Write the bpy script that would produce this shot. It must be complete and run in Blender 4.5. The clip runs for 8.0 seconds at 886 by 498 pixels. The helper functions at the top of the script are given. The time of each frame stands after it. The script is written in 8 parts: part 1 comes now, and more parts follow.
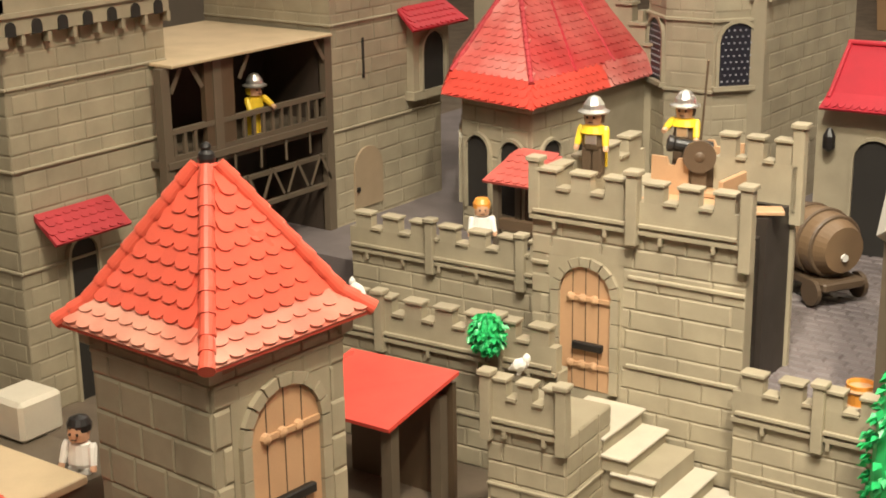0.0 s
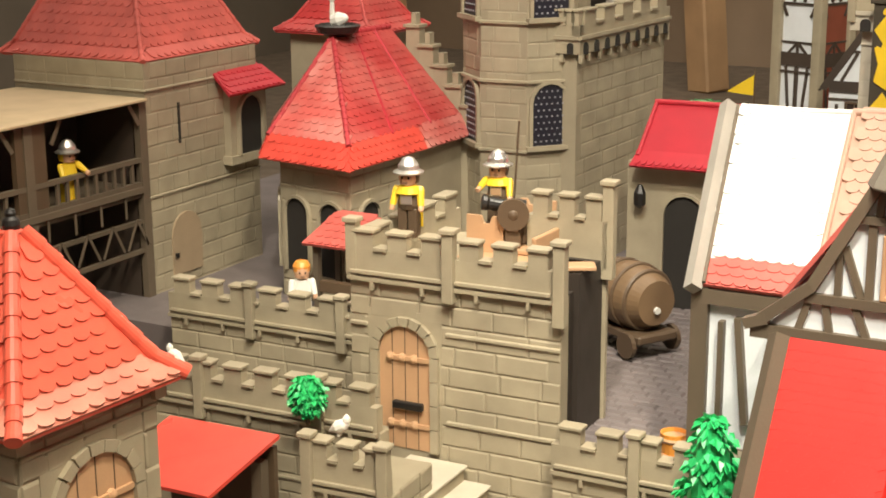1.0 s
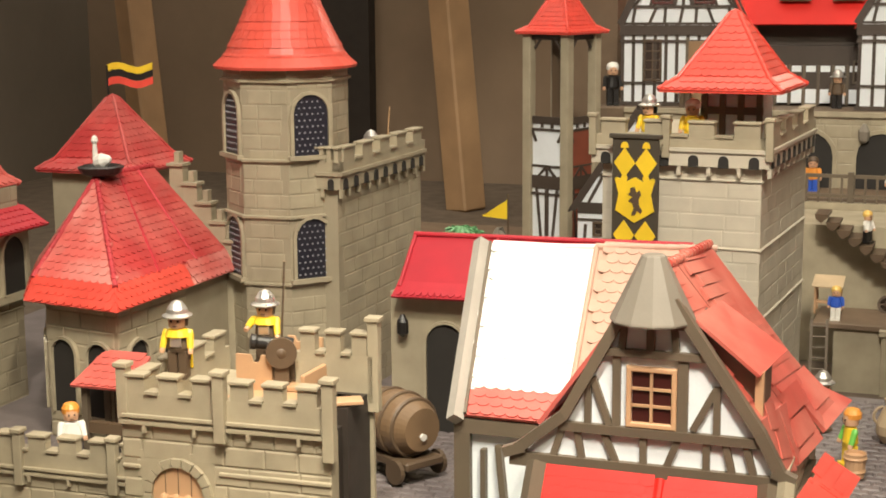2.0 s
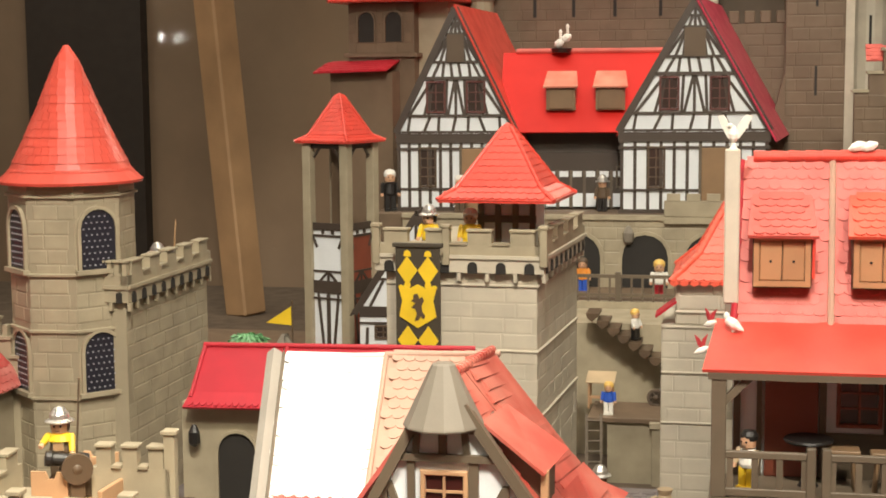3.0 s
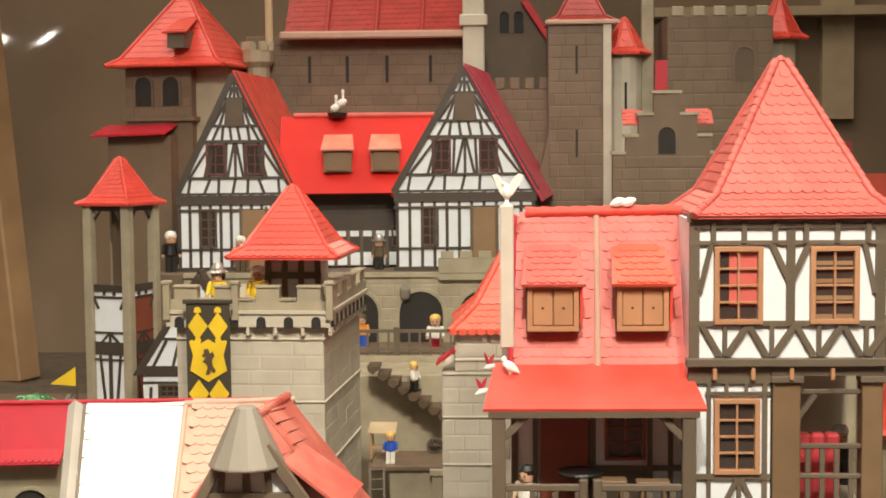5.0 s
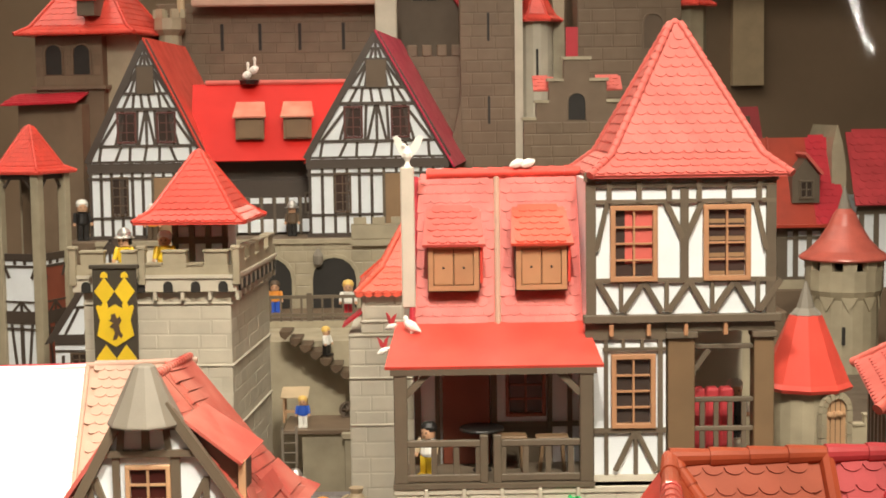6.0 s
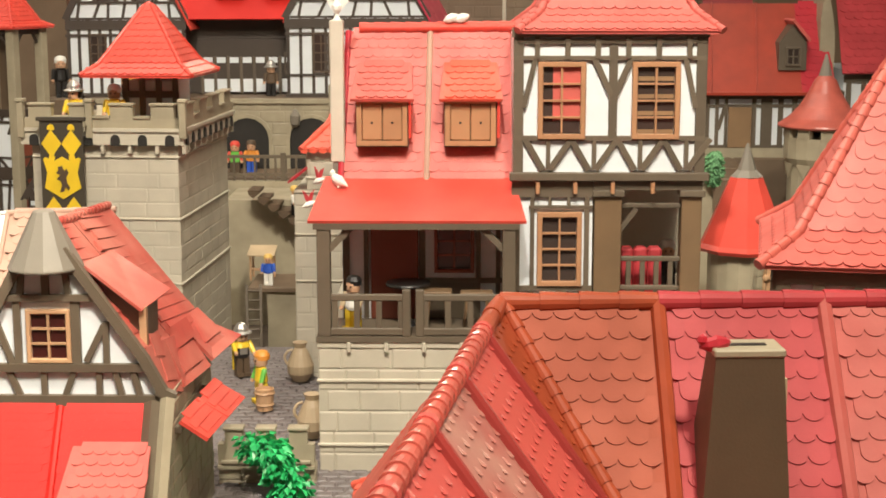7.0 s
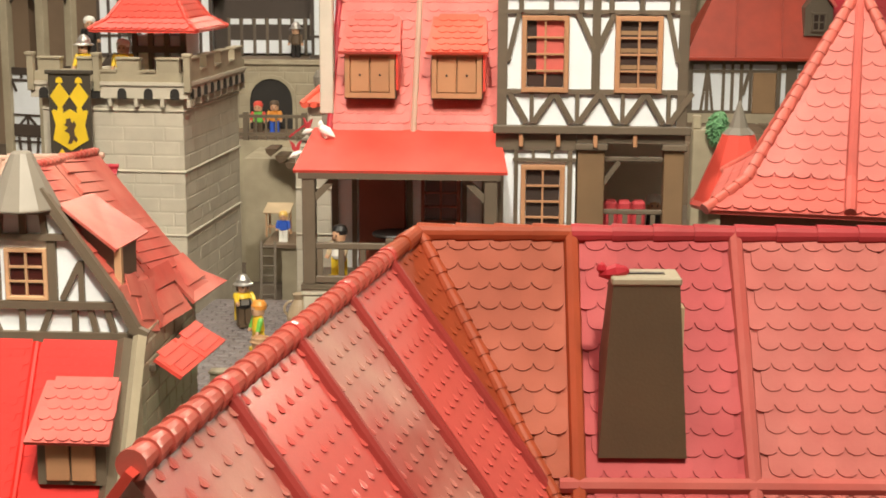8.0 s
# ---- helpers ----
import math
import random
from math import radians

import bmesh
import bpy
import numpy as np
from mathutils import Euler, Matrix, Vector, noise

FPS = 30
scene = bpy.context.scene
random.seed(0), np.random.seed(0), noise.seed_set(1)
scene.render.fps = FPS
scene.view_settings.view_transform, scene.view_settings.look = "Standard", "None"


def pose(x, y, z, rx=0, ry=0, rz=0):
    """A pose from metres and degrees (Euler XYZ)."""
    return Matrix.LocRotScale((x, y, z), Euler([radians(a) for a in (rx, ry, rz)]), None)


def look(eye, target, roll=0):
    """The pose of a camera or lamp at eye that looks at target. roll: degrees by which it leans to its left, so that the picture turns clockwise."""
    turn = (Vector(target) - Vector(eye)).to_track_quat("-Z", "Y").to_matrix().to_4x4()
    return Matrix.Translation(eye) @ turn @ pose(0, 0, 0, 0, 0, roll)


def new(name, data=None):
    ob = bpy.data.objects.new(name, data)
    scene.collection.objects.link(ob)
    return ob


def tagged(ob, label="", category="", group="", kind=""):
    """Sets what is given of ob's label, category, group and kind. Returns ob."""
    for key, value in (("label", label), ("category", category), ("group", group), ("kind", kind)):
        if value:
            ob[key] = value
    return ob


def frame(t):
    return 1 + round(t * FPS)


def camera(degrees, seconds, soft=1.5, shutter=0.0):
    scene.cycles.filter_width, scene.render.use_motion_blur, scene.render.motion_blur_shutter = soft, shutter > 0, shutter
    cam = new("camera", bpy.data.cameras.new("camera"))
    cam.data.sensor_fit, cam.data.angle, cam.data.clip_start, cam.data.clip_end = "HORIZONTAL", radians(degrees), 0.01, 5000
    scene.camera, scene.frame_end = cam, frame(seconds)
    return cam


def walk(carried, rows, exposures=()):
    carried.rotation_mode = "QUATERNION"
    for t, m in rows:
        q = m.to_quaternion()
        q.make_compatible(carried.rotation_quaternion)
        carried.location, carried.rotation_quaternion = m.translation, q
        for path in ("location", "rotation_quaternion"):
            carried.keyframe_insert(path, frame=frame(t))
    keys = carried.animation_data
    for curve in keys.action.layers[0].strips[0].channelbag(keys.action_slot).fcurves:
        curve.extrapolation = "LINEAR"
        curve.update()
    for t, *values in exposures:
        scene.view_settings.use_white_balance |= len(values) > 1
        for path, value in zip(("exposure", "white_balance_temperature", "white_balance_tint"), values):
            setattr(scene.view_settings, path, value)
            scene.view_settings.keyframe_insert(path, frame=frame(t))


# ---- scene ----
cam = camera(32.97, 8.0, soft=1.8)
# seconds, eye, yaw to the left, pitch up, roll
PATH = [
    (0.0, 0.0000, 0.0000, 0.5500, 36.00, -16.82, -0.82),
    (0.3, 0.0010, 0.0020, 0.5493, 34.44, -16.55, -0.86),
    (0.5, 0.0022, 0.0008, 0.5470, 33.30, -16.16, -0.82),
    (0.8, 0.0072, 0.0035, 0.5465, 31.18, -15.48, -0.73),
    (1.0, 0.0136, 0.0025, 0.5478, 29.25, -14.43, -0.40),
    (1.2, 0.0210, -0.0032, 0.5624, 27.33, -13.77, -0.47),
    (1.5, 0.0303, -0.0207, 0.5788, 24.38, -12.22, -0.39),
    (1.7, 0.0323, -0.0322, 0.5827, 22.52, -11.32, -0.26),
    (2.0, 0.0362, -0.0454, 0.5873, 20.07, -10.24, -0.44),
    (2.2, 0.0392, -0.0555, 0.5925, 18.41, -9.75, -0.66),
    (3.3, 0.0329, -0.1316, 0.6151, 9.12, -5.65, -0.14),
    (3.5, 0.0298, -0.1455, 0.6174, 7.95, -5.32, 0.02),
    (3.8, 0.0247, -0.1676, 0.6212, 6.45, -4.65, -0.13),
    (4.0, 0.0194, -0.1806, 0.6208, 5.72, -4.36, -0.01),
    (4.2, 0.0183, -0.1899, 0.6178, 5.17, -4.27, -0.05),
    (4.5, 0.0207, -0.2026, 0.6157, 4.08, -4.20, -0.15),
    (4.7, 0.0231, -0.2086, 0.6135, 3.34, -4.18, -0.31),
    (5.8, 0.0436, -0.2428, 0.5983, 0.17, -4.59, -0.78),
    (6.0, 0.0559, -0.2439, 0.5977, -0.42, -5.32, -0.80),
    (6.2, 0.0738, -0.2439, 0.5942, -0.58, -5.95, -0.78),
    (6.5, 0.1198, -0.2353, 0.5859, -0.09, -8.07, -0.73),
    (6.7, 0.1490, -0.2346, 0.5825, 0.11, -9.26, -0.20),
    (7.0, 0.1872, -0.2418, 0.5772, 0.97, -10.24, -0.05),
    (7.2, 0.2040, -0.2466, 0.5731, 2.02, -10.61, 0.15),
    (7.5, 0.2338, -0.2554, 0.5622, 3.72, -11.45, 0.03),
    (7.7, 0.2526, -0.2638, 0.5592, 3.84, -11.42, -0.02),
    (8.0, 0.2835, -0.2720, 0.5547, 3.38, -11.24, 0.25),
]


def aim(x, y, z, yaw, pitch, roll):
    """Camera pose from an eye and three angles in degrees."""
    a, b = radians(yaw), radians(pitch)
    way = Vector((-math.sin(a) * math.cos(b), math.cos(a) * math.cos(b), math.sin(b)))
    return look((x, y, z), Vector((x, y, z)) + way, roll)


walk(cam, [(t, aim(*p)) for t, *p in PATH])
# ---- world and lamps ----
world = bpy.data.worlds.new("room_light")
scene.world = world
world.use_nodes = True
world.node_tree.nodes["Background"].inputs["Color"].default_value = (1.0, 0.86, 0.68, 1)
world.node_tree.nodes["Background"].inputs["Strength"].default_value = 0.13


def lamp(name, eye, target, watts, size, angle, blend, colour):
    data = bpy.data.lights.new(name, "SPOT")
    data.energy, data.shadow_soft_size, data.color = watts, size, colour
    data.spot_size, data.spot_blend = radians(angle), blend
    ob = new(name, data)
    ob.matrix_world = look(eye, target)
    return ob


WARM = (1.0, 0.90, 0.70)
lamp("spot_middle", (0.02, -0.3, 2.7), (-0.16, 2.08, 0.42), 340, 0.05, 49, 0.55, (1.0, 0.93, 0.80))
lamp("spot_left", (0.28, 0.40, 2.4), (-0.80, 0.95, 0.1), 240, 0.05, 35, 0.7, WARM)
lamp("spot_right", (0.58, -0.22, 2.05), (0.33, 1.45, 0.18), 152, 0.06, 78, 0.7, WARM)
lamp("spot_rear", (0.95, 3.50, 2.6), (-0.30, 3.42, 0.6), 46, 0.06, 60, 0.8, WARM)
lamp("spot_back", (0.2, 4.6, 1.85), (0.2, 1.0, 0.3), 70, 0.07, 46, 0.6, WARM)
lamp("spot_right_back", (2.4, 3.7, 1.45), (0.25, 0.9, 0.3), 36, 0.08, 40, 0.6, WARM)


def fill_light(x, y, watts):
    """An unseen broad area lamp below the ceiling, added as fill."""
    data = bpy.data.lights.new("fill_lamp", "AREA")
    data.shape, data.size, data.energy, data.color = "SQUARE", 2.2, watts, (1.0, 0.90, 0.74)
    ob = new("fill_lamp", data)
    ob.matrix_world = look((x, y, 2.96), (x, y, 0))


fill_light(0.0, -0.8, 68)
fill_light(0.0, 2.2, 41)
fill_light(-2.0, 3.5, 44)

# ---- materials ----


def plastic(name, colour, rough=0.42, vary=0.10, bump=0.12, scale=90.0, metal=0.0, dirt=0.12, spec=0.5, patch_tint=None):
    """Moulded plastic: base colour with fine grain, faint stains, piece to piece variation and a little relief."""
    m = bpy.data.materials.new(name)
    m.use_nodes = True
    nt, b = m.node_tree, m.node_tree.nodes["Principled BSDF"]
    add = nt.nodes.new
    geo, info = add("ShaderNodeNewGeometry"), add("ShaderNodeObjectInfo")
    fine, broad = add("ShaderNodeTexNoise"), add("ShaderNodeTexNoise")
    fine.inputs["Scale"].default_value, fine.inputs["Detail"].default_value = scale * 6, 4
    broad.inputs["Scale"].default_value, broad.inputs["Detail"].default_value = scale * 0.25, 3
    nt.links.new(geo.outputs["Position"], fine.inputs["Vector"])
    nt.links.new(geo.outputs["Position"], broad.inputs["Vector"])
    total, wrap = add("ShaderNodeMath"), add("ShaderNodeMath")
    total.operation, wrap.operation = "ADD", "FRACT"
    nt.links.new(info.outputs["Random"], total.inputs[0])
    nt.links.new(geo.outputs["Random Per Island"], total.inputs[1])
    nt.links.new(total.outputs[0], wrap.inputs[0])
    tone = add("ShaderNodeMath")
    tone.operation = "MULTIPLY_ADD"
    tone.inputs[1].default_value, tone.inputs[2].default_value = vary * 2, 1 - vary
    nt.links.new(wrap.outputs[0], tone.inputs[0])
    stain = add("ShaderNodeMapRange")
    stain.inputs["From Min"].default_value, stain.inputs["From Max"].default_value = 0.3, 0.75
    stain.inputs["To Min"].default_value, stain.inputs["To Max"].default_value = 1.0 + dirt * 0.4, 1.0 - dirt
    nt.links.new(broad.outputs["Fac"], stain.inputs["Value"])
    grain = add("ShaderNodeMapRange")
    grain.inputs["To Min"].default_value, grain.inputs["To Max"].default_value = 0.95, 1.05
    nt.links.new(fine.outputs["Fac"], grain.inputs["Value"])
    m1, m2 = add("ShaderNodeMath"), add("ShaderNodeMath")
    m1.operation = m2.operation = "MULTIPLY"
    nt.links.new(tone.outputs[0], m1.inputs[0])
    nt.links.new(stain.outputs[0], m1.inputs[1])
    nt.links.new(m1.outputs[0], m2.inputs[0])
    nt.links.new(grain.outputs[0], m2.inputs[1])
    mix = add("ShaderNodeVectorMath")
    mix.operation = "SCALE"
    mix.inputs[0].default_value = colour
    if patch_tint:
        # soft-edged patches of a second, paler tone
        worn, span, blend = add("ShaderNodeTexNoise"), add("ShaderNodeMapRange"), add("ShaderNodeMix")
        worn.inputs["Scale"].default_value, worn.inputs["Detail"].default_value = scale * 0.14, 4
        span.inputs["From Min"].default_value, span.inputs["From Max"].default_value = 0.40, 0.66
        blend.data_type = "RGBA"
        blend.inputs[6].default_value, blend.inputs[7].default_value = (*colour, 1), (*patch_tint, 1)
        nt.links.new(geo.outputs["Position"], worn.inputs["Vector"])
        nt.links.new(worn.outputs["Fac"], span.inputs["Value"])
        nt.links.new(span.outputs[0], blend.inputs[0])
        nt.links.new(blend.outputs[2], mix.inputs[0])
    nt.links.new(m2.outputs[0], mix.inputs["Scale"])
    nt.links.new(mix.outputs[0], b.inputs["Base Color"])
    rr = add("ShaderNodeMapRange")
    rr.inputs["To Min"].default_value, rr.inputs["To Max"].default_value = rough - 0.08, rough + 0.12
    nt.links.new(broad.outputs["Fac"], rr.inputs["Value"])
    nt.links.new(rr.outputs[0], b.inputs["Roughness"])
    b.inputs["Metallic"].default_value = metal
    b.inputs["Specular IOR Level"].default_value = spec
    if bump:
        bp = add("ShaderNodeBump")
        bp.inputs["Strength"].default_value, bp.inputs["Distance"].default_value = bump, 0.0006
        nt.links.new(fine.outputs["Fac"], bp.inputs["Height"])
        nt.links.new(bp.outputs[0], b.inputs["Normal"])
    return m


def ripple(m, scale, depth):
    """Slack folds in a sheet: broad soft waves and a few sharper creases, so that lamps mirror in it as bent streaks."""
    nt = m.node_tree
    add = nt.nodes.new
    geo, noise, crease, both, bp = add("ShaderNodeNewGeometry"), add("ShaderNodeTexNoise"), add("ShaderNodeTexNoise"), add("ShaderNodeMath"), add("ShaderNodeBump")
    crease.noise_type = "RIDGED_MULTIFRACTAL"
    noise.inputs["Scale"].default_value, noise.inputs["Detail"].default_value = scale, 1.5
    crease.inputs["Scale"].default_value, crease.inputs["Detail"].default_value = scale * 1.3, 0.0
    both.operation = "MULTIPLY_ADD"
    both.inputs[1].default_value = 0.15
    bp.inputs["Strength"].default_value, bp.inputs["Distance"].default_value = 1.0, depth
    nt.links.new(geo.outputs["Position"], noise.inputs["Vector"])
    nt.links.new(geo.outputs["Position"], crease.inputs["Vector"])
    nt.links.new(crease.outputs["Fac"], both.inputs[0])
    nt.links.new(noise.outputs["Fac"], both.inputs[2])
    nt.links.new(both.outputs[0], bp.inputs["Height"])
    b = nt.nodes["Principled BSDF"]
    nt.links.new(bp.outputs[0], b.inputs["Normal"])
    nt.links.remove(b.inputs["Roughness"].links[0])
    b.inputs["Roughness"].default_value = 0.05


def glowing(name, colour, strength):
    m = bpy.data.materials.new(name)
    m.use_nodes = True
    b = m.node_tree.nodes["Principled BSDF"]
    b.inputs["Base Color"].default_value = b.inputs["Emission Color"].default_value = (*colour, 1)
    b.inputs["Emission Strength"].default_value = strength
    return m


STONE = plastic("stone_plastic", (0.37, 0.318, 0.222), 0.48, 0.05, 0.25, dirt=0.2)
# Darker copy of the stone: the far castle's weaker light put into the colour.
STONE_DIM = plastic("dim_stone_plastic", (0.158, 0.108, 0.068), 0.55, 0.07, 0.25)
JOINT = plastic("stone_joint", (0.325, 0.278, 0.194), 0.6, 0.03, 0.2)
JOINT_DIM = plastic("dim_stone_joint", (0.146, 0.100, 0.063), 0.6, 0.03, 0.2)
RED = plastic("red_roof_plastic", (0.70, 0.078, 0.055), 0.30, 0.05, 0.08, dirt=0.18)
RED_ORANGE = plastic("orange_red_roof_plastic", (0.72, 0.115, 0.07), 0.30, 0.05, 0.08, dirt=0.12)
ORANGE = plastic("faded_orange_roof_plastic", (0.38, 0.070, 0.028), 0.5, 0.05, 0.08, dirt=0.2, spec=0.25)
PINK = plastic("pinkish_red_roof_plastic", (0.43, 0.046, 0.054), 0.5, 0.05, 0.08, dirt=0.2, spec=0.25)
SALMON = plastic("faded_salmon_roof_plastic", (0.59, 0.130, 0.108), 0.48, 0.05, 0.08, dirt=0.2, spec=0.27)
CRIMSON = plastic("crimson_roof_plastic", (0.46, 0.02, 0.035), 0.4, 0.05, 0.06)
WORN_RED = plastic("worn_red_roof_plastic", (0.64, 0.11, 0.095), 0.22, 0.05, 0.08, dirt=0.1)
DEEP_RED = plastic("deep_red_roof_plastic", (0.58, 0.016, 0.010), 0.5, 0.04, 0.06, dirt=0.06, spec=0.3)
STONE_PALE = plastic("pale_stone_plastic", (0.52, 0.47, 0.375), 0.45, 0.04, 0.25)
JOINT_PALE = plastic("pale_stone_joint", (0.475, 0.428, 0.338), 0.6, 0.03, 0.2)
WASHED = plastic("washed_out_red_roof_plastic", (0.49, 0.080, 0.060), 0.38, 0.05, 0.08, dirt=0.15, spec=0.4, patch_tint=(0.57, 0.18, 0.135))
FLAMINGO = plastic("faded_pink_roof_plastic", (0.46, 0.098, 0.084), 0.5, 0.04, 0.08, dirt=0.15, spec=0.25, patch_tint=(0.50, 0.135, 0.115))
FROSTED = plastic("pale_patched_red_strip", (0.47, 0.10, 0.085), 0.34, 0.05, 0.08, dirt=0.15, spec=0.5, patch_tint=(0.56, 0.27, 0.22))
# Two chapel roof tones: sheen and shade are put into the colour.
CHAPEL_LIT = plastic("lit_chapel_roof_plastic", (0.56, 0.11, 0.095), 0.3, 0.05, 0.08, dirt=0.15, spec=0.6, patch_tint=(0.66, 0.30, 0.26))
CHAPEL_SHADED = plastic("shaded_chapel_roof_plastic", (0.43, 0.04, 0.04), 0.34, 0.05, 0.08, dirt=0.2, spec=0.5, patch_tint=(0.50, 0.11, 0.095))
GLINT = plastic("polished_ridge_plastic", (0.58, 0.13, 0.10), 0.2, 0.06, 0.05, dirt=0.15, spec=0.7)
PALE_BOARD = plastic("pale_grey_board_plastic", (0.36, 0.335, 0.295), 0.45, 0.04, 0.15)
WINE = plastic("dark_wine_pane_plastic", (0.055, 0.012, 0.010), 0.3, 0.04, 0.0)
MAROON = plastic("maroon_plastic", (0.21, 0.013, 0.017), 0.45, 0.06, 0.08)
RUSSET = plastic("russet_roof_plastic", (0.34, 0.04, 0.018), 0.4, 0.05, 0.08, dirt=0.2)
RUST = plastic("red_brown_plastic", (0.24, 0.062, 0.035), 0.5, 0.08, 0.2)
DARK_BEAM = plastic("dark_brown_beam_plastic", (0.058, 0.042, 0.032), 0.5, 0.1, 0.2)
CERISE = plastic("cerise_roof_plastic", (0.58, 0.045, 0.095), 0.30, 0.05, 0.08, dirt=0.15)
CONE_RED = plastic("cone_roof_red_plastic", (0.62, 0.085, 0.058), 0.36, 0.04, 0.1, dirt=0.15, spec=0.4)
BELL = plastic("worn_bell_roof_plastic", (0.50, 0.115, 0.085), 0.3, 0.05, 0.1, dirt=0.25, spec=0.5)
BRICK_RED = plastic("dull_brick_red_plastic", (0.36, 0.042, 0.036), 0.42, 0.06, 0.1, dirt=0.2)
SASH = plastic("dark_red_sash_plastic", (0.11, 0.034, 0.027), 0.5, 0.06, 0.1)
CASK = plastic("dark_cask_plastic", (0.19, 0.12, 0.065), 0.4, 0.08, 0.25)
# Cream and white: mainly painted lamp glare, on the farm roof and rear eaves.
CREAM = plastic("cream_and_glare_roof_plastic", (0.47, 0.30, 0.225), 0.42, 0.04, 0.08)
GLARE_WHITE = plastic("glare_white_roof_plastic", (0.80, 0.79, 0.77), 0.3, 0.02, 0.04, dirt=0.03)
TIMBER = plastic("dark_timber_plastic", (0.125, 0.096, 0.066), 0.5, 0.12, 0.3)
BROWN = plastic("brown_plastic", (0.10, 0.065, 0.038), 0.5, 0.1, 0.25)
PLASTER = plastic("white_plaster_plastic", (0.75, 0.785, 0.815), 0.5, 0.02, 0.15, dirt=0.06)
PILLAR = plastic("whitish_pillar_plastic", (0.60, 0.54, 0.45), 0.42, 0.03, 0.15)
HOUSE_DOOR = plastic("brown_door_plastic", (0.27, 0.165, 0.085), 0.45, 0.08, 0.2)
TAN = plastic("tan_door_plastic", (0.52, 0.315, 0.175), 0.45, 0.08, 0.2)
OCHRE = plastic("ochre_window_frame_plastic", (0.44, 0.225, 0.115), 0.45, 0.06, 0.15)
BEIGE = plastic("beige_plastic", (0.52, 0.40, 0.25), 0.5, 0.06, 0.15)
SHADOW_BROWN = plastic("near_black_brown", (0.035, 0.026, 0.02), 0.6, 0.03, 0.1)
# Near-black for openings and slits: their shade is put into the colour.
DUSK = plastic("painted_opening_shade", (0.02, 0.017, 0.014), 0.7, 0.02, 0.0)
PANE = plastic("dark_glass_plastic", (0.055, 0.04, 0.034), 0.15, 0.05, 0.0)
LATTICE = plastic("navy_lattice_plastic", (0.018, 0.018, 0.028), 0.35, 0.05, 0.1)
DOOR_STONE = plastic("dull_sandy_door_plastic", (0.36, 0.27, 0.175), 0.5, 0.05, 0.2)
PALE_SKIRT = plastic("pale_skirt_and_lit_dormer_plastic", (0.64, 0.19, 0.13), 0.34, 0.05, 0.08, dirt=0.12, spec=0.5, patch_tint=(0.68, 0.33, 0.24))
CLOTH = plastic("dark_banner_cloth", (0.052, 0.042, 0.028), 0.6, 0.05, 0.2)
STAR = plastic("pale_star_dot", (0.33, 0.33, 0.36), 0.4, 0.02, 0.0)
COBBLE = plastic("grey_cobble_plastic", (0.16, 0.135, 0.132), 0.5, 0.10, 0.35)
GROUND = plastic("brown_base_board", (0.13, 0.097, 0.068), 0.7, 0.05, 0.4, dirt=0.3)
SLATE = plastic("grey_cone_plastic", (0.21, 0.185, 0.15), 0.4, 0.03, 0.1)
GREEN = plastic("green_leaf_plastic", (0.025, 0.45, 0.13), 0.35, 0.25, 0.1)
PALE_GREEN = plastic("pale_green_leaf_plastic", (0.16, 0.36, 0.17), 0.45, 0.2, 0.1)
YELLOW = plastic("yellow_plastic", (0.80, 0.55, 0.03), 0.4, 0.03, 0.05)
BLACK = plastic("black_plastic", (0.014, 0.012, 0.011), 0.4, 0.03, 0.05)
SILVER = plastic("silver_helmet", (0.72, 0.70, 0.66), 0.28, 0.03, 0.05, metal=0.85)
WHITE = plastic("white_figure_plastic", (0.80, 0.78, 0.72), 0.4, 0.03, 0.05)
SKIN = plastic("flesh_plastic", (0.62, 0.36, 0.22), 0.45, 0.03, 0.05)
BLUE = plastic("blue_plastic", (0.03, 0.10, 0.50), 0.4, 0.03, 0.05)
LIME = plastic("lime_green_plastic", (0.15, 0.50, 0.08), 0.4, 0.03, 0.05)
AMBER = plastic("orange_plastic", (0.75, 0.30, 0.05), 0.4, 0.03, 0.05)
HAIR = plastic("blond_hair_plastic", (0.70, 0.46, 0.12), 0.4, 0.03, 0.05)
WOOD = plastic("pale_wood_post", (0.44, 0.27, 0.14), 0.55, 0.04, 0.3, scale=25, dirt=0.25)
BACKDROP = plastic("dark_rear_wall", (0.20, 0.168, 0.13), 0.6, 0.02, 0.1, scale=4, dirt=0.35)
SHEETING = plastic("dark_glossy_sheeting", (0.30, 0.215, 0.145), 0.12, 0.02, 0.0, scale=4, dirt=0.4, spec=0.9)
ripple(SHEETING, 0.9, 0.06)
CLAY = plastic("clay_jug_plastic", (0.50, 0.38, 0.24), 0.5, 0.05, 0.15)

# ---- mesh helpers ----


def part(name, bm, material, parent, label=""):
    """Links a bmesh as one mesh object under a thing or a part."""
    me = bpy.data.meshes.new(name)
    bmesh.ops.recalc_face_normals(bm, faces=bm.faces)
    bm.to_mesh(me)
    bm.free()
    me.materials.append(material)
    ob = new(name, me)
    ob.parent = parent
    if label:
        ob["label"] = label
    return ob


def thing(name, m, label, category, group="", kind=""):
    """An Empty at a thing's base that parents its parts."""
    ob = new(name)
    ob.empty_display_size = 0.02
    ob.matrix_world = m
    return tagged(ob, label, category, group, kind)


def solid(name, bm, material, m, label, category, group="", kind=""):
    """A thing of a single mesh."""
    ob = part(name, bm, material, None)
    ob.matrix_world = m
    return tagged(ob, label, category, group, kind)


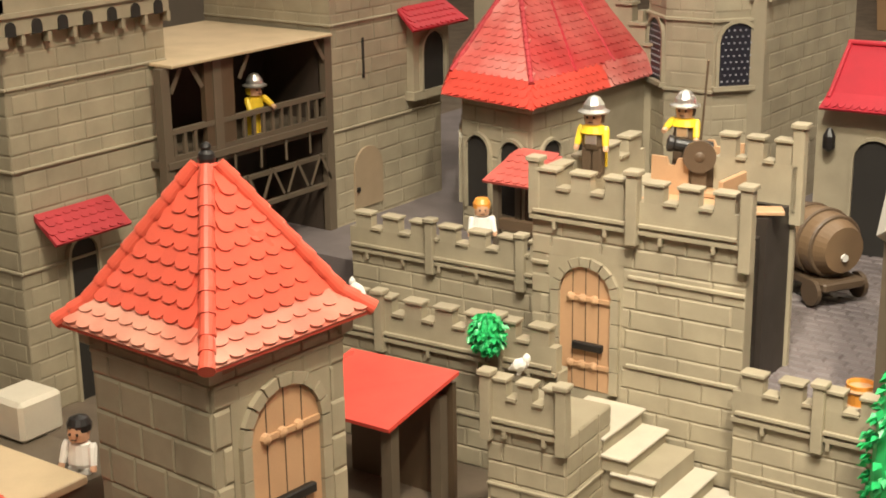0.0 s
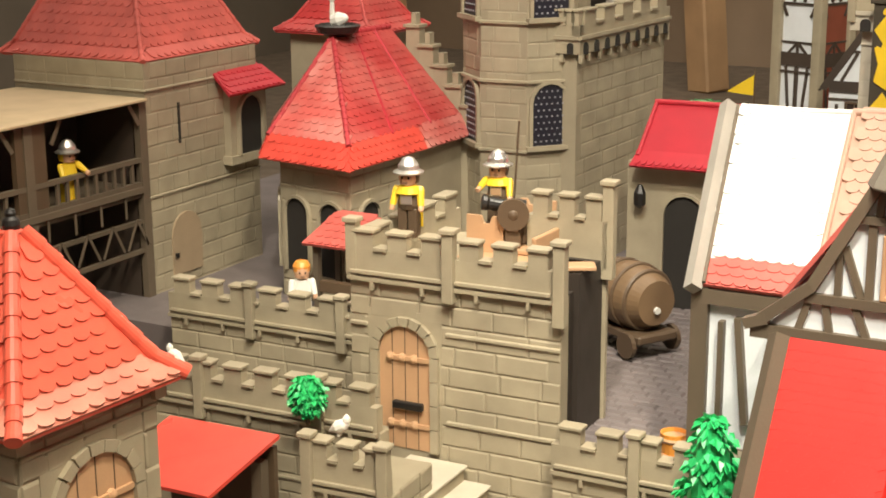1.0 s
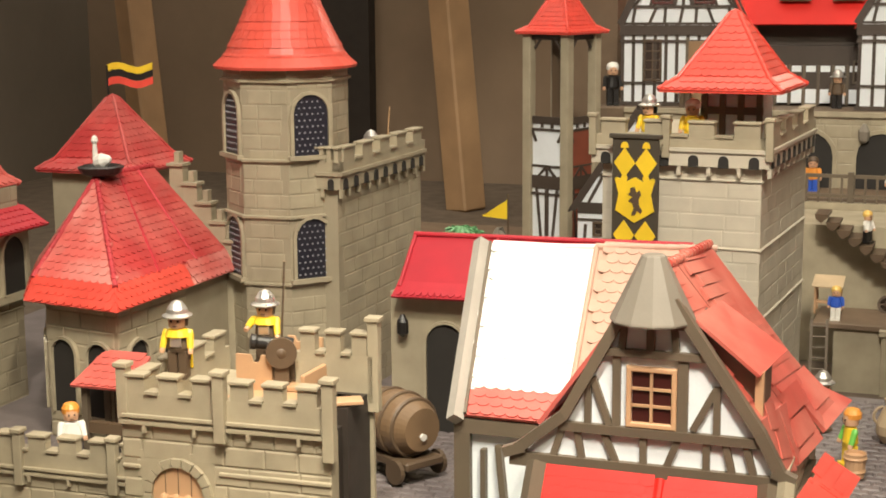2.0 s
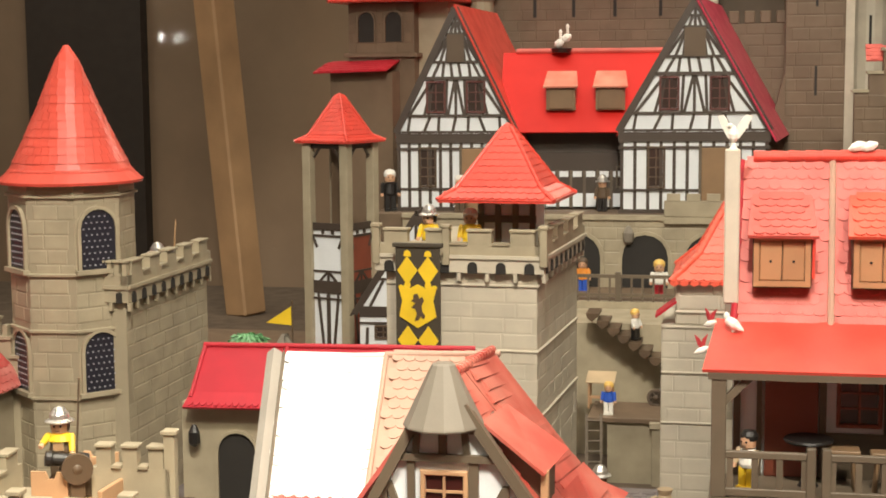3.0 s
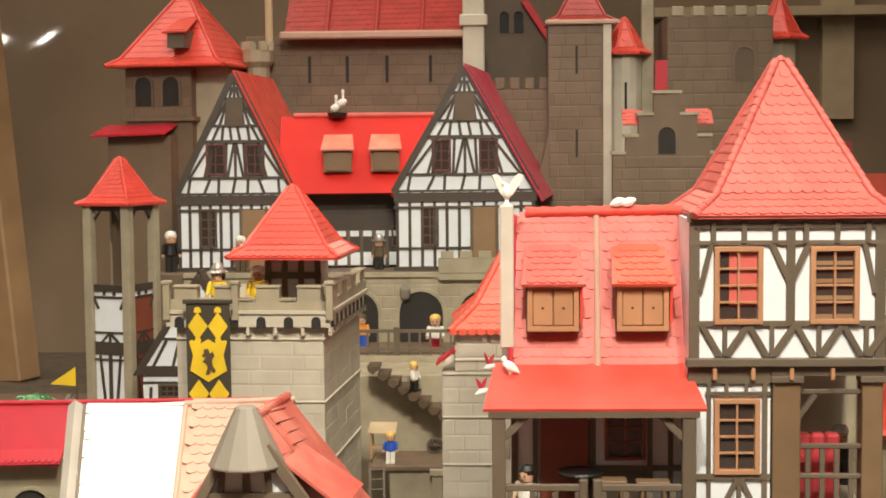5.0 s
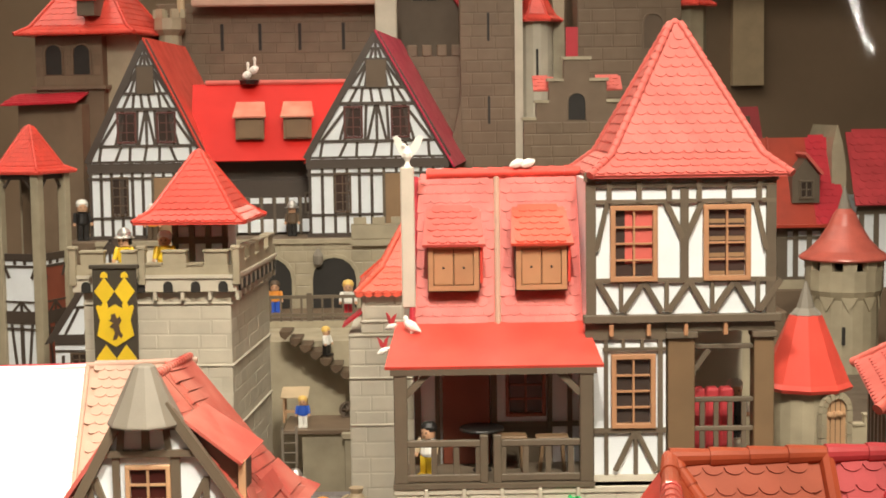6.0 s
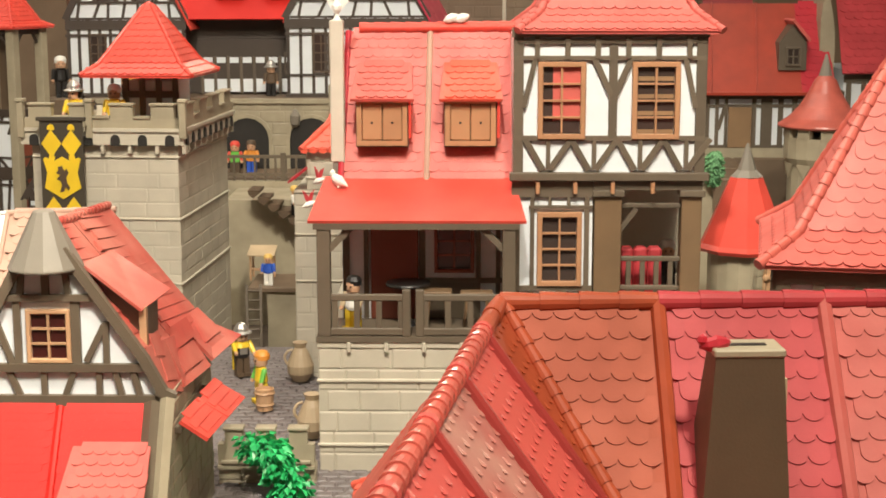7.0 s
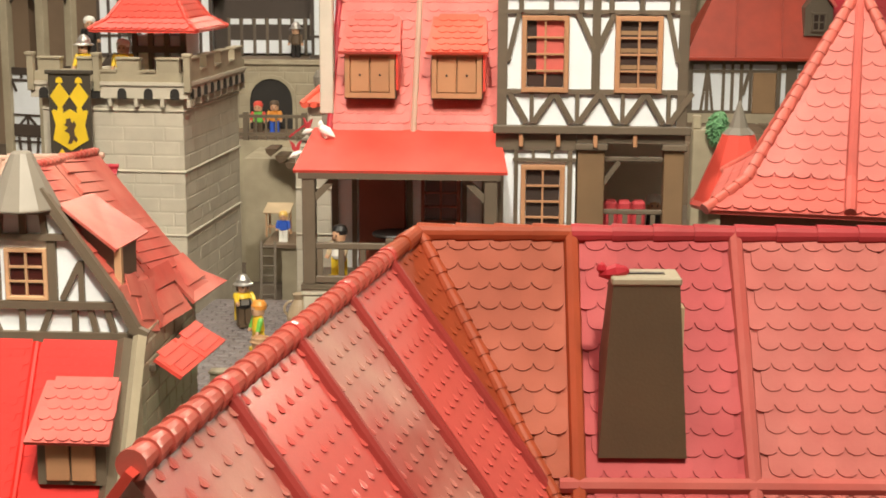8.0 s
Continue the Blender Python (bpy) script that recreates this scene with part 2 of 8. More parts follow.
def cube(bm, x0, x1, y0, y1, z0, z1, m=None, bevel=0.0):
    """Adds a box, with chamfered edges if bevel is given."""
    vs = [bm.verts.new((x, y, z)) for x in (x0, x1) for y in (y0, y1) for z in (z0, z1)]
    fs = [bm.faces.new([vs[i] for i in q]) for q in
          ((0, 1, 3, 2), (4, 6, 7, 5), (0, 4, 5, 1), (2, 3, 7, 6), (0, 2, 6, 4), (1, 5, 7, 3))]
    if bevel:
        es = list({e for f in fs for e in f.edges})
        out = bmesh.ops.bevel(bm, geom=es, offset=bevel, segments=1, affect="EDGES")
        vs = list({v for f in out["faces"] for v in f.verts} | {v for v in vs if v.is_valid})
    if m is not None:
        bmesh.ops.transform(bm, matrix=m, verts=vs)
    return vs


def boxes(*args, m=None, bevel=0.0):
    bm = bmesh.new()
    for a in args:
        cube(bm, *a, m=m, bevel=bevel)
    return bm


def face_at(origin, right, up=(0, 0, 1)):
    """Matrix whose x runs along a face, y up it and z out of it."""
    u, v = Vector(right).normalized(), Vector(up)
    n = u.cross(v).normalized()
    v = n.cross(u)
    m = Matrix((u, v, n)).transposed().to_4x4()
    m.translation = Vector(origin)
    return m


def prism(points, n0, n1, m=None, bm=None):
    """A solid from an outline in a face's x and y, between two depths."""
    bm = bm or bmesh.new()
    lo, hi = [bm.verts.new((x, y, n0)) for x, y in points], [bm.verts.new((x, y, n1)) for x, y in points]
    bm.faces.new(hi)
    bm.faces.new(lo[::-1])
    k = len(points)
    for i in range(k):
        bm.faces.new((lo[i], lo[(i + 1) % k], hi[(i + 1) % k], hi[i]))
    if m is not None:
        bmesh.ops.transform(bm, matrix=m, verts=lo + hi)
    return bm


def lathe(profile, sides=16, m=None, bm=None, turn=0.0):
    """A solid of revolution about z from (radius, height) pairs."""
    bm = bm or bmesh.new()
    rings, made = [], []
    for r, z in profile:
        ring = [bm.verts.new((max(r, 1e-5) * math.cos(turn + 2 * math.pi * i / sides), max(r, 1e-5) * math.sin(turn + 2 * math.pi * i / sides), z)) for i in range(sides)]
        rings.append(ring)
        made += ring
    for a, b in zip(rings, rings[1:]):
        for i in range(sides):
            bm.faces.new((a[i], a[(i + 1) % sides], b[(i + 1) % sides], b[i]))
    bm.faces.new(rings[0][::-1])
    bm.faces.new(rings[-1])
    if m is not None:
        bmesh.ops.transform(bm, matrix=m, verts=made)
    return bm


def rod(a, b, r, sides=8, bm=None, r2=None):
    a, b = Vector(a), Vector(b)
    turn = (b - a).to_track_quat("Z", "Y").to_matrix().to_4x4()
    return lathe([(r, 0), (r if r2 is None else r2, (b - a).length)], sides, Matrix.Translation(a) @ turn, bm)


def arch(w, h, steps=8):
    """Outline of a round-headed opening, from its foot's middle."""
    r = w / 2
    return [(-r, 0), (r, 0)] + [(r * math.cos(math.pi * i / steps), h - r + r * math.sin(math.pi * i / steps)) for i in range(steps + 1)]


# ---- pieces ----
def piece_mesh(name, bm, material):
    me = bpy.data.meshes.new(name)
    bmesh.ops.recalc_face_normals(bm, faces=bm.faces)
    bm.to_mesh(me)
    bm.free()
    me.materials.append(material)
    return me


def stone_unit(material):
    """A unit block, x and y from 0 to 1, standing out along z, with chamfered rims."""
    bm = bmesh.new()
    lo = [bm.verts.new(p) for p in ((0, 0, -1), (1, 0, -1), (1, 1, -1), (0, 1, -1))]
    mid = [bm.verts.new(p) for p in ((0, 0, 0.35), (1, 0, 0.35), (1, 1, 0.35), (0, 1, 0.35))]
    hi = [bm.verts.new(p) for p in ((0.04, 0.08, 1), (0.96, 0.08, 1), (0.96, 0.92, 1), (0.04, 0.92, 1))]
    for a, b in ((lo, mid), (mid, hi)):
        for i in range(4):
            bm.faces.new((a[i], a[(i + 1) % 4], b[(i + 1) % 4], b[i]))
    bm.faces.new(hi)
    return piece_mesh("stone", bm, material)


UNIT = {}


def stones(parent, m, w, h, bw=0.030, bh=0.0145, holes=(), material=None, seed=1, joined=False, proud=0.0012):
    """Courses of moulded stones on a face; holes are (x0, x1, y0, y1) left open. Up to 300 blocks are pieces of their own."""
    material = material or STONE
    rng = random.Random(seed)
    if material.name not in UNIT:
        UNIT[material.name] = stone_unit(material)
    unit = UNIT[material.name]
    if bh < 0.02:
        bw, bh = bw * 1.35, bh * 1.4
    rows = max(1, round(h / bh))
    bh = h / rows
    verts, faces = [], []
    base = [v.co.copy() for v in unit.vertices]
    polys = [tuple(p.vertices) for p in unit.polygons]
    gap = 0.0011
    for r in range(rows):
        x = -rng.uniform(0.2, 0.8) * bw
        while x < w - 1e-6:
            width = bw * rng.choice((0.8, 1.0, 1.0, 1.25))
            x0, x1 = max(x, 0), min(x + width, w)
            x += width
            if x1 - x0 < 0.35 * bw and w > bw:
                continue
            y0, y1 = r * bh, (r + 1) * bh
            cx, cy = (x0 + x1) / 2, (y0 + y1) / 2
            skip = False
            for a, b, c, d in holes:
                if c < cy < d:
                    if a <= x0 and x1 <= b:
                        skip = True
                    elif x0 < a < x1 <= b:
                        x1 = a
                    elif a <= x0 < b < x1:
                        x0 = b
                    elif x0 < a and b < x1:
                        x1 = a
            if skip or x1 - x0 < 0.003:
                continue
            local = m @ Matrix.Translation((x0 + gap / 2, y0 + gap / 2, rng.uniform(-0.0003, 0.0003))) @ Matrix.Diagonal((x1 - x0 - gap, bh - gap, proud, 1))
            if joined:
                k = len(verts)
                verts += [local @ v for v in base]
                faces += [tuple(k + i for i in p) for p in polys]
            else:
                ob = new("stone", unit)
                ob.parent = parent
                ob.matrix_basis = local
    if joined and verts:
        me = bpy.data.meshes.new("stonework")
        me.from_pydata(verts, [], faces)
        me.materials.append(material)
        ob = new("stonework", me)
        ob.parent = parent
        ob["kind"] = "stuff"


def tile_unit(tw, tl, thick, material, steps=5):
    """A round-ended roof tile: x across, y up the slope from its round foot, z out."""
    bm = bmesh.new()
    pts = [(-tw / 2, tl), (-tw / 2, tl * 0.3)]
    for i in range(1, steps):
        a = math.pi + math.pi * i / steps
        pts.append((tw / 2 * math.cos(a), tl * 0.3 + tl * 0.3 * math.sin(a)))
    pts += [(tw / 2, tl * 0.3), (tw / 2, tl)]
    hi = [bm.verts.new((x, y, thick * (1 - 0.85 * y / tl))) for x, y in pts]
    lo = [bm.verts.new((x, y, -thick)) for x, y in pts]
    bm.faces.new(hi)
    for i in range(len(pts) - 1):
        bm.faces.new((lo[i], lo[i + 1], hi[i + 1], hi[i]))
    return piece_mesh("tile", bm, material)


def slope(parent, name, a, b, c, d, material, tile=(0.011, 0.013), tile_material=None, thick=0.0016, board=0.004, joined=False, label="", steps=5):
    """A roof panel a b c d (foot left, foot right, top right, top left) with its courses of tiles. Returns the panel."""
    a, b, c, d = Vector(a), Vector(b), Vector(c), Vector(d)
    u = (b - a).normalized()
    n = u.cross(((c + d) / 2 - (a + b) / 2)).normalized()
    v = n.cross(u)
    bm = bmesh.new()
    outline = [a, b, c, d] if (c - d).length > 1e-4 else [a, b, c]
    lo, hi = [bm.verts.new(p - n * board) for p in outline], [bm.verts.new(p) for p in outline]
    bm.faces.new(hi)
    bm.faces.new(lo[::-1])
    for i in range(len(hi)):
        j = (i + 1) % len(hi)
        bm.faces.new((lo[i], lo[j], hi[j], hi[i]))
    panel = part(name, bm, material, parent, label)
    if not tile:
        return panel
    tw, th = tile
    height = ((c + d) / 2 - a).dot(v)
    rows = max(1, round(height / th))
    th = height / rows
    unit = tile_unit(tw, th * 1.3, thick, tile_material or material, steps)
    base, polys = [p.co.copy() for p in unit.vertices], [tuple(p.vertices) for p in unit.polygons]
    verts, faces = [], []
    left0, right0 = 0.0, (b - a).dot(u)
    left1, right1 = (d - a).dot(u), (c - a).dot(u)
    for r in range(rows):
        y = r * th
        f = min(1.0, (y + th * 0.55) / height)
        lo_x, hi_x = left0 + (left1 - left0) * f, right0 + (right1 - right0) * f
        k0 = math.floor(lo_x / tw) - 1
        for k in range(k0, k0 + int((hi_x - lo_x) / tw) + 4):
            x = (k + (0.5 if r % 2 else 0.0)) * tw
            if x - tw * 0.42 < lo_x or x + tw * 0.42 > hi_x:
                continue
            p = a + u * x + v * (y + th * 0.08) + n * 0.0004
            m = Matrix((u, v, n)).transposed().to_4x4()
            m.translation = p
            if joined:
                k1 = len(verts)
                verts += [m @ q for q in base]
                faces += [tuple(k1 + i for i in q) for q in polys]
            else:
                ob = new("tile", unit)
                ob.parent = panel
                ob.matrix_basis = m
    if joined and verts:
        me = bpy.data.meshes.new("tiling")
        me.from_pydata(verts, [], faces)
        me.materials.append(tile_material or material)
        ob = new("tiling", me)
        ob.parent = panel
        ob["kind"] = "stuff"
    return panel


def capping(parent, a, b, r, material, length=0.012, flare=1.12):
    """A row of overlapping half-round cap tiles from a (low) to b (high)."""
    a, b = Vector(a), Vector(b)
    n = max(1, round((b - a).length / length))
    turn = (b - a).to_track_quat("Z", "Y").to_matrix().to_4x4()
    seg = (b - a).length / n
    me = piece_mesh("ridge_tile", lathe([(r * flare, 0), (r * flare, seg * 0.2), (r * 0.92, seg * 1.05)], 14), material)
    for i in range(n):
        ob = new("ridge_tile", me)
        ob.parent = parent
        ob.matrix_basis = Matrix.Translation(a + (b - a) * (i / n)) @ turn


def bar(parent, a, b, w, t, m, material=None, name="beam"):
    """A straight timber on a face from a to b (face x and y), w wide, standing t proud."""
    a, b = Vector((*a, 0)), Vector((*b, 0))
    d = b - a
    turn = Matrix.Rotation(math.atan2(d.y, d.x), 4, "Z")
    part(name, boxes((0, d.length, -w / 2, w / 2, -0.001, t), m=m @ Matrix.Translation(a) @ turn), material or TIMBER, parent)


def beams(parent, m, segs, w=0.006, t=0.003, material=None):
    for i, (a, b, c, d, *k) in enumerate(segs):
        bar(parent, (a, b), (c, d), k[0] if k else w, t + 0.00009 * i, m, material)


def casement(parent, m, x, y, w, h, cols=2, rows=4, frame_mat=None, name="window", t=0.005, rim=0.0045, panes=None):
    """A window with its frame, glazing bars and panes; x, y is the foot's left corner on the face."""
    fm = frame_mat or OCHRE
    ring = bmesh.new()
    rows_v = [[ring.verts.new(m @ Vector((x + dx, y + dy, z))) for dx, dy in ((i, i), (w - i, i), (w - i, h - i), (i, h - i))]
              for i, z in ((0, -0.002), (0, t - 0.0008), (0.0008, t), (rim - 0.0008, t), (rim, t - 0.0008), (rim, -0.002))]
    for q in range(6):
        for j in range(4):
            ring.faces.new((rows_v[q][j], rows_v[q][(j + 1) % 4], rows_v[(q + 1) % 6][(j + 1) % 4], rows_v[(q + 1) % 6][j]))
    bmesh.ops.recalc_face_normals(ring, faces=ring.faces)
    holder = part(name, ring, fm, parent)
    bm = bmesh.new()
    for i in range(1, cols):
        c = x + rim + (w - 2 * rim) * i / cols
        cube(bm, c - 0.0012, c + 0.0012, y + rim, y + h - rim, 0.0012, t * 0.8, m)
    for i in range(1, rows):
        c = y + rim + (h - 2 * rim) * i / rows
        cube(bm, x + rim, x + w - rim, c - 0.0011, c + 0.0011, 0.0012, t * 0.7, m)
    part("glazing_bar", bm, fm, holder)
    for i in range(cols):
        for j in range(rows):
            x0, x1 = x + rim + (w - 2 * rim) * i / cols, x + rim + (w - 2 * rim) * (i + 1) / cols
            y0, y1 = y + rim + (h - 2 * rim) * j / rows, y + rim + (h - 2 * rim) * (j + 1) / rows
            part("pane", boxes((x0 + 0.0004, x1 - 0.0004, y0 + 0.0004, y1 - 0.0004, -0.001, 0.0011), m=m), panes or PANE, holder)
    return holder


def opening(parent, m, x, y, w, h, material=None, rim=0.004, rim_mat=None, depth=0.006, name="arch_opening", stones_n=9):
    """A round-headed opening, its shade painted as a dark plate, with a moulded surround."""
    o = m @ Matrix.Translation((x, y, 0))
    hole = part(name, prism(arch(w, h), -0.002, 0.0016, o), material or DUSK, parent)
    outer, inner = arch(w + 2 * rim, h + rim), arch(w, h)
    bm = bmesh.new()
    k = len(outer)
    for i in range(1, k):
        j = (i + 1) % k
        if j == 0:
            q = [outer[i], outer[0], inner[0], inner[i]]
        else:
            q = [outer[i], outer[j], inner[j], inner[i]]
        prism(q, -0.001, depth, o, bm)
    part("surround", bm, rim_mat or STONE, hole)
    return hole


def star_window(parent, m, x, y, w, h):
    """A lattice-glazed arch window with pale dots, a surround and a sill."""
    hole = opening(parent, m, x, y, w, h, LATTICE, 0.005, STONE, 0.005, "arch_window")
    part("sill", boxes((x - w / 2 - 0.009, x + w / 2 + 0.009, y - 0.006, y, -0.001, 0.009), m=m), STONE, hole)
    bm = bmesh.new()
    for r in range(int(h / 0.0085)):
        for c in range(int(w / 0.008) + 1):
            px, py = -w / 2 + 0.005 + c * 0.008 + (0.004 if r % 2 else 0), 0.006 + r * 0.0085
            if abs(px) < w / 2 - 0.003 and py < h - 0.004 and (py < h - w / 2 or px * px + (py - h + w / 2) ** 2 < (w / 2 - 0.004) ** 2):
                cube(bm, x + px - 0.0011, x + px + 0.0011, y + py - 0.0011, y + py + 0.0011, 0.0016, 0.0028, m)
    part("star_dot", bm, STAR, hole)


def plank_door(parent, m, x, y, w, h, lock=True):
    """A round-headed plank door with hinges in a ring of stones."""
    frame_o = m @ Matrix.Translation((x, y, 0))
    door = part("door", prism(arch(w, h), -0.003, 0.002, frame_o), TAN, parent, "tan plank door with moulded hinges")
    n = 4
    for i in range(1, n):
        px = -w / 2 + w * i / n
        top = h - w / 2 + math.sqrt(max(0, (w / 2) ** 2 - px * px))
        part("plank_joint", boxes((x + px - 0.0004, x + px + 0.0004, y, y + top - 0.002, 0.0015, 0.0025), m=m), BROWN, door)
    for hy in (0.2, 0.74):
        bm = boxes((x - w * 0.28, x + w / 2 - 0.001, y + h * hy - 0.0022, y + h * hy + 0.0022, 0.001, 0.0045), m=m)
        for hx in (-0.28, -0.05, 0.18):
            lathe([(0.0052, 0), (0.004, 0.0045), (0.001, 0.006)], 8, m @ Matrix.Translation((x + w * hx, y + h * hy, 0.001)), bm)
        part("hinge", bm, TAN, door)
    if lock:
        part("lock_bar", boxes((x - w * 0.22, x + w * 0.36, y + h * 0.33, y + h * 0.33 + 0.008, 0.002, 0.008), m=m, bevel=0.001), BLACK, door, "black lock bar")
    rim = 0.009
    k = 9
    for side in (-1, 1):
        for j in range(4):
            y0, y1 = (h - w / 2) * j / 4, (h - w / 2) * (j + 1) / 4
            xa, xb = sorted((side * w / 2, side * (w / 2 + rim)))
            part("jamb_stone", boxes((x + xa, x + xb, y + y0 + 0.0005, y + y1 - 0.0005, -0.002, 0.006), m=m), STONE, door)
    for j in range(k):
        a0, a1 = math.pi * j / k + 0.02, math.pi * (j + 1) / k - 0.02
        q = [(r * math.cos(t), h - w / 2 + r * math.sin(t)) for r, t in ((w / 2, a0), (w / 2 + rim, a0), (w / 2 + rim, a1), (w / 2, a1))]
        part("arch_stone", prism(q, -0.002, 0.006, frame_o), STONE, door)
    return door


def parapet(parent, m, w, n, low=0.024, high=0.016, mw=None, t=0.012, material=None, ledge=True):
    """A battlement: a breast wall with caps in its gaps and n merlons with capping slabs."""
    mat = material or STONE
    wall = part("parapet", boxes((0, w, 0, low, -t, 0), m=m), mat, parent)
    pitch = w / n
    mw = mw or pitch * 0.56
    for i in range(n):
        c = pitch * (i + 0.5)
        bm = boxes((c - mw / 2, c + mw / 2, low, low + high, -t, 0), m=m)
        cube(bm, c - mw / 2 - 0.0015, c + mw / 2 + 0.0015, low + high, low + high + 0.0035, -t - 0.002, 0.0025, m, 0.0006)
        part("merlon", bm, mat, wall)
        g0, g1 = c + mw / 2, c + pitch - mw / 2
        if i < n - 1:
            part("gap_cap", boxes((g0 + 0.001, g1 - 0.001, low, low + 0.003, -t - 0.002, 0.0025), m=m), mat, wall)
    if ledge:
        part("ledge", boxes((0.004, w - 0.004, 0.003, 0.007, 0, 0.004), m=m, bevel=0.0006), mat, wall)
        part("belt", boxes((0, w, -0.004, 0.0, -0.002, 0.003), m=m), mat, wall)
        k = max(2, int(w / 0.05))
        for i in range(k):
            c = w * (i + 0.5) / k
            part("corbel", boxes((c - 0.0018, c + 0.0018, -0.012, -0.004, -0.001, 0.003), m=m), mat, wall)
    return wall


def post(parent, x, y, z0, z1, r=0.006, material=None):
    """A square post with a cap."""
    bm = boxes((x - r, x + r, y - r, y + r, z0, z1), bevel=0.0008)
    cube(bm, x - r * 1.35, x + r * 1.35, y - r * 1.35, y + r * 1.35, z1 - 0.001, z1 + 0.004, None, 0.0008)
    part("corner_post", bm, material or STONE, parent)


def pyramid_roof(parent, centre, half, z0, flare, z1, z2, material, tile=(0.011, 0.013), sides=4, turn=math.pi / 4, joined=False, cap=0.004, skirt_mat=None, top=0.006, skirt_tile=None, cap_mat=None, thick=0.0016, cap_step=0.012):
    """A spired roof on a regular plan with a flatter skirt: half is the eave's inradius at z0, flare the inradius at z1, and the tip is at z2."""
    cx, cy = centre
    k = 1 / math.cos(math.pi / sides)

    def ring(r, z):
        return [Vector((cx + r * k * math.cos(turn + 2 * math.pi * i / sides), cy + r * k * math.sin(turn + 2 * math.pi * i / sides), z)) for i in range(sides)]

    e, f, g = ring(half, z0), ring(flare, z1), ring(top, z2)
    roof = part("roof", lathe([(half * 0.98 * k, z0 - 0.004), (half * 0.98 * k, z0 - 0.001)], sides, Matrix.Translation((cx, cy, 0)), None, turn), material, parent)
    for i in range(sides):
        j = (i + 1) % sides
        slope(roof, "skirt", e[i], e[j], f[j], f[i], skirt_mat or material, skirt_tile or tile, None, thick, joined=joined)
        slope(roof, "roof_face", f[i], f[j], g[j], g[i], material, tile, None, thick, joined=joined)
        if cap:
            capping(roof, e[i], f[i], cap, cap_mat or material, cap_step)
            capping(roof, f[i], g[i], cap, cap_mat or material, cap_step)
    part("finial", lathe([(0.004, z2 - 0.004), (top * 1.4, z2), (0.002, z2 + 0.006)], 8, Matrix.Translation((cx, cy, 0))), material, roof)
    return roof
# ---- the setting ----
solid("ground", boxes((-3.2, 3.2, -2.6, 4.9, -0.16, -0.12)), GROUND, pose(0, 0, 0), "brown base board under the model town", "ground", kind="structure")
solid("wall_north", boxes((-3.2, 3.2, 4.9, 5.0, -0.16, 3.0)), SHEETING, pose(0, 0, 0), "dark glossy sheeting of the showcase's rear wall", "wall", kind="structure")
solid("wall_south", boxes((-3.2, 3.2, -2.7, -2.6, -0.16, 3.0)), BACKDROP, pose(0, 0, 0), "dark wall of the exhibition hall", "wall", kind="structure")
solid("wall_west", boxes((-3.3, -3.2, -2.7, 5.0, -0.16, 3.0)), BACKDROP, pose(0, 0, 0), "dark side wall of the hall", "wall", kind="structure")
solid("wall_east", boxes((3.2, 3.3, -2.7, 5.0, -0.16, 3.0)), BACKDROP, pose(0, 0, 0), "dark side wall of the hall", "wall", kind="structure")
solid("ceiling", boxes((-3.3, 3.3, -2.7, 5.0, 3.0, 3.1)), BACKDROP, pose(0, 0, 0), "dark hall ceiling", "ceiling", kind="structure")

for x0, x1, y0, y1 in ((-0.775, -0.46, 1.26, 2.6), (-0.46, 0.06, 1.26, 2.12), (0.06, 0.5, 1.26, 2.6), (-1.6, -0.775, 1.40, 2.6)):
    solid("courtyard_terrace", boxes((x0, x1, y0, y1, -0.12, -0.012)), COBBLE, pose(0, 0, 0), "raised base of the castle courtyard", "terrace", kind="structure")
for x0, x1, y0, y1, z0, z1 in ((-0.77, 0.82, 3.125, 4.3, -0.12, 0.155), (0.82, 1.6, 3.33, 4.3, -0.12, 0.155), (-0.70, 0.82, 2.95, 3.125, -0.12, 0.155), (-1.6, -0.70, 2.75, 3.35, -0.12, 0.0), (-0.77, 0.25, 3.13, 4.2, 0.155, 0.312), (0.25, 0.60, 3.1, 4.2, 0.155, 0.40), (0.60, 0.80, 3.56, 4.2, 0.155, 0.40)):
    solid("rear_terrace", boxes((x0, x1, y0, y1, z0, z1), bevel=0.004), STONE_DIM, pose(0, 0, 0), "grey-brown stepped terrace below the rear houses", "terrace", kind="structure")
bm = boxes((0.45, 1.7, 1.95, 2.96, -0.12, 0.02), bevel=0.02)
solid("hill_terrace", bm, GROUND, pose(0, 0, 0), "brown hill beside the town wall", "terrace", kind="structure")


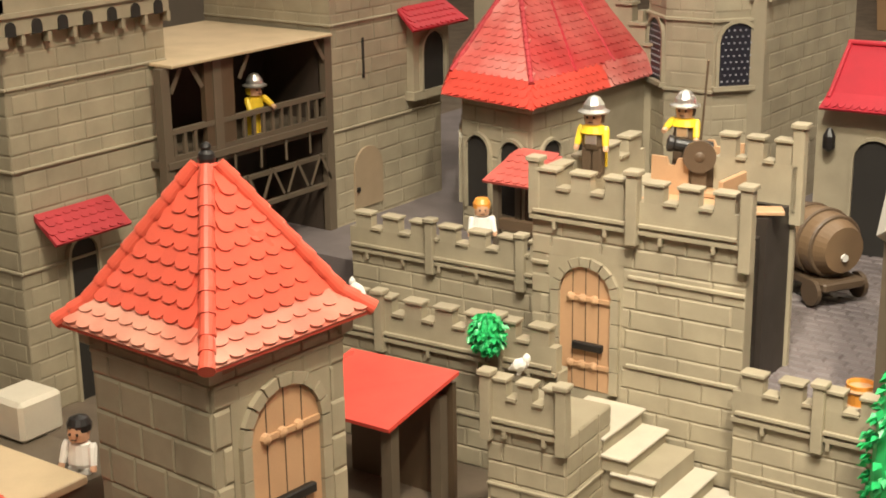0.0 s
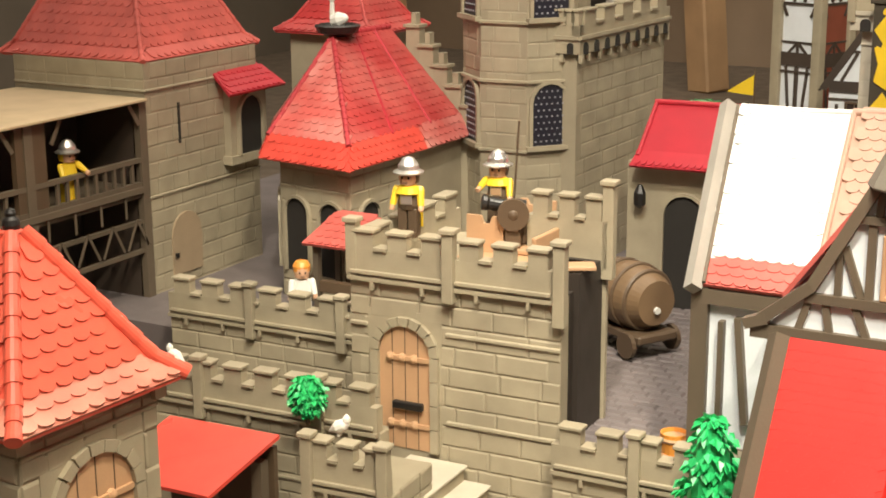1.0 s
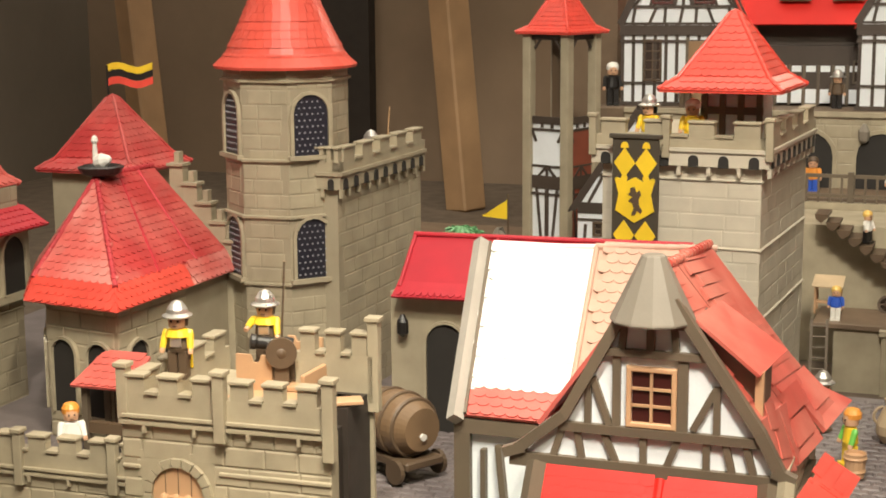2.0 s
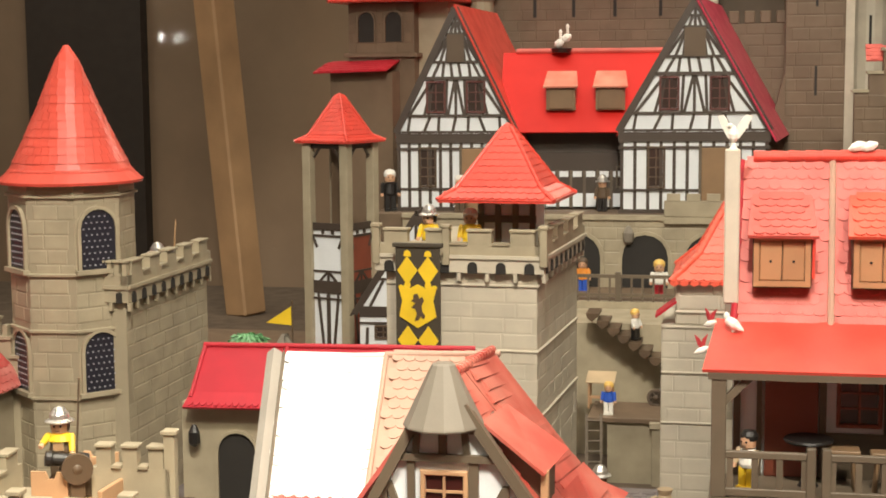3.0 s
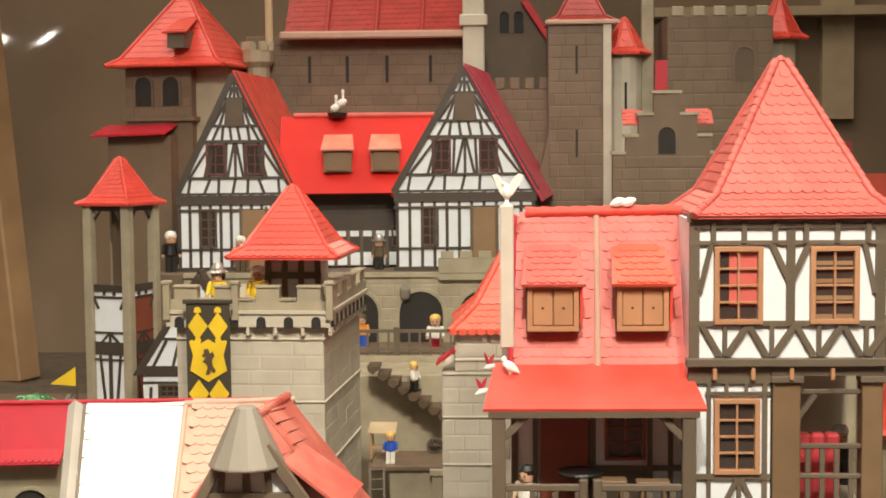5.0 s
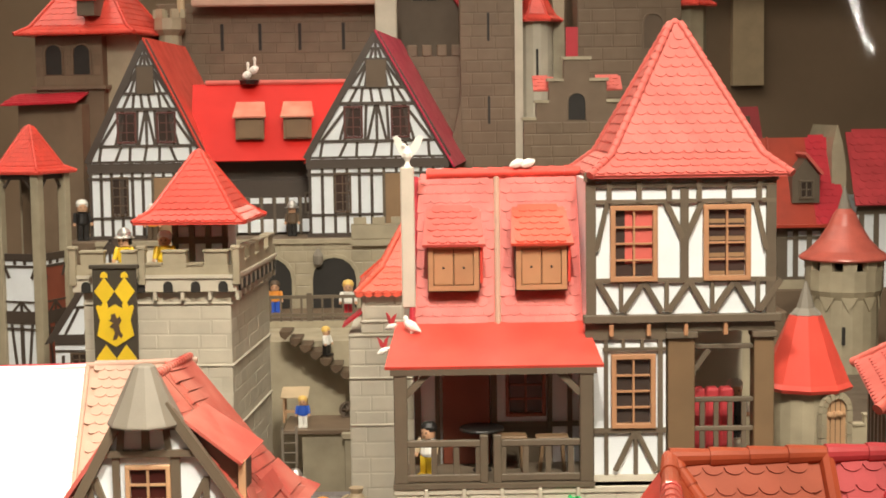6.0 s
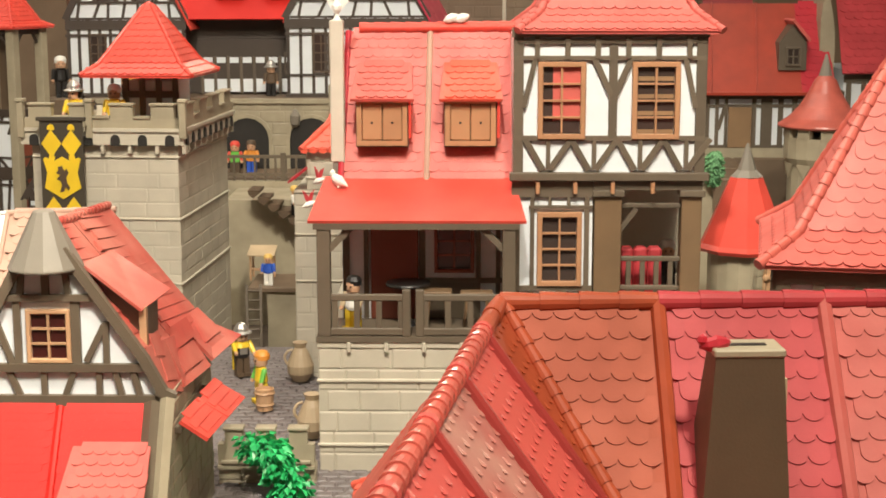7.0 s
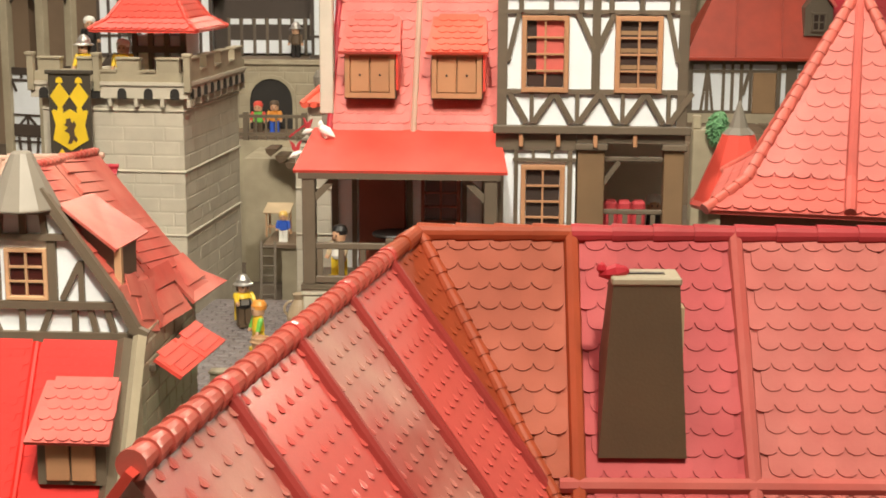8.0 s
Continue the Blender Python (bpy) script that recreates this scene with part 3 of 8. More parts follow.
def cobbles(name, x0, x1, y0, y1, z, label, size=0.017):
    """A field of small rounded paving stones in one mesh."""
    rng = random.Random(5)
    verts, faces = [], []
    rows, cols = int((y1 - y0) / size), int((x1 - x0) / (size * 1.35))
    for r in range(rows):
        for c in range(cols + 1):
            x, y = x0 + (c + (0.5 if r % 2 else 0)) * size * 1.35, y0 + r * size
            w, d, h = size * 1.30, size * 0.95, rng.uniform(0.0020, 0.0026)
            k = len(verts)
            verts += [(x, y, z - 0.002), (x + w, y, z - 0.002), (x + w, y + d, z - 0.002), (x, y + d, z - 0.002)]
            verts += [(x + w * 0.12, y + d * 0.14, z - 0.002 + h), (x + w * 0.88, y + d * 0.14, z - 0.002 + h), (x + w * 0.88, y + d * 0.86, z - 0.002 + h), (x + w * 0.12, y + d * 0.86, z - 0.002 + h)]
            faces += [(k + 4, k + 5, k + 6, k + 7), (k, k + 1, k + 5, k + 4), (k + 1, k + 2, k + 6, k + 5), (k + 2, k + 3, k + 7, k + 6), (k + 3, k, k + 4, k + 7)]
    me = bpy.data.meshes.new(name)
    me.from_pydata(verts, [], faces)
    me.materials.append(COBBLE)
    return tagged(new(name, me), label, "pavement", kind="stuff")


cobbles("courtyard_pavement", -0.77, 0.45, 1.27, 2.105, -0.0105, "grey cobbled floor of the courtyard and lane")

solid("pale_panel", boxes((1.085, 1.19, 4.86, 4.9, 0.665, 1.6)), BEIGE, pose(0, 0, 0), "pale lit panel on the rear wall of the hall", "panel", kind="structure")
solid("shelf_board", boxes((0.52, 2.6, 4.78, 4.9, 1.005, 1.035)), BEIGE, pose(0, 0, 0), "long pale board fixed along the rear wall", "shelf", kind="structure")
solid("dark_panel", boxes((-2.45, -2.02, 4.84, 4.9, -0.12, 2.9)), SHADOW_BROWN, pose(0, 0, 0), "dark brown panel of the showcase's rear wall", "panel", kind="structure")

for x, y, lean in ((-2.575, 4.3, -5.0), (-1.474, 4.3, -4.8)):
    solid("wooden_post", boxes((-0.046, 0.046, -0.046, 0.046, 0, 3.1), bevel=0.006), WOOD, pose(x, y, -0.12, 0, lean) @ Matrix.Rotation(radians(-28), 4, "Z"), "pale wooden post of the showcase frame before the dark wall", "post", "showcase posts")


def face_f(w=0, y=0):
    return face_at((0, y, 0), (1, 0, 0))


def face_r(x):
    return face_at((x, 0, 0), (0, 1, 0))


def face_l(d):
    return face_at((0, d, 0), (0, -1, 0))


def stone_body(parent, w, d, z0, z1, front=(), right=(), left=None, dark=False, joined=False, bw=0.03, bh=0.0145, seed=1, pale=False, proud=0.0012):
    """A stone-faced block standing on its front left corner; holes are given in face x and world height."""
    jm, sm = (JOINT_DIM, STONE_DIM) if dark else (JOINT_PALE, STONE_PALE) if pale else (JOINT, STONE)
    body = part("wall", boxes((0, w, 0, d, z0, z1)), jm, parent)
    up = Matrix.Translation((0, z0, 0))
    h = z1 - z0
    if front is not None:
        stones(body, face_f() @ up, w, h, bw, bh, [(a, b, c - z0, e - z0) for a, b, c, e in front], sm, seed, joined, proud)
    if right is not None:
        stones(body, face_r(w) @ up, d, h, bw, bh, [(a, b, c - z0, e - z0) for a, b, c, e in right], sm, seed + 1, joined, proud)
    if left is not None:
        stones(body, face_l(d) @ up, d, h, bw, bh, [(a, b, c - z0, e - z0) for a, b, c, e in left], sm, seed + 2, joined, proud)
    return body


def belt(parent, w, d, z, material=None, t=0.003, h=0.0035, sides="fr"):
    """A moulded string course round a block."""
    mat = material or STONE
    if "f" in sides:
        part("string_course", boxes((-t if "l" in sides else 0, w + (t if "r" in sides else 0), -t, 0.0005, z, z + h), bevel=0.0008), mat, parent)
    if "r" in sides:
        part("string_course", boxes((w - 0.0005, w + t, 0.001, d, z, z + h), bevel=0.0008), mat, parent)
    if "l" in sides:
        part("string_course", boxes((-t, 0.0005, 0.001, d, z, z + h), bevel=0.0008), mat, parent)


# ---- tower with the tiled spire, close by ----
def near_tower():
    t = thing("tower", pose(-0.759, 0.755, 0, 0, 0, -4), "square stone tower with an orange-red tiled spire", "tower")
    s = 0.066
    body = part("wall", boxes((-s, s, -s, s, -0.12, 0.185)), JOINT, t)
    up = Matrix.Translation((0, -0.12, 0))
    stones(body, face_at((-s, -s, 0), (1, 0, 0)) @ up, 2 * s, 0.29, 0.036, 0.030, (), STONE, 3, proud=0.0016)
    stones(body, face_at((s, -s, 0), (0, 1, 0)) @ up, 2 * s, 0.29, 0.036, 0.030, [(0.016, 0.116, 0.0, 0.275)], STONE, 4, proud=0.0016)
    m = face_at((s, 0, 0), (0, 1, 0))
    part("panel", boxes((-0.05, 0.05, -0.12, 0.155, -0.001, 0.0012), m=m), STONE, body)
    plank_door(body, m, 0.0, 0.003, 0.072, 0.140)
    for y in (0.158,):
        part("string_course", boxes((-s, s, y, y + 0.004, 0, 0.003), m=face_at((0, -s, 0), (1, 0, 0)), bevel=0.0008), STONE, body)
        part("string_course", boxes((-s, s, y, y + 0.004, 0, 0.003), m=m, bevel=0.0008), STONE, body)
    for x, y in ((-s, -s), (s, -s), (s, s)):
        part("eave_bracket", boxes((x - 0.006, x + 0.006, y - 0.006, y + 0.006, 0.165, 0.185)), STONE, body)
    pyramid_roof(t, (0, 0), 0.0835, 0.182, 0.066, 0.198, 0.297, RED_ORANGE, (0.0155, 0.0125), cap=0.0056, skirt_tile=(0.0155, 0.0105), skirt_mat=PALE_SKIRT, thick=0.0026, cap_step=0.0165)
    part("ball_finial", lathe([(0.0045, 0.296), (0.0062, 0.2985), (0.0068, 0.302), (0.0058, 0.3058), (0.0035, 0.308), (0.0042, 0.3105), (0.003, 0.3128), (0.0008, 0.314)], 18), BLACK, t, "black ball finial")


near_tower()


# ---- gatehouse ----
def gatehouse():
    t = thing("gatehouse", pose(-0.777, 1.223, 0, 0, 0, 2.5), "grey stone gatehouse with battlements and an arched plank door", "gatehouse")
    w, d, top = 0.229, 0.118, 0.15
    deep = 0.205
    body = part("wall", boxes((0, w, 0, 0.018, -0.12, top)), JOINT, t)
    part("side_wall", boxes((0, 0.018, 0.018, deep, -0.12, top)), JOINT, t)
    part("roof_deck", boxes((0.018, 0.14, 0.018, deep, top - 0.006, top)), STONE, t)
    part("roof_deck", boxes((0.14, w - 0.052, 0.018, d, top - 0.006, top)), STONE, t)
    up = Matrix.Translation((0, -0.12, 0))
    stones(body, face_f() @ up, w, 0.12 + top, 0.033, 0.0145, [(0.022, 0.102, 0.085, 0.235)], STONE, 11)
    stones(body, face_at((0.018, 0, 0), (0, 1, 0)) @ up, d, 0.27, 0.033, 0.0145, (), STONE, 12, True)
    part("panel", boxes((0.02, 0.103, -0.04, 0.118, -0.001, 0.001), m=face_f()), STONE, body)
    plank_door(body, face_f(), 0.0625, -0.026, 0.058, 0.13)
    for z in (0.006, 0.098):
        part("string_course", boxes((0.108, w, z, z + 0.0045, 0, 0.0035), m=face_f(), bevel=0.001), STONE, body)
    part("string_course", boxes((0, 0.02, 0.098, 0.1025, 0, 0.0035), m=face_f(), bevel=0.001), STONE, body)
    m = Matrix.Translation((0, top, 0))
    parapet(body, face_at((0.0, -0.004, 0), (1, 0, 0)) @ m, 0.112, 3, 0.028, 0.017)
    parapet(body, face_at((0.116, -0.004, 0), (1, 0, 0)) @ m, 0.108, 3, 0.028, 0.017)
    parapet(body, face_at((0.012, deep, 0), (0, -1, 0)) @ m, deep, 4, 0.028, 0.017, ledge=False)
    parapet(body, face_at((w * 0.62, d, 0), (1, 0, 0)) @ m @ Matrix.Translation((0, 0.022, 0)), w * 0.38, 3, 0.028, 0.022, ledge=False)
    part("parapet_foot", boxes((w * 0.62, w, d, d + 0.012, top, top + 0.022)), STONE, body)
    post(t, 0.114, -0.006, 0.135, 0.205)
    post(t, w, -0.004, 0.125, 0.205)
    post(t, 0.004, 0.0, 0.15, 0.205)
    post(t, w, d + 0.006, 0.14, 0.238)
    part("rear_wall", boxes((w - 0.022, w - 0.002, d + 0.006, d + 0.012, -0.012, 0.19)), STONE, t)
    # near-black boxes stand in for the shade inside the gatehouse
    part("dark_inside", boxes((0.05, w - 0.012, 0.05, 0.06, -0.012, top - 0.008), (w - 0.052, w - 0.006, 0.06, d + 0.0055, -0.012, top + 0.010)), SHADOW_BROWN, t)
    part("wooden_deck", boxes((w - 0.145, w - 0.02, 0.03, d - 0.008, top + 0.004, top + 0.010)), TAN, t, "tan wooden gun deck")
    part("loose_plank", boxes((-0.05, 0.05, -0.011, 0.011, -0.002, 0.002), m=Matrix.Translation((w - 0.042, 0.058, top + 0.014)) @ Matrix.Rotation(radians(28), 4, "Z"), bevel=0.0006), TAN, t)


gatehouse()


def cannon():
    c = thing("gun_crib", pose(-0.65, 1.34, 0.160, 0, 0, 2.5), "tan wooden gun crib with notched boards on the gatehouse deck", "crib")
    part("notched_board", prism([(-0.050, 0), (-0.009, 0), (-0.009, 0.038), (-0.021, 0.038), (-0.024, 0.030), (-0.031, 0.030), (-0.034, 0.038), (-0.050, 0.038)], -0.004, 0, face_at((0, -0.012, 0), (1, 0, 0))), TAN, c)
    part("notched_board", prism([(-0.014, 0), (0.026, 0), (0.026, 0.047), (0.006, 0.047), (0.003, 0.041), (-0.004, 0.041), (-0.007, 0.047), (-0.014, 0.047)], -0.004, 0, face_at((0, 0.044, 0), (1, 0, 0))), TAN, c)
    part("side_board", boxes((0.040, 0.045, -0.042, 0.034, 0.006, 0.029), m=Matrix.Rotation(radians(-4), 4, "Z"), bevel=0.001), TAN, c)
    part("floor_board", boxes((-0.05, 0.045, -0.010, 0.042, 0.0005, 0.006), bevel=0.001), TAN, c)
    t = thing("cannon", pose(-0.6615, 1.3534, 0.166, 0, 0, -60), "small black cannon with a brown disc wheel in the crib", "cannon")
    part("barrel", lathe([(0.009, 0), (0.0095, 0.008), (0.0075, 0.016), (0.007, 0.038), (0.0085, 0.04), (0.0085, 0.045), (0.005, 0.046)], 14, pose(0, 0.014, 0.036, 80)), BLACK, t)
    part("carriage", boxes((-0.012, 0.012, -0.014, 0.020, 0.0005, 0.030), bevel=0.002), BROWN, t)
    part("axle", rod((-0.018, 0, 0.036), (0.027, 0, 0.036), 0.003, 8), BROWN, t)
    wheel = part("wheel", lathe([(0.0135, -0.003), (0.0165, -0.003), (0.0165, 0.003), (0.0135, 0.003)], 24, pose(0.027, 0, 0.036, 0, 90)), BROWN, t)
    part("wheel_disc", lathe([(0.014, -0.002), (0.014, 0.001), (0.006, 0.0025), (0.004, 0.004), (0.001, 0.005)], 20, pose(0.027, 0, 0.036, 0, 90)), BROWN, wheel)
    part("wheel_stop", boxes((0.020, 0.026, -0.008, 0.008, 0.0005, 0.021), bevel=0.001), BROWN, t)


cannon()


def low_wall(name, x, y, rz, w, z0, z1, n, label, seed, d=0.02, high=0.017, low=0.026, dark=False, posts=()):
    t = thing(name, pose(x, y, 0, 0, 0, rz), label, "wall", "castle walls")
    body = stone_body(t, w, d, z0, z1, dark=dark, seed=seed)
    belt(body, w, d, z0 + (z1 - z0) * 0.45, sides="fr")
    parapet(body, face_at((0, -0.003, 0), (1, 0, 0)) @ Matrix.Translation((0, z1, 0)), w, n, low, high, t=0.012)
    for x in posts:
        post(t, x, -0.004, z1 - 0.016, z1 + low + high + 0.006, 0.0055)
    return t


low_wall("castle_wall", -0.548, 1.216, 1, 0.19, -0.12, -0.012, 5, "low grey battlement wall beside the gatehouse", 21, posts=(0.085,))
low_wall("castle_wall", -0.722, 1.060, 4, 0.082, -0.12, -0.004, 3, "low grey corner bastion before the stairs", 23, d=0.09, posts=(0.002, 0.080))
low_wall("castle_wall", -1.02, 1.165, 3, 0.30, -0.12, 0.004, 8, "grey battlement wall behind the red lean-to roof", 25, posts=(0.09, 0.235))
low_wall("castle_wall", -0.107, 1.45, 0, 0.114, -0.12, 0.012, 3, "low grey battlement wall across the lane's end", 29)
low_wall("castle_wall", -1.13, 1.365, 2, 0.37, -0.12, 0.022, 9, "long grey battlement wall of the inner ward", 27, posts=(0.12, 0.245))


def stairs():
    t = thing("stairs", pose(-0.705, 1.135, 0, 0, 0, 2), "grey-green moulded steps leading up to the gatehouse door", "stairs")
    for i in range(6):
        x0 = 0.0 if i == 0 else 0.045 + (i - 1) * 0.026
        x1 = 0.062 + i * 0.026
        z = -0.030 - i * 0.0165
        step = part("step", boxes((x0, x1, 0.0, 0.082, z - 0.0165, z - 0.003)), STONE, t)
        # paler treads put the light on the steps' tops into the colour
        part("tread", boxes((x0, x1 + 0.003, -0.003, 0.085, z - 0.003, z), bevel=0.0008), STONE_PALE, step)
    part("base", boxes((0.0, 0.12, 0.004, 0.08, -0.12, -0.06)), JOINT, t)


stairs()


def lean_to():
    t = thing("lean_to_roof", pose(-0.92, 1.0, 0), "bright red lean-to roof on timber posts", "roof")
    slope(t, "roof_face", (0, -0.005, -0.008), (0.132, -0.005, -0.006), (0.134, 0.105, 0.016), (0.0, 0.105, 0.012), RED, None)
    for x, y in ((0.12, 0.012), (0.02, 0.012), (0.12, 0.09)):
        part("post", boxes((x - 0.006, x + 0.006, y - 0.006, y + 0.006, -0.12, -0.008)), TIMBER, t)
    part("back_board", boxes((0, 0.13, 0.10, 0.106, -0.12, 0.004)), BROWN, t)


lean_to()


# ---- left castle ----
def great_tower():
    t = thing("tower", pose(-1.50, 1.0, 0), "broad grey stone tower with corbelled battlements", "tower")
    w, d, top = 0.2, 0.235, 0.315
    body = stone_body(t, w, d, -0.12, top, front=(), right=[(0.05, 0.10, -0.02, 0.075)], bw=0.040, bh=0.022, seed=31, proud=0.0008)
    for z in (0.05, 0.165, 0.255):
        belt(body, w, d, z)
    battlement(t, w, d, top)
    m = face_r(w)
    opening(body, m, 0.085, -0.12, 0.04, 0.195, rim_mat=STONE)
    slope(t, "awning", (w + 0.036, 0.022, 0.086), (w + 0.036, 0.132, 0.086), (w, 0.132, 0.114), (w, 0.022, 0.114), PINK, (0.012, 0.012), joined=True, label="pink-red awning over the doorway")
    return t


def battlement(t, w, d, top, over=0.012, mat=None, n=4):
    """A corbelled gallery with round-arched brackets and merlons on the front and right faces."""
    mat = mat or STONE
    gal = part("gallery", boxes((-over, w + over, -over, 0.0, top, top + 0.022), (w, w + over, 0.0, d, top, top + 0.022), (-over, 0, 0, d, top, top + 0.022), (0, w, d - 0.004, d, top, top + 0.03)), mat, t)
    for f, length in ((face_at((-over, -over, 0), (1, 0, 0)), w + 2 * over), (face_at((w + over, -over, 0), (0, 1, 0)), d + over)):
        k = max(2, int(length / 0.034))
        for i in range(k):
            c = length * (i + 0.5) / k
            # dark plate paints the shade under the corbel arch
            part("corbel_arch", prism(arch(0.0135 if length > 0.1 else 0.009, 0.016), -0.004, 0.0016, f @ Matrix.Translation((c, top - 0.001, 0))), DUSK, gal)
            part("corbel", boxes((c + length / k / 2 - 0.0025, c + length / k / 2 + 0.0025, top - 0.012, top - 0.0004, -over, -0.0008), m=f), mat, gal)
        part("belt", boxes((0, length, top + 0.019, top + 0.024, 0, 0.003), m=f), mat, gal)
        parapet(gal, f @ Matrix.Translation((0, top + 0.022, 0)), length, n, 0.016, 0.018, ledge=False)
    return gal


great_tower()


def gallery_building():
    t = thing("timber_gallery", pose(-1.43, 1.2, 0), "dark timber gallery with a railing and a flat board roof", "gallery")
    # near-black back wall paints the deep shade behind the railing
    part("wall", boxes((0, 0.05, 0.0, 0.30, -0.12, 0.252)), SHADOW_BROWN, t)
    part("side_wall", boxes((0.05, 0.15, 0.29, 0.30, -0.12, 0.252)), DARK_BEAM, t)
    m = face_r(0.16)
    part("floor", boxes((0.05, 0.162, 0, 0.29, 0.132, 0.14)), TIMBER, t)
    part("board_roof", boxes((-0.06, 0.170, 0.006, 0.296, 0.2525, 0.2565), bevel=0.0008), BEIGE, t, "sandy board roof")
    for y in (0.004, 0.09, 0.297):
        part("post", boxes((y - 0.007, y + 0.007, -0.1, 0.252, -0.012, 0.0), m=m), TIMBER, t)
    for z in (0.14, 0.172):
        part("rail", boxes((0, 0.30, z, z + 0.006, -0.008, -0.001), m=m), TIMBER, t)
    for i in range(17):
        y = 0.016 + i * 0.0172
        if not 0.066 < y < 0.124:
            part("baluster", boxes((y - 0.0022, y + 0.0022, 0.146, 0.172, -0.006, -0.002), m=m), TIMBER, t)
    for y, sx in ((0.012, 1), (0.064, -1), (0.128, 1), (0.289, -1)):
        bar(t, (y, 0.222), (y + sx * 0.018, 0.25), 0.006, 0.0, m, TIMBER, "brace")
    part("panel", boxes((0.07, 0.12, 0.14, 0.252, -0.010, -0.002), m=m), BROWN, t)
    for z in (0.125, 0.09, 0.05):
        part("lattice_rail", boxes((0, 0.30, z, z + 0.005, -0.01, -0.003), m=m), TIMBER, t)
    for i in range(6):
        y = 0.02 + i * 0.047
        bar(t, (y, 0.06), (y + 0.02, 0.098), 0.004, 0.0, m, TIMBER, "lattice")
        bar(t, (y + 0.04, 0.06), (y + 0.02, 0.098), 0.004, 0.0, m, TIMBER, "lattice")
        bar(t, (y, 0.103), (y, 0.135), 0.004, 0.0, m, TIMBER, "lattice")


gallery_building()


def awning_tower():
    t = thing("tower", pose(-1.50, 1.505, 0), "grey stone tower with a bay window and red roof", "tower")
    w, d, top = 0.228, 0.245, 0.30
    body = stone_body(t, w, d, -0.12, top, (), (), seed=41, bw=0.040, bh=0.022, proud=0.0007)
    m = face_r(w)
    bay = part("bay", boxes((0.165, 0.25, 0.15, 0.25, 0, 0.012), (0.16, 0.255, 0.138, 0.15, 0, 0.016), m=m), STONE, body)
    opening(bay, m @ Matrix.Translation((0, 0, 0.012)), 0.208, 0.15, 0.052, 0.082)
    slope(bay, "awning", (w + 0.04, 0.13, 0.244), (w + 0.04, 0.262, 0.244), (w, 0.258, 0.27), (w, 0.145, 0.27), CRIMSON, (0.012, 0.011), joined=True)
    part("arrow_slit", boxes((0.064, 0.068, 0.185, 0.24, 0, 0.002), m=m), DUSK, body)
    door = part("door", prism(arch(0.062, 0.085), -0.001, 0.003, m @ Matrix.Translation((0.07, 0.005, 0))), DOOR_STONE, body, "dull sandy arched door")
    part("handle", boxes((0.042, 0.047, 0.03, 0.036, 0.003, 0.006), m=m), BLACK, door)
    belt(body, w, d, 0.262)
    belt(body, w, d, 0.12)
    pyramid_roof(t, (w / 2 - 0.012, d / 2 + 0.004), 0.127, 0.302, 0.112, 0.315, 0.53, SALMON, (0.014, 0.014), joined=True, cap=0.0035)


awning_tower()


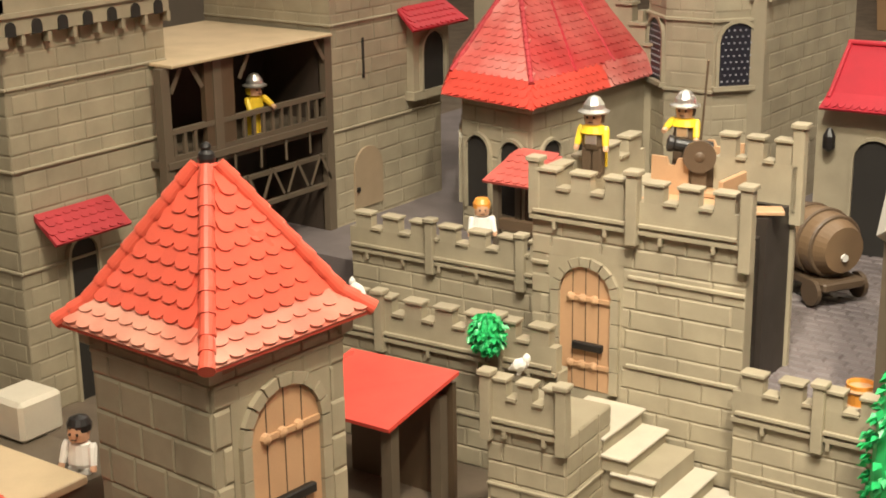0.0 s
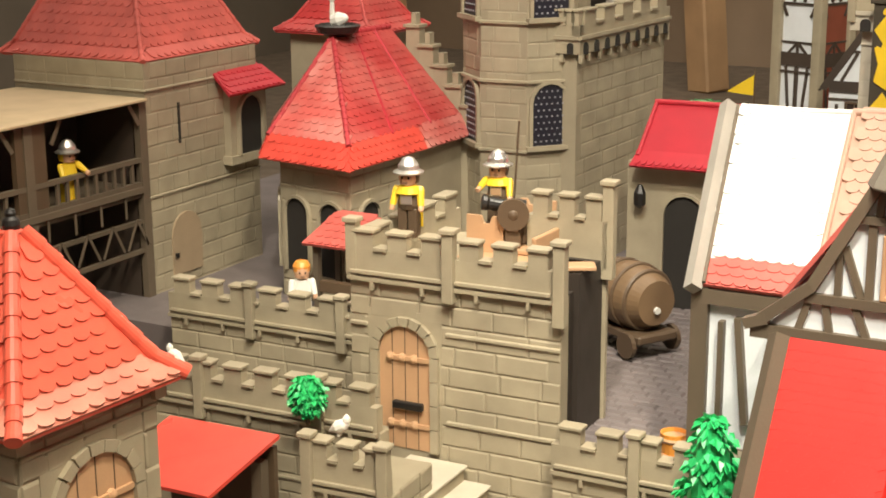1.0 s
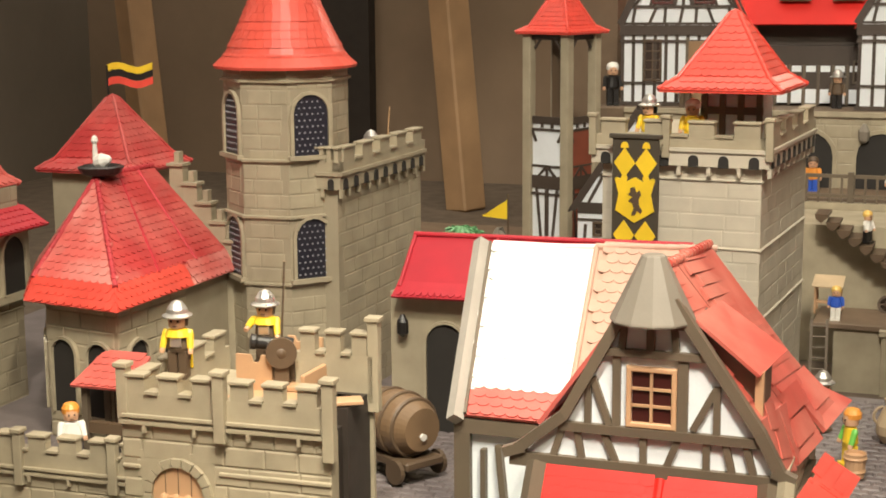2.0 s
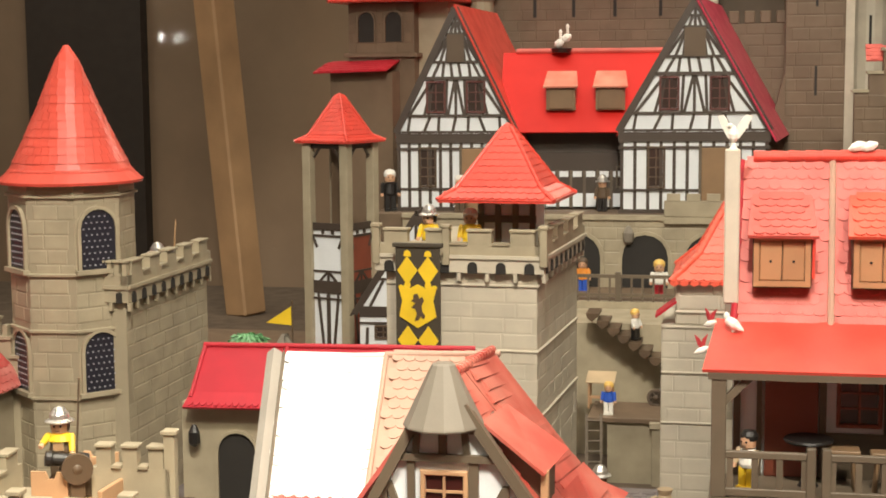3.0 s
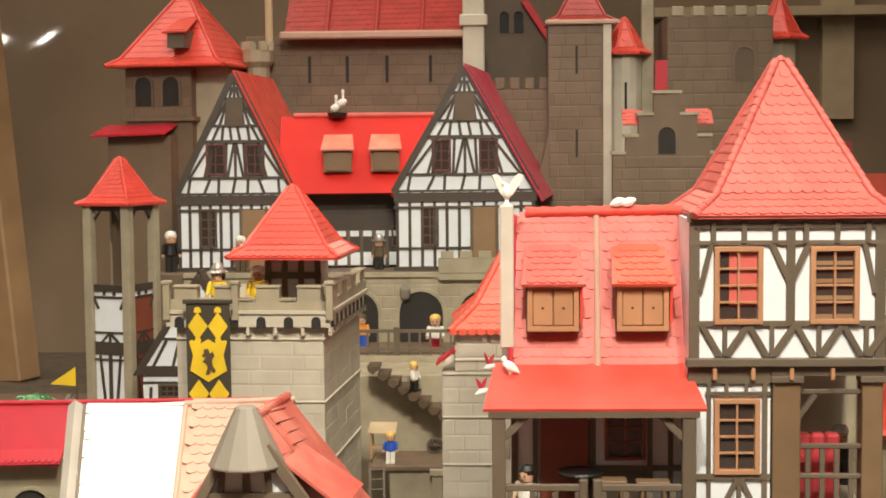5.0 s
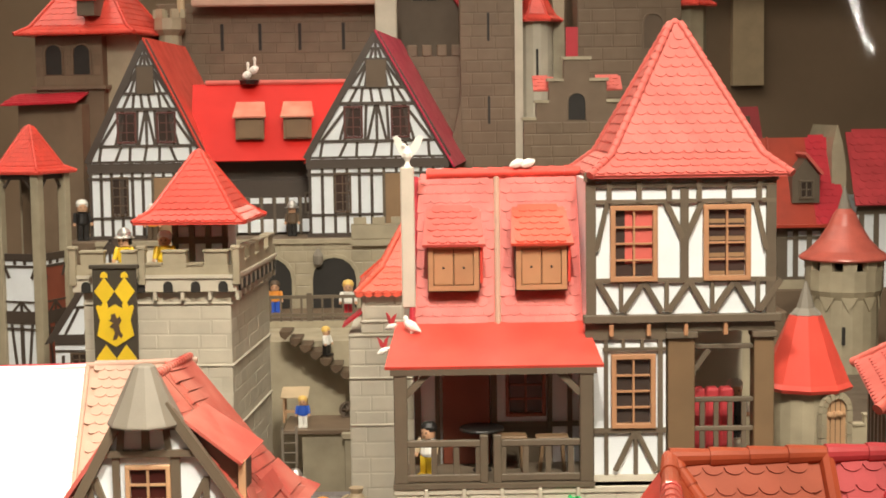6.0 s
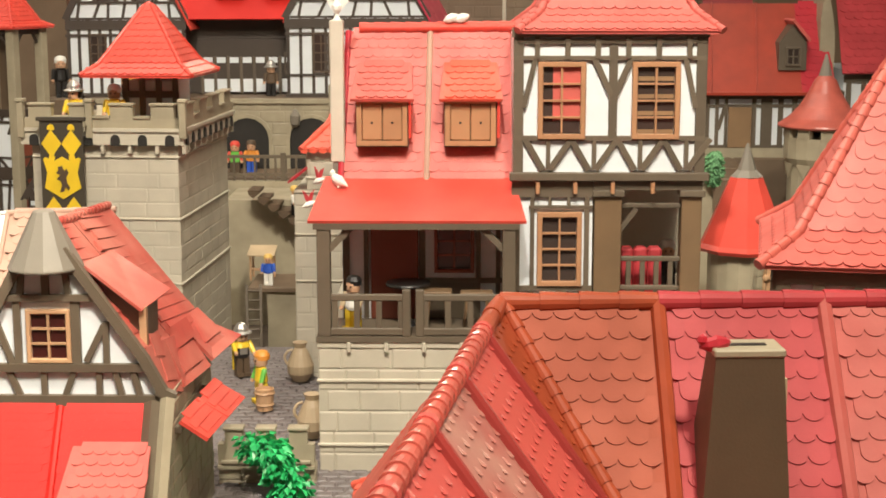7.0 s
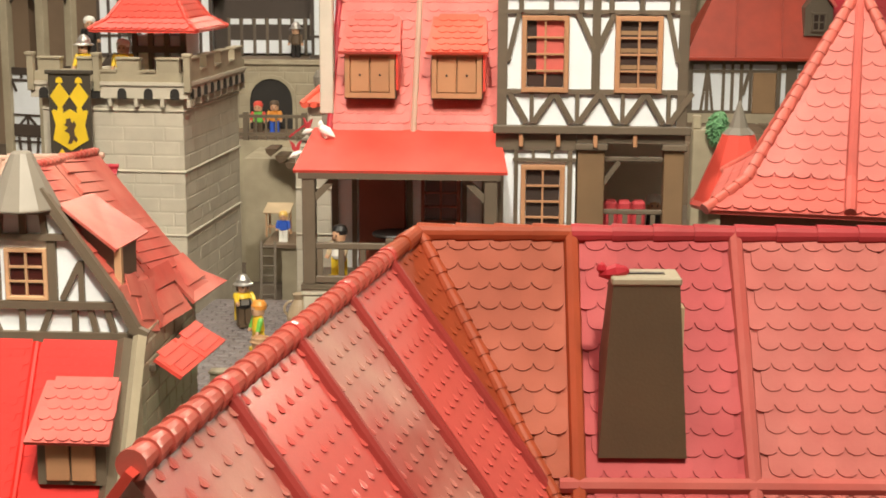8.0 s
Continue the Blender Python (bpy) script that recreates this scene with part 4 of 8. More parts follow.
# ---- chapel ----
def chapel():
    t = thing("chapel", pose(0, 0, 0), "round-ended grey chapel with a tall red tiled roof", "chapel")
    pts = [(-1.19, 1.70), (-1.12, 1.59), (-1.0, 1.57), (-0.985, 1.72), (-0.98, 1.83), (-1.2, 1.83)]
    body = part("wall", prism(pts, -0.12, 0.185), JOINT, t)
    for (ax, ay), (bx, by), s in ((pts[0], pts[1], 1), (pts[1], pts[2], 2), (pts[2], pts[3], 3)):
        a, b = Vector((ax, ay, -0.12)), Vector((bx, by, -0.12))
        m = face_at(a, b - a)
        stones(body, m, (b - a).length, 0.305, 0.032, 0.0155, (), STONE, 50 + s, True)
        k = 2
        for i in range(k):
            opening(body, m, (b - a).length * (i + 0.5) / k, 0.145, 0.040, 0.10, rim_mat=STONE)
    out = [(-1.22, 1.70), (-1.135, 1.562), (-0.978, 1.537), (-0.97, 1.72), (-0.967, 1.835)]
    ins = [(-1.16, 1.70), (-1.115, 1.63), (-1.03, 1.615), (-1.03, 1.72), (-1.02, 1.83)]
    low = [Vector((x, y, 0.178)) for x, y in out]
    mid = [Vector((x + (u - x) * 0.25, y + (v - y) * 0.25, 0.206)) for (x, y), (u, v) in zip(out, ins)]
    tip, back = Vector((-1.105, 1.70, 0.325)), Vector((-1.095, 1.83, 0.325))
    for i in range(3):
        slope(t, "skirt", low[i], low[i + 1], mid[i + 1], mid[i], RED, (0.013, 0.012), joined=True)
        if i < 2:
            slope(t, "roof_face", mid[i], mid[i + 1], tip, tip, CHAPEL_LIT, (0.013, 0.012), joined=True)
            capping(t, mid[i + 1], tip, 0.0035, PINK)
    # pale skirt and dark face paint the light and shade on this side
    slope(t, "skirt", low[3], low[4], mid[4], mid[3], CHAPEL_LIT, (0.013, 0.012), joined=True)
    slope(t, "roof_face", mid[2], mid[4], back, tip, CHAPEL_SHADED, (0.013, 0.012), joined=True)
    capping(t, tip, back, 0.004, PINK)
    for f in (0.36, 0.70):
        part("seam", rod(mid[2].lerp(mid[4], f), tip.lerp(back, f), 0.0028, 8), CRIMSON, t)
    for i in range(6):
        x0 = -1.07 + i * 0.022
        z1 = 0.325 - i * 0.027
        part("gable_step", boxes((x0, x0 + 0.022, 1.834, 1.85, -0.1, z1), (x0 - 0.002, x0 + 0.024, 1.830, 1.854, z1, z1 + 0.004), (x0 + 0.008, x0 + 0.016, 1.836, 1.848, z1 + 0.004, z1 + 0.02)), STONE, t)
    n = thing("stork_nest", pose(-1.105, 1.712, 0.322), "dark twig nest with two white storks on the roof ridge", "nest")
    part("basket", lathe([(0.012, 0), (0.027, 0.006), (0.032, 0.015), (0.026, 0.017), (0.02, 0.011), (0.001, 0.009)], 16), BLACK, n)
    bm = lathe([(0.001, -0.012), (0.009, -0.006), (0.011, 0.004), (0.006, 0.014), (0.001, 0.018)], 10, pose(0, 0, 0.022, 0, 75))
    lathe([(0.004, 0), (0.003, 0.022), (0.005, 0.026), (0.004, 0.031), (0.001, 0.034)], 8, pose(-0.008, 0, 0.024), bm)
    part("stork", bm, WHITE, n)
    s = thing("tower", pose(-1.255, 1.985, 0), "slim grey tower with a red pointed roof behind the chapel", "tower")
    part("wall", boxes((-0.07, 0.07, -0.07, 0.07, -0.12, 0.305)), STONE, s)
    pyramid_roof(s, (0, 0), 0.088, 0.302, 0.065, 0.318, 0.408, CHAPEL_SHADED, (0.013, 0.012), joined=True, cap=0.003)
    fl = thing("flag", pose(-1.262, 1.985, 0.408), "black and yellow banner flag on a pole", "flag")
    part("pole", rod((0, 0, -0.01), (0, 0, 0.05), 0.0018), BLACK, fl)
    for z, mat, nm in ((0.018, RED, "red_stripe"), (0.03, BLACK, "black_stripe"), (0.04, YELLOW, "yellow_stripe")):
        bm = bmesh.new()
        for i in range(8):
            h0, h1 = 0.004 * math.sin(i * 0.9), 0.004 * math.sin((i + 1) * 0.9)
            q = [(i * 0.009, z + h0), (i * 0.009 + 0.009, z + h1), (i * 0.009 + 0.009, z + 0.011 + h1), (i * 0.009, z + 0.011 + h0)]
            prism(q, -0.001, 0.001, face_at((0, 0, 0), (1, 0.3, 0)), bm)
        part(nm, bm, mat, fl)


chapel()


# ---- keep ----
def keep():
    t = thing("keep", pose(-0.905, 1.885, 0), "tall eight-sided grey keep with a red cone roof", "tower")
    n, r = 8, 0.088
    a0 = radians(-63.5)
    body = part("wall", lathe([(r, -0.12), (r, 0.465)], n, None, None, a0), JOINT, t)
    for i in range(n):
        p = [Vector((r * math.cos(a0 + 2 * math.pi * k / n), r * math.sin(a0 + 2 * math.pi * k / n), 0)) for k in (i, i + 1)]
        w = (p[1] - p[0]).length
        m = face_at(p[0] + Vector((0, 0, -0.12)), p[1] - p[0])
        if i in (5, 6, 7, 0, 1):
            hole = [(0.006, w - 0.006, 0.275, 0.385), (0.006, w - 0.006, 0.455, 0.56)] if i in (0, 6) else []
            stones(body, m, w, 0.58, 0.036, 0.0205, hole, STONE, 60 + i, i not in (0, 7), proud=0.0007)
            if i in (0, 6):
                for y in (0.295, 0.468):
                    star_window(body, m, w / 2, y, 0.052, 0.084)
    for z in (0.165, 0.26, 0.339, 0.448):
        part("string_course", lathe([(r + 0.001, z), (r + 0.005, z + 0.001), (r + 0.005, z + 0.004), (r + 0.001, z + 0.005)], n, None, None, a0), STONE, body)
    profile = [(0.101, 0.466), (0.102, 0.47), (0.086, 0.485), (0.068, 0.52), (0.045, 0.57), (0.018, 0.635), (0.004, 0.66)]
    part("cone_roof", lathe(profile, 32), CONE_RED, t, "red plastic cone roof")
    bm = bmesh.new()
    for k in range(14):
        z = 0.484 + k * 0.0118
        (ra, za), (rb, zb) = next(p for p in zip(profile, profile[1:]) if p[0][1] <= z <= p[1][1])
        r = ra + (rb - ra) * (z - za) / (zb - za)
        cnt = max(8, round(2 * math.pi * r / 0.0125))
        for i in range(cnt):
            a0, a1 = (2 * math.pi * (i + 0.5 * (k % 2) + q) / cnt for q in (0.03, 0.97))
            lean = (ra - rb) / (zb - za)
            lo = [Vector(((r + o) * math.cos(a), (r + o) * math.sin(a), z)) for o in (0.0013, -0.002) for a in (a0, a1)]
            hi = [Vector(((r + o - lean * 0.0125) * math.cos(a), (r + o - lean * 0.0125) * math.sin(a), z + 0.0125)) for o in (0.0004, -0.002) for a in (a0, a1)]
            vs = [bm.verts.new(p) for p in lo + hi]
            for q in ((0, 1, 5, 4), (0, 2, 3, 1), (0, 4, 6, 2), (1, 3, 7, 5)):
                bm.faces.new([vs[n] for n in q])
    tiles = part("tiling", bm, CONE_RED, t)
    tiles["kind"] = "stuff"
    s = thing("tower", pose(-0.85, 1.845, 0, 0, 0, -1), "square grey tower with corbelled battlements beside the keep", "tower")
    body = stone_body(s, 0.04, 0.31, -0.12, 0.30, None, (), seed=70, bw=0.05, bh=0.0205, proud=0.0005)
    battlement(s, 0.04, 0.31, 0.30, 0.008, None, 5)


keep()


def passage():
    t = thing("gate_passage", pose(-0.700, 1.765, 0, 0, 0, 4), "grey archway building with a bright red roof", "archway")
    w = 0.12
    part("wall", boxes((0, w, 0, 0.12, -0.12, 0.178), (w, 0.27, 0.035, 0.10, -0.12, 0.178)), STONE, t)
    opening(t, face_f(), 0.076, -0.012, 0.052, 0.15, rim_mat=STONE)
    slope(t, "roof_face", (0.014, -0.018, 0.188), (w + 0.004, -0.018, 0.188), (w + 0.012, 0.045, 0.247), (0.022, 0.045, 0.247), CRIMSON, None)
    slope(t, "roof_face", (w + 0.014, -0.018, 0.188), (0.392, -0.018, 0.188), (0.392, 0.045, 0.247), (w + 0.014, 0.045, 0.247), CRIMSON, None)
    part("ridge", rod((0.020, 0.045, 0.249), (0.394, 0.045, 0.249), 0.0035, 10), CRIMSON, t)
    for x in (0.018, w + 0.013):
        part("seam", rod((x, -0.018, 0.189), (x + 0.004, 0.045, 0.248), 0.003, 8), CRIMSON, t)
    slope(t, "verge", (0.010, -0.030, 0.178), (w + 0.002, -0.030, 0.178), (w + 0.004, -0.016, 0.190), (0.014, -0.016, 0.190), CRIMSON, (0.009, 0.02), joined=True)
    part("lantern", lathe([(0.002, 0.12), (0.008, 0.125), (0.008, 0.14), (0.003, 0.15)], 8, pose(0.02, -0.012, 0)), BLACK, t)


passage()


# ---- farmhouse ----
def farmhouse():
    t = thing("farmhouse", pose(0, 0, 0), "half-timbered farmhouse with glare-white and salmon tiled roofs", "house")
    # gable wing: front at y 1.17, ridge running back
    y0, xc = 1.17, -0.2215
    zb = 0.176
    part("lower_wall", boxes((-0.325, -0.115, y0 + 0.006, 1.42, -0.12, zb)), PLASTER, t)
    m = face_at((0, y0, 0), (1, 0, 0))

    def edge(z, side):
        return (-0.253 - 0.5414 * (0.293 - z), z) if side < 0 else (-0.1855 + 0.6923 * (0.298 - z), z)
    gable = part("gable", prism([(-0.333, zb), (-0.113, zb), edge(0.205, 1), edge(0.318, 1), edge(0.318, -1), edge(0.205, -1)], -0.012, 0, m), PLASTER, t)
    for side, foot, toe in ((-1, (-0.337, 0.181), (-0.350, 0.176)), (1, (-0.110, 0.181), (-0.098, 0.175))):
        beams(gable, m, [(*edge(0.212, side), *edge(0.322, side), 0.0095), (*foot, *edge(0.215, side), 0.0098), (*toe, foot[0] - 0.006 * side, foot[1] + 0.002, 0.0092)], t=0.009)
    z1 = 0.2045
    beams(gable, m, [(-0.345, 0.171, -0.100, 0.171, 0.012), (*edge(z1, -1), *edge(z1, 1), 0.008), (*edge(0.274, -1), *edge(0.274, 1), 0.0065), (*edge(0.300, -1), *edge(0.300, 1), 0.006)], t=0.006)
    lower = [(-0.306, zb, -0.297, z1), (-0.285, z1, -0.28, zb), (-0.262, z1, -0.25, zb), (-0.226, z1, -0.226, zb), (-0.195, z1, -0.206, zb), (-0.172, z1, -0.172, zb), (-0.157, z1, -0.150, zb), (-0.14, z1, -0.132, zb)]
    beams(gable, m, lower, w=0.006, t=0.004)
    upper = [(-0.275, z1, -0.275, 0.250), (-0.271, 0.250, -0.256, z1 + 0.004), (-0.250, z1, -0.250, 0.272, 0.007), (-0.193, z1, -0.193, 0.272, 0.009), (-0.184, z1 + 0.006, -0.166, 0.246), (-0.164, z1, -0.164, 0.25), (-0.246, 0.276, -0.242, 0.318), (-0.221, 0.276, -0.221, 0.318, 0.007), (-0.199, 0.276, -0.203, 0.318)]
    beams(gable, m, upper, w=0.006, t=0.004)
    casement(gable, m, -0.2415, 0.209, 0.0435, 0.0535, 2, 3, TAN, panes=WINE)
    # grey cone over the gable's point
    cap = lathe([(0.036, 0), (0.0365, 0.0015), (0.036, 0.003), (0.0105, 0.0555), (0.0085, 0.057)], 12, pose(xc, y0 + 0.006, 0.3015), None, 0.2)
    part("gable_cap", cap, SLATE, t, "grey moulded cone cap")
    # wing roof: two tiled panels, then three loose eave plates
    t0, t1 = Vector((-0.226, y0 + 0.012, 0.339)), Vector((-0.216, 1.412, 0.327))
    m0, m1 = Vector((-0.128, y0 + 0.006, 0.2205)), Vector((-0.114, 1.435, 0.188))
    for f0, f1 in ((0.0, 0.385), (0.40, 1.0)):
        slope(t, "roof_face", m0.lerp(m1, f0), m0.lerp(m1, f1), t0.lerp(t1, f1), t0.lerp(t1, f0), WASHED, (0.03, 0.0135), joined=True, steps=1)
    part("panel_joint", rod(m0.lerp(m1, 0.393) - Vector((0, 0, 0.002)), t0.lerp(t1, 0.393) - Vector((0, 0, 0.002)), 0.0016, 6), RUST, t)
    for f0, f1, ya, za, yb, zc in ((0.0, 0.30, 1.188, 0.174, 1.243, 0.160), (0.29, 0.64, 1.250, 0.163, 1.338, 0.162), (0.63, 1.0, 1.348, 0.167, 1.458, 0.168)):
        a, b = Vector((-0.112 + 0.13 * (ya - 1.188), ya, za)), Vector((-0.112 + 0.13 * (yb - 1.188), yb, zc))
        lift = Vector((0, 0, 0.002))
        slope(t, "skirt", a, b, m0.lerp(m1, f1) + lift, m0.lerp(m1, f0) + lift, WASHED, (0.03, 0.03), joined=True, thick=0.0008, steps=1)
    slope(t, "roof_face", Vector((-0.36, 1.43, 0.17)), Vector((-0.325, y0 + 0.012, 0.20)), t0, t1, SALMON, None)
    capping(t, (-0.2265, y0 + 0.03, 0.339), (-0.216, 1.412, 0.328), 0.0042, WASHED)
    # shed dormer on the wing's right slope
    d = part("shed_dormer", prism([(-0.196, 0.225), (-0.132, 0.200), (-0.131, 0.2595), (-0.190, 0.298)], -0.06, 0, face_at((0, 1.196, 0), (1, 0, 0))), BROWN, t)
    part("corner_post", boxes((-0.136, -0.129, 1.189, 1.197, 0.205, 0.260)), TAN, d)
    slope(d, "roof_face", (-0.131, 1.182, 0.259), (-0.119, 1.264, 0.263), (-0.178, 1.264, 0.3035), (-0.188, 1.182, 0.305), WASHED, None, board=0.003)
    # main roof, facing forward
    e0, e1 = Vector((-0.421, 1.252, 0.179)), Vector((-0.30, 1.252, 0.179))
    r0, r1 = Vector((-0.448, 1.42, 0.312)), Vector((-0.21, 1.42, 0.322))
    s0, s1 = e0.lerp(r0, 0.14), Vector((-0.318, 1.2755, 0.1977))
    slope(t, "eave_strip", e0, e1, s1, s0, SALMON, (0.0125, 0.012), joined=True)
    # white and cream panels paint the lamp's glare on this slope
    slope(t, "roof_face", s0, s1, Vector((-0.332, 1.42, 0.316)), r0, GLARE_WHITE, (0.0125, 0.0125), joined=True, label="tile panel coloured white for lamp glare")
    slope(t, "roof_face", s1, Vector((-0.27, 1.2755, 0.1977)), r1, Vector((-0.330, 1.42, 0.316)), CREAM, (0.0125, 0.0125), joined=True, label="tile panel coloured cream for lamp glare")
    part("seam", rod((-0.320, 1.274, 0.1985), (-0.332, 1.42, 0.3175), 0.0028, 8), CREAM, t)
    part("top_rail", rod(r0, Vector((-0.333, 1.42, 0.317)), 0.0026, 8), GLARE_WHITE, t)
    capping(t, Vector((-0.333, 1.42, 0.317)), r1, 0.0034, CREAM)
    part("verge_board", rod(e0 + Vector((-0.004, -0.006, -0.004)), r0 + Vector((-0.008, 0, 0.004)), 0.0085, 4), PALE_BOARD, t, "pale grey verge board")
    part("verge_strip", rod(e0 + Vector((0.005, -0.002, 0.002)), r0 + Vector((0.002, 0, 0.004)), 0.0018, 6), TIMBER, t)
    side = part("side_wall", boxes((-0.424, -0.32, 1.262, 1.42, -0.12, 0.178)), PLASTER, t)
    ms = face_at((0, 1.262, 0), (1, 0, 0))
    beams(side, ms, [(-0.421, -0.12, -0.421, 0.175, 0.016), (-0.424, 0.167, -0.32, 0.167, 0.014), (-0.385, 0.15, -0.375, 0.05, 0.006), (-0.43, 0.02, -0.32, 0.02, 0.006), (-0.40, 0.145, -0.40, -0.1, 0.005)], t=0.008)
    # front roof below the gable
    f0, f1 = Vector((-0.32, 1.06, 0.02)), Vector((-0.118, 1.06, 0.02))
    g0, g1 = Vector((-0.318, 1.158, 0.168)), Vector((-0.118, 1.158, 0.168))
    slope(t, "roof_face", f0, f0.lerp(f1, 0.54), g0.lerp(g1, 0.54), g0, DEEP_RED, (0.0125, 0.0085), joined=True, thick=0.0004)
    slope(t, "roof_face", f0.lerp(f1, 0.55), f1, g1, g0.lerp(g1, 0.55), DEEP_RED, (0.0125, 0.0085), joined=True, thick=0.0004)
    part("seam", rod(f0.lerp(f1, 0.545), g0.lerp(g1, 0.545), 0.004, 8), DEEP_RED, t)
    for a, b in ((f0, g0), (f1, g1)):
        part("verge_board", rod(a, b + Vector((0, 0, 0.004)), 0.009, 4), TIMBER, t)
    part("verge_board", rod(f1 + Vector((0.014, 0, 0)), g1 + Vector((0.014, 0, 0.008)), 0.007, 4), STONE, t)
    part("front_wall", boxes((-0.31, -0.125, 1.085, 1.17, -0.12, 0.02)), PLASTER, t)
    dm = part("dormer", boxes((-0.185, -0.118, 1.072, 1.12, 0.05, 0.098)), TIMBER, t)
    mm = face_at((0, 1.072, 0), (1, 0, 0))
    for x in (-0.176, -0.151):
        part("shutter", boxes((x, x + 0.023, 0.055, 0.095, 0, 0.004), m=mm, bevel=0.001), OCHRE, dm)
    slope(dm, "roof_face", (-0.192, 1.055, 0.098), (-0.110, 1.055, 0.098), (-0.114, 1.12, 0.14), (-0.188, 1.12, 0.14), SALMON, (0.0125, 0.012), joined=True)
    # right wall and its little awning
    rw = part("right_wall", boxes((-0.118, -0.108, 1.17, 1.42, -0.12, 0.17)), STONE, t)
    stones(rw, face_at((-0.108, 1.17, -0.12), (0, 1, 0)), 0.25, 0.28, 0.03, 0.0145, (), STONE, 91)
    aw = part("awning", boxes((-0.108, -0.10, 1.20, 1.36, 0.128, 0.134)), TIMBER, t)
    for k in range(2):
        y = 1.198 + k * 0.077
        slope(aw, "roof_face", (-0.073 + k * 0.0075, y + 0.004, 0.122), (-0.066 + k * 0.0075, y + 0.079, 0.122), (-0.094 + k * 0.005, y + 0.074, 0.142), (-0.100 + k * 0.005, y, 0.142), RED, (0.02, 0.012), joined=True, steps=1, thick=0.0008)



farmhouse()


# ---- banner tower ----
def banner_tower():
    t = thing("tower", pose(-0.4664, 1.9838, -0.0238, 0, 0, -4) @ Matrix.Scale(1.039, 4), "square grey tower with battlements and a small red roof", "tower")
    w, d, top = 0.214, 0.305, 0.345
    body = stone_body(t, w, d, -0.12, top, (), (), seed=101, bw=0.05, bh=0.0215, pale=True, proud=0.0005)
    for z in (0.14, 0.235, 0.325):
        belt(body, w, d, z, STONE_PALE, h=0.003)
    battlement(t, w, d, top, 0.012, STONE_PALE, 4)
    for x in (-0.01, 0.09, w + 0.012):
        post(t, x, -0.012, top + 0.01, top + 0.062, 0.005)
    part("low_plate", boxes((0.12, 0.148, 0.045, 0.06, 0, 0.004), m=face_f()), STONE, body)
    cap = part("lookout", boxes((0.115, 0.19, 0.09, 0.17, top + 0.01, top + 0.085)), PLASTER, t)
    for x in (0.115, 0.14, 0.165, 0.19):
        part("post", boxes((x - 0.004, x + 0.004, 0.084, 0.09, top + 0.01, top + 0.09)), TIMBER, cap)
    part("rail", boxes((0.11, 0.195, 0.084, 0.089, top + 0.06, top + 0.07)), TIMBER, cap)
    pyramid_roof(t, (0.155, 0.085), 0.082, 0.443, 0.06, 0.458, 0.54, RED, (0.012, 0.011), joined=True, cap=0.003)
    b = thing("banner", pose(-0.4115, 1.946, 0.0235, 0, 0, -4) @ Matrix.Diagonal((0.74, 1, 0.875, 1)), "black heraldic banner with yellow lozenges and a lion shield", "banner")
    m = face_f()
    part("cloth", boxes((-0.044, 0.044, 0.10, 0.40, -0.002, 0.001), m=m), CLOTH, b)
    part("rod", boxes((-0.050, 0.050, 0.398, 0.405, -0.004, 0.004), m=m, bevel=0.001), CLOTH, b)
    for z in (0.360, 0.246, 0.199, 0.152):
        for x in (-0.0205, 0.0205):
            part("lozenge", prism([(x - 0.0203, z), (x, z - 0.0235), (x + 0.0203, z), (x, z + 0.0235)], 0.001, 0.0025, m), YELLOW, b)
    for x in (-0.0205, 0.0205):
        part("lozenge", prism(arch(0.014, 0.010), 0.001, 0.0025, m @ Matrix.Translation((x, 0.383, 0))), YELLOW, b)
        part("roundel", lathe([(0.0062, 0.001), (0.0062, 0.0024)], 12, m @ Matrix.Translation((x, 0.336, 0))), YELLOW, b)
    shape = Matrix.Translation((0, -0.011, 0)) @ Matrix.Diagonal((1.28, 1, 1, 1))
    shield = part("shield", prism([(-0.027, 0.348), (-0.03, 0.345), (-0.024, 0.322), (-0.029, 0.296), (-0.012, 0.285), (0, 0.277), (0.012, 0.285), (0.029, 0.296), (0.024, 0.322), (0.03, 0.345), (0.027, 0.348), (0.012, 0.342), (0, 0.349), (-0.012, 0.342)], 0.001, 0.003, m @ shape), YELLOW, b)
    lion = [(-0.006, 0.289), (0.002, 0.29), (0.006, 0.297), (0.012, 0.292), (0.015, 0.297), (0.009, 0.305), (0.008, 0.314), (0.013, 0.322), (0.009, 0.329), (0.004, 0.325), (0.0, 0.334), (-0.008, 0.332), (-0.008, 0.325), (-0.013, 0.322), (-0.004, 0.318), (-0.012, 0.311), (-0.004, 0.308), (-0.001, 0.301)]
    part("lion_emblem", prism(lion, 0.003, 0.0042, m @ Matrix.Translation((0, -0.011, 0))), BROWN, shield)


banner_tower()


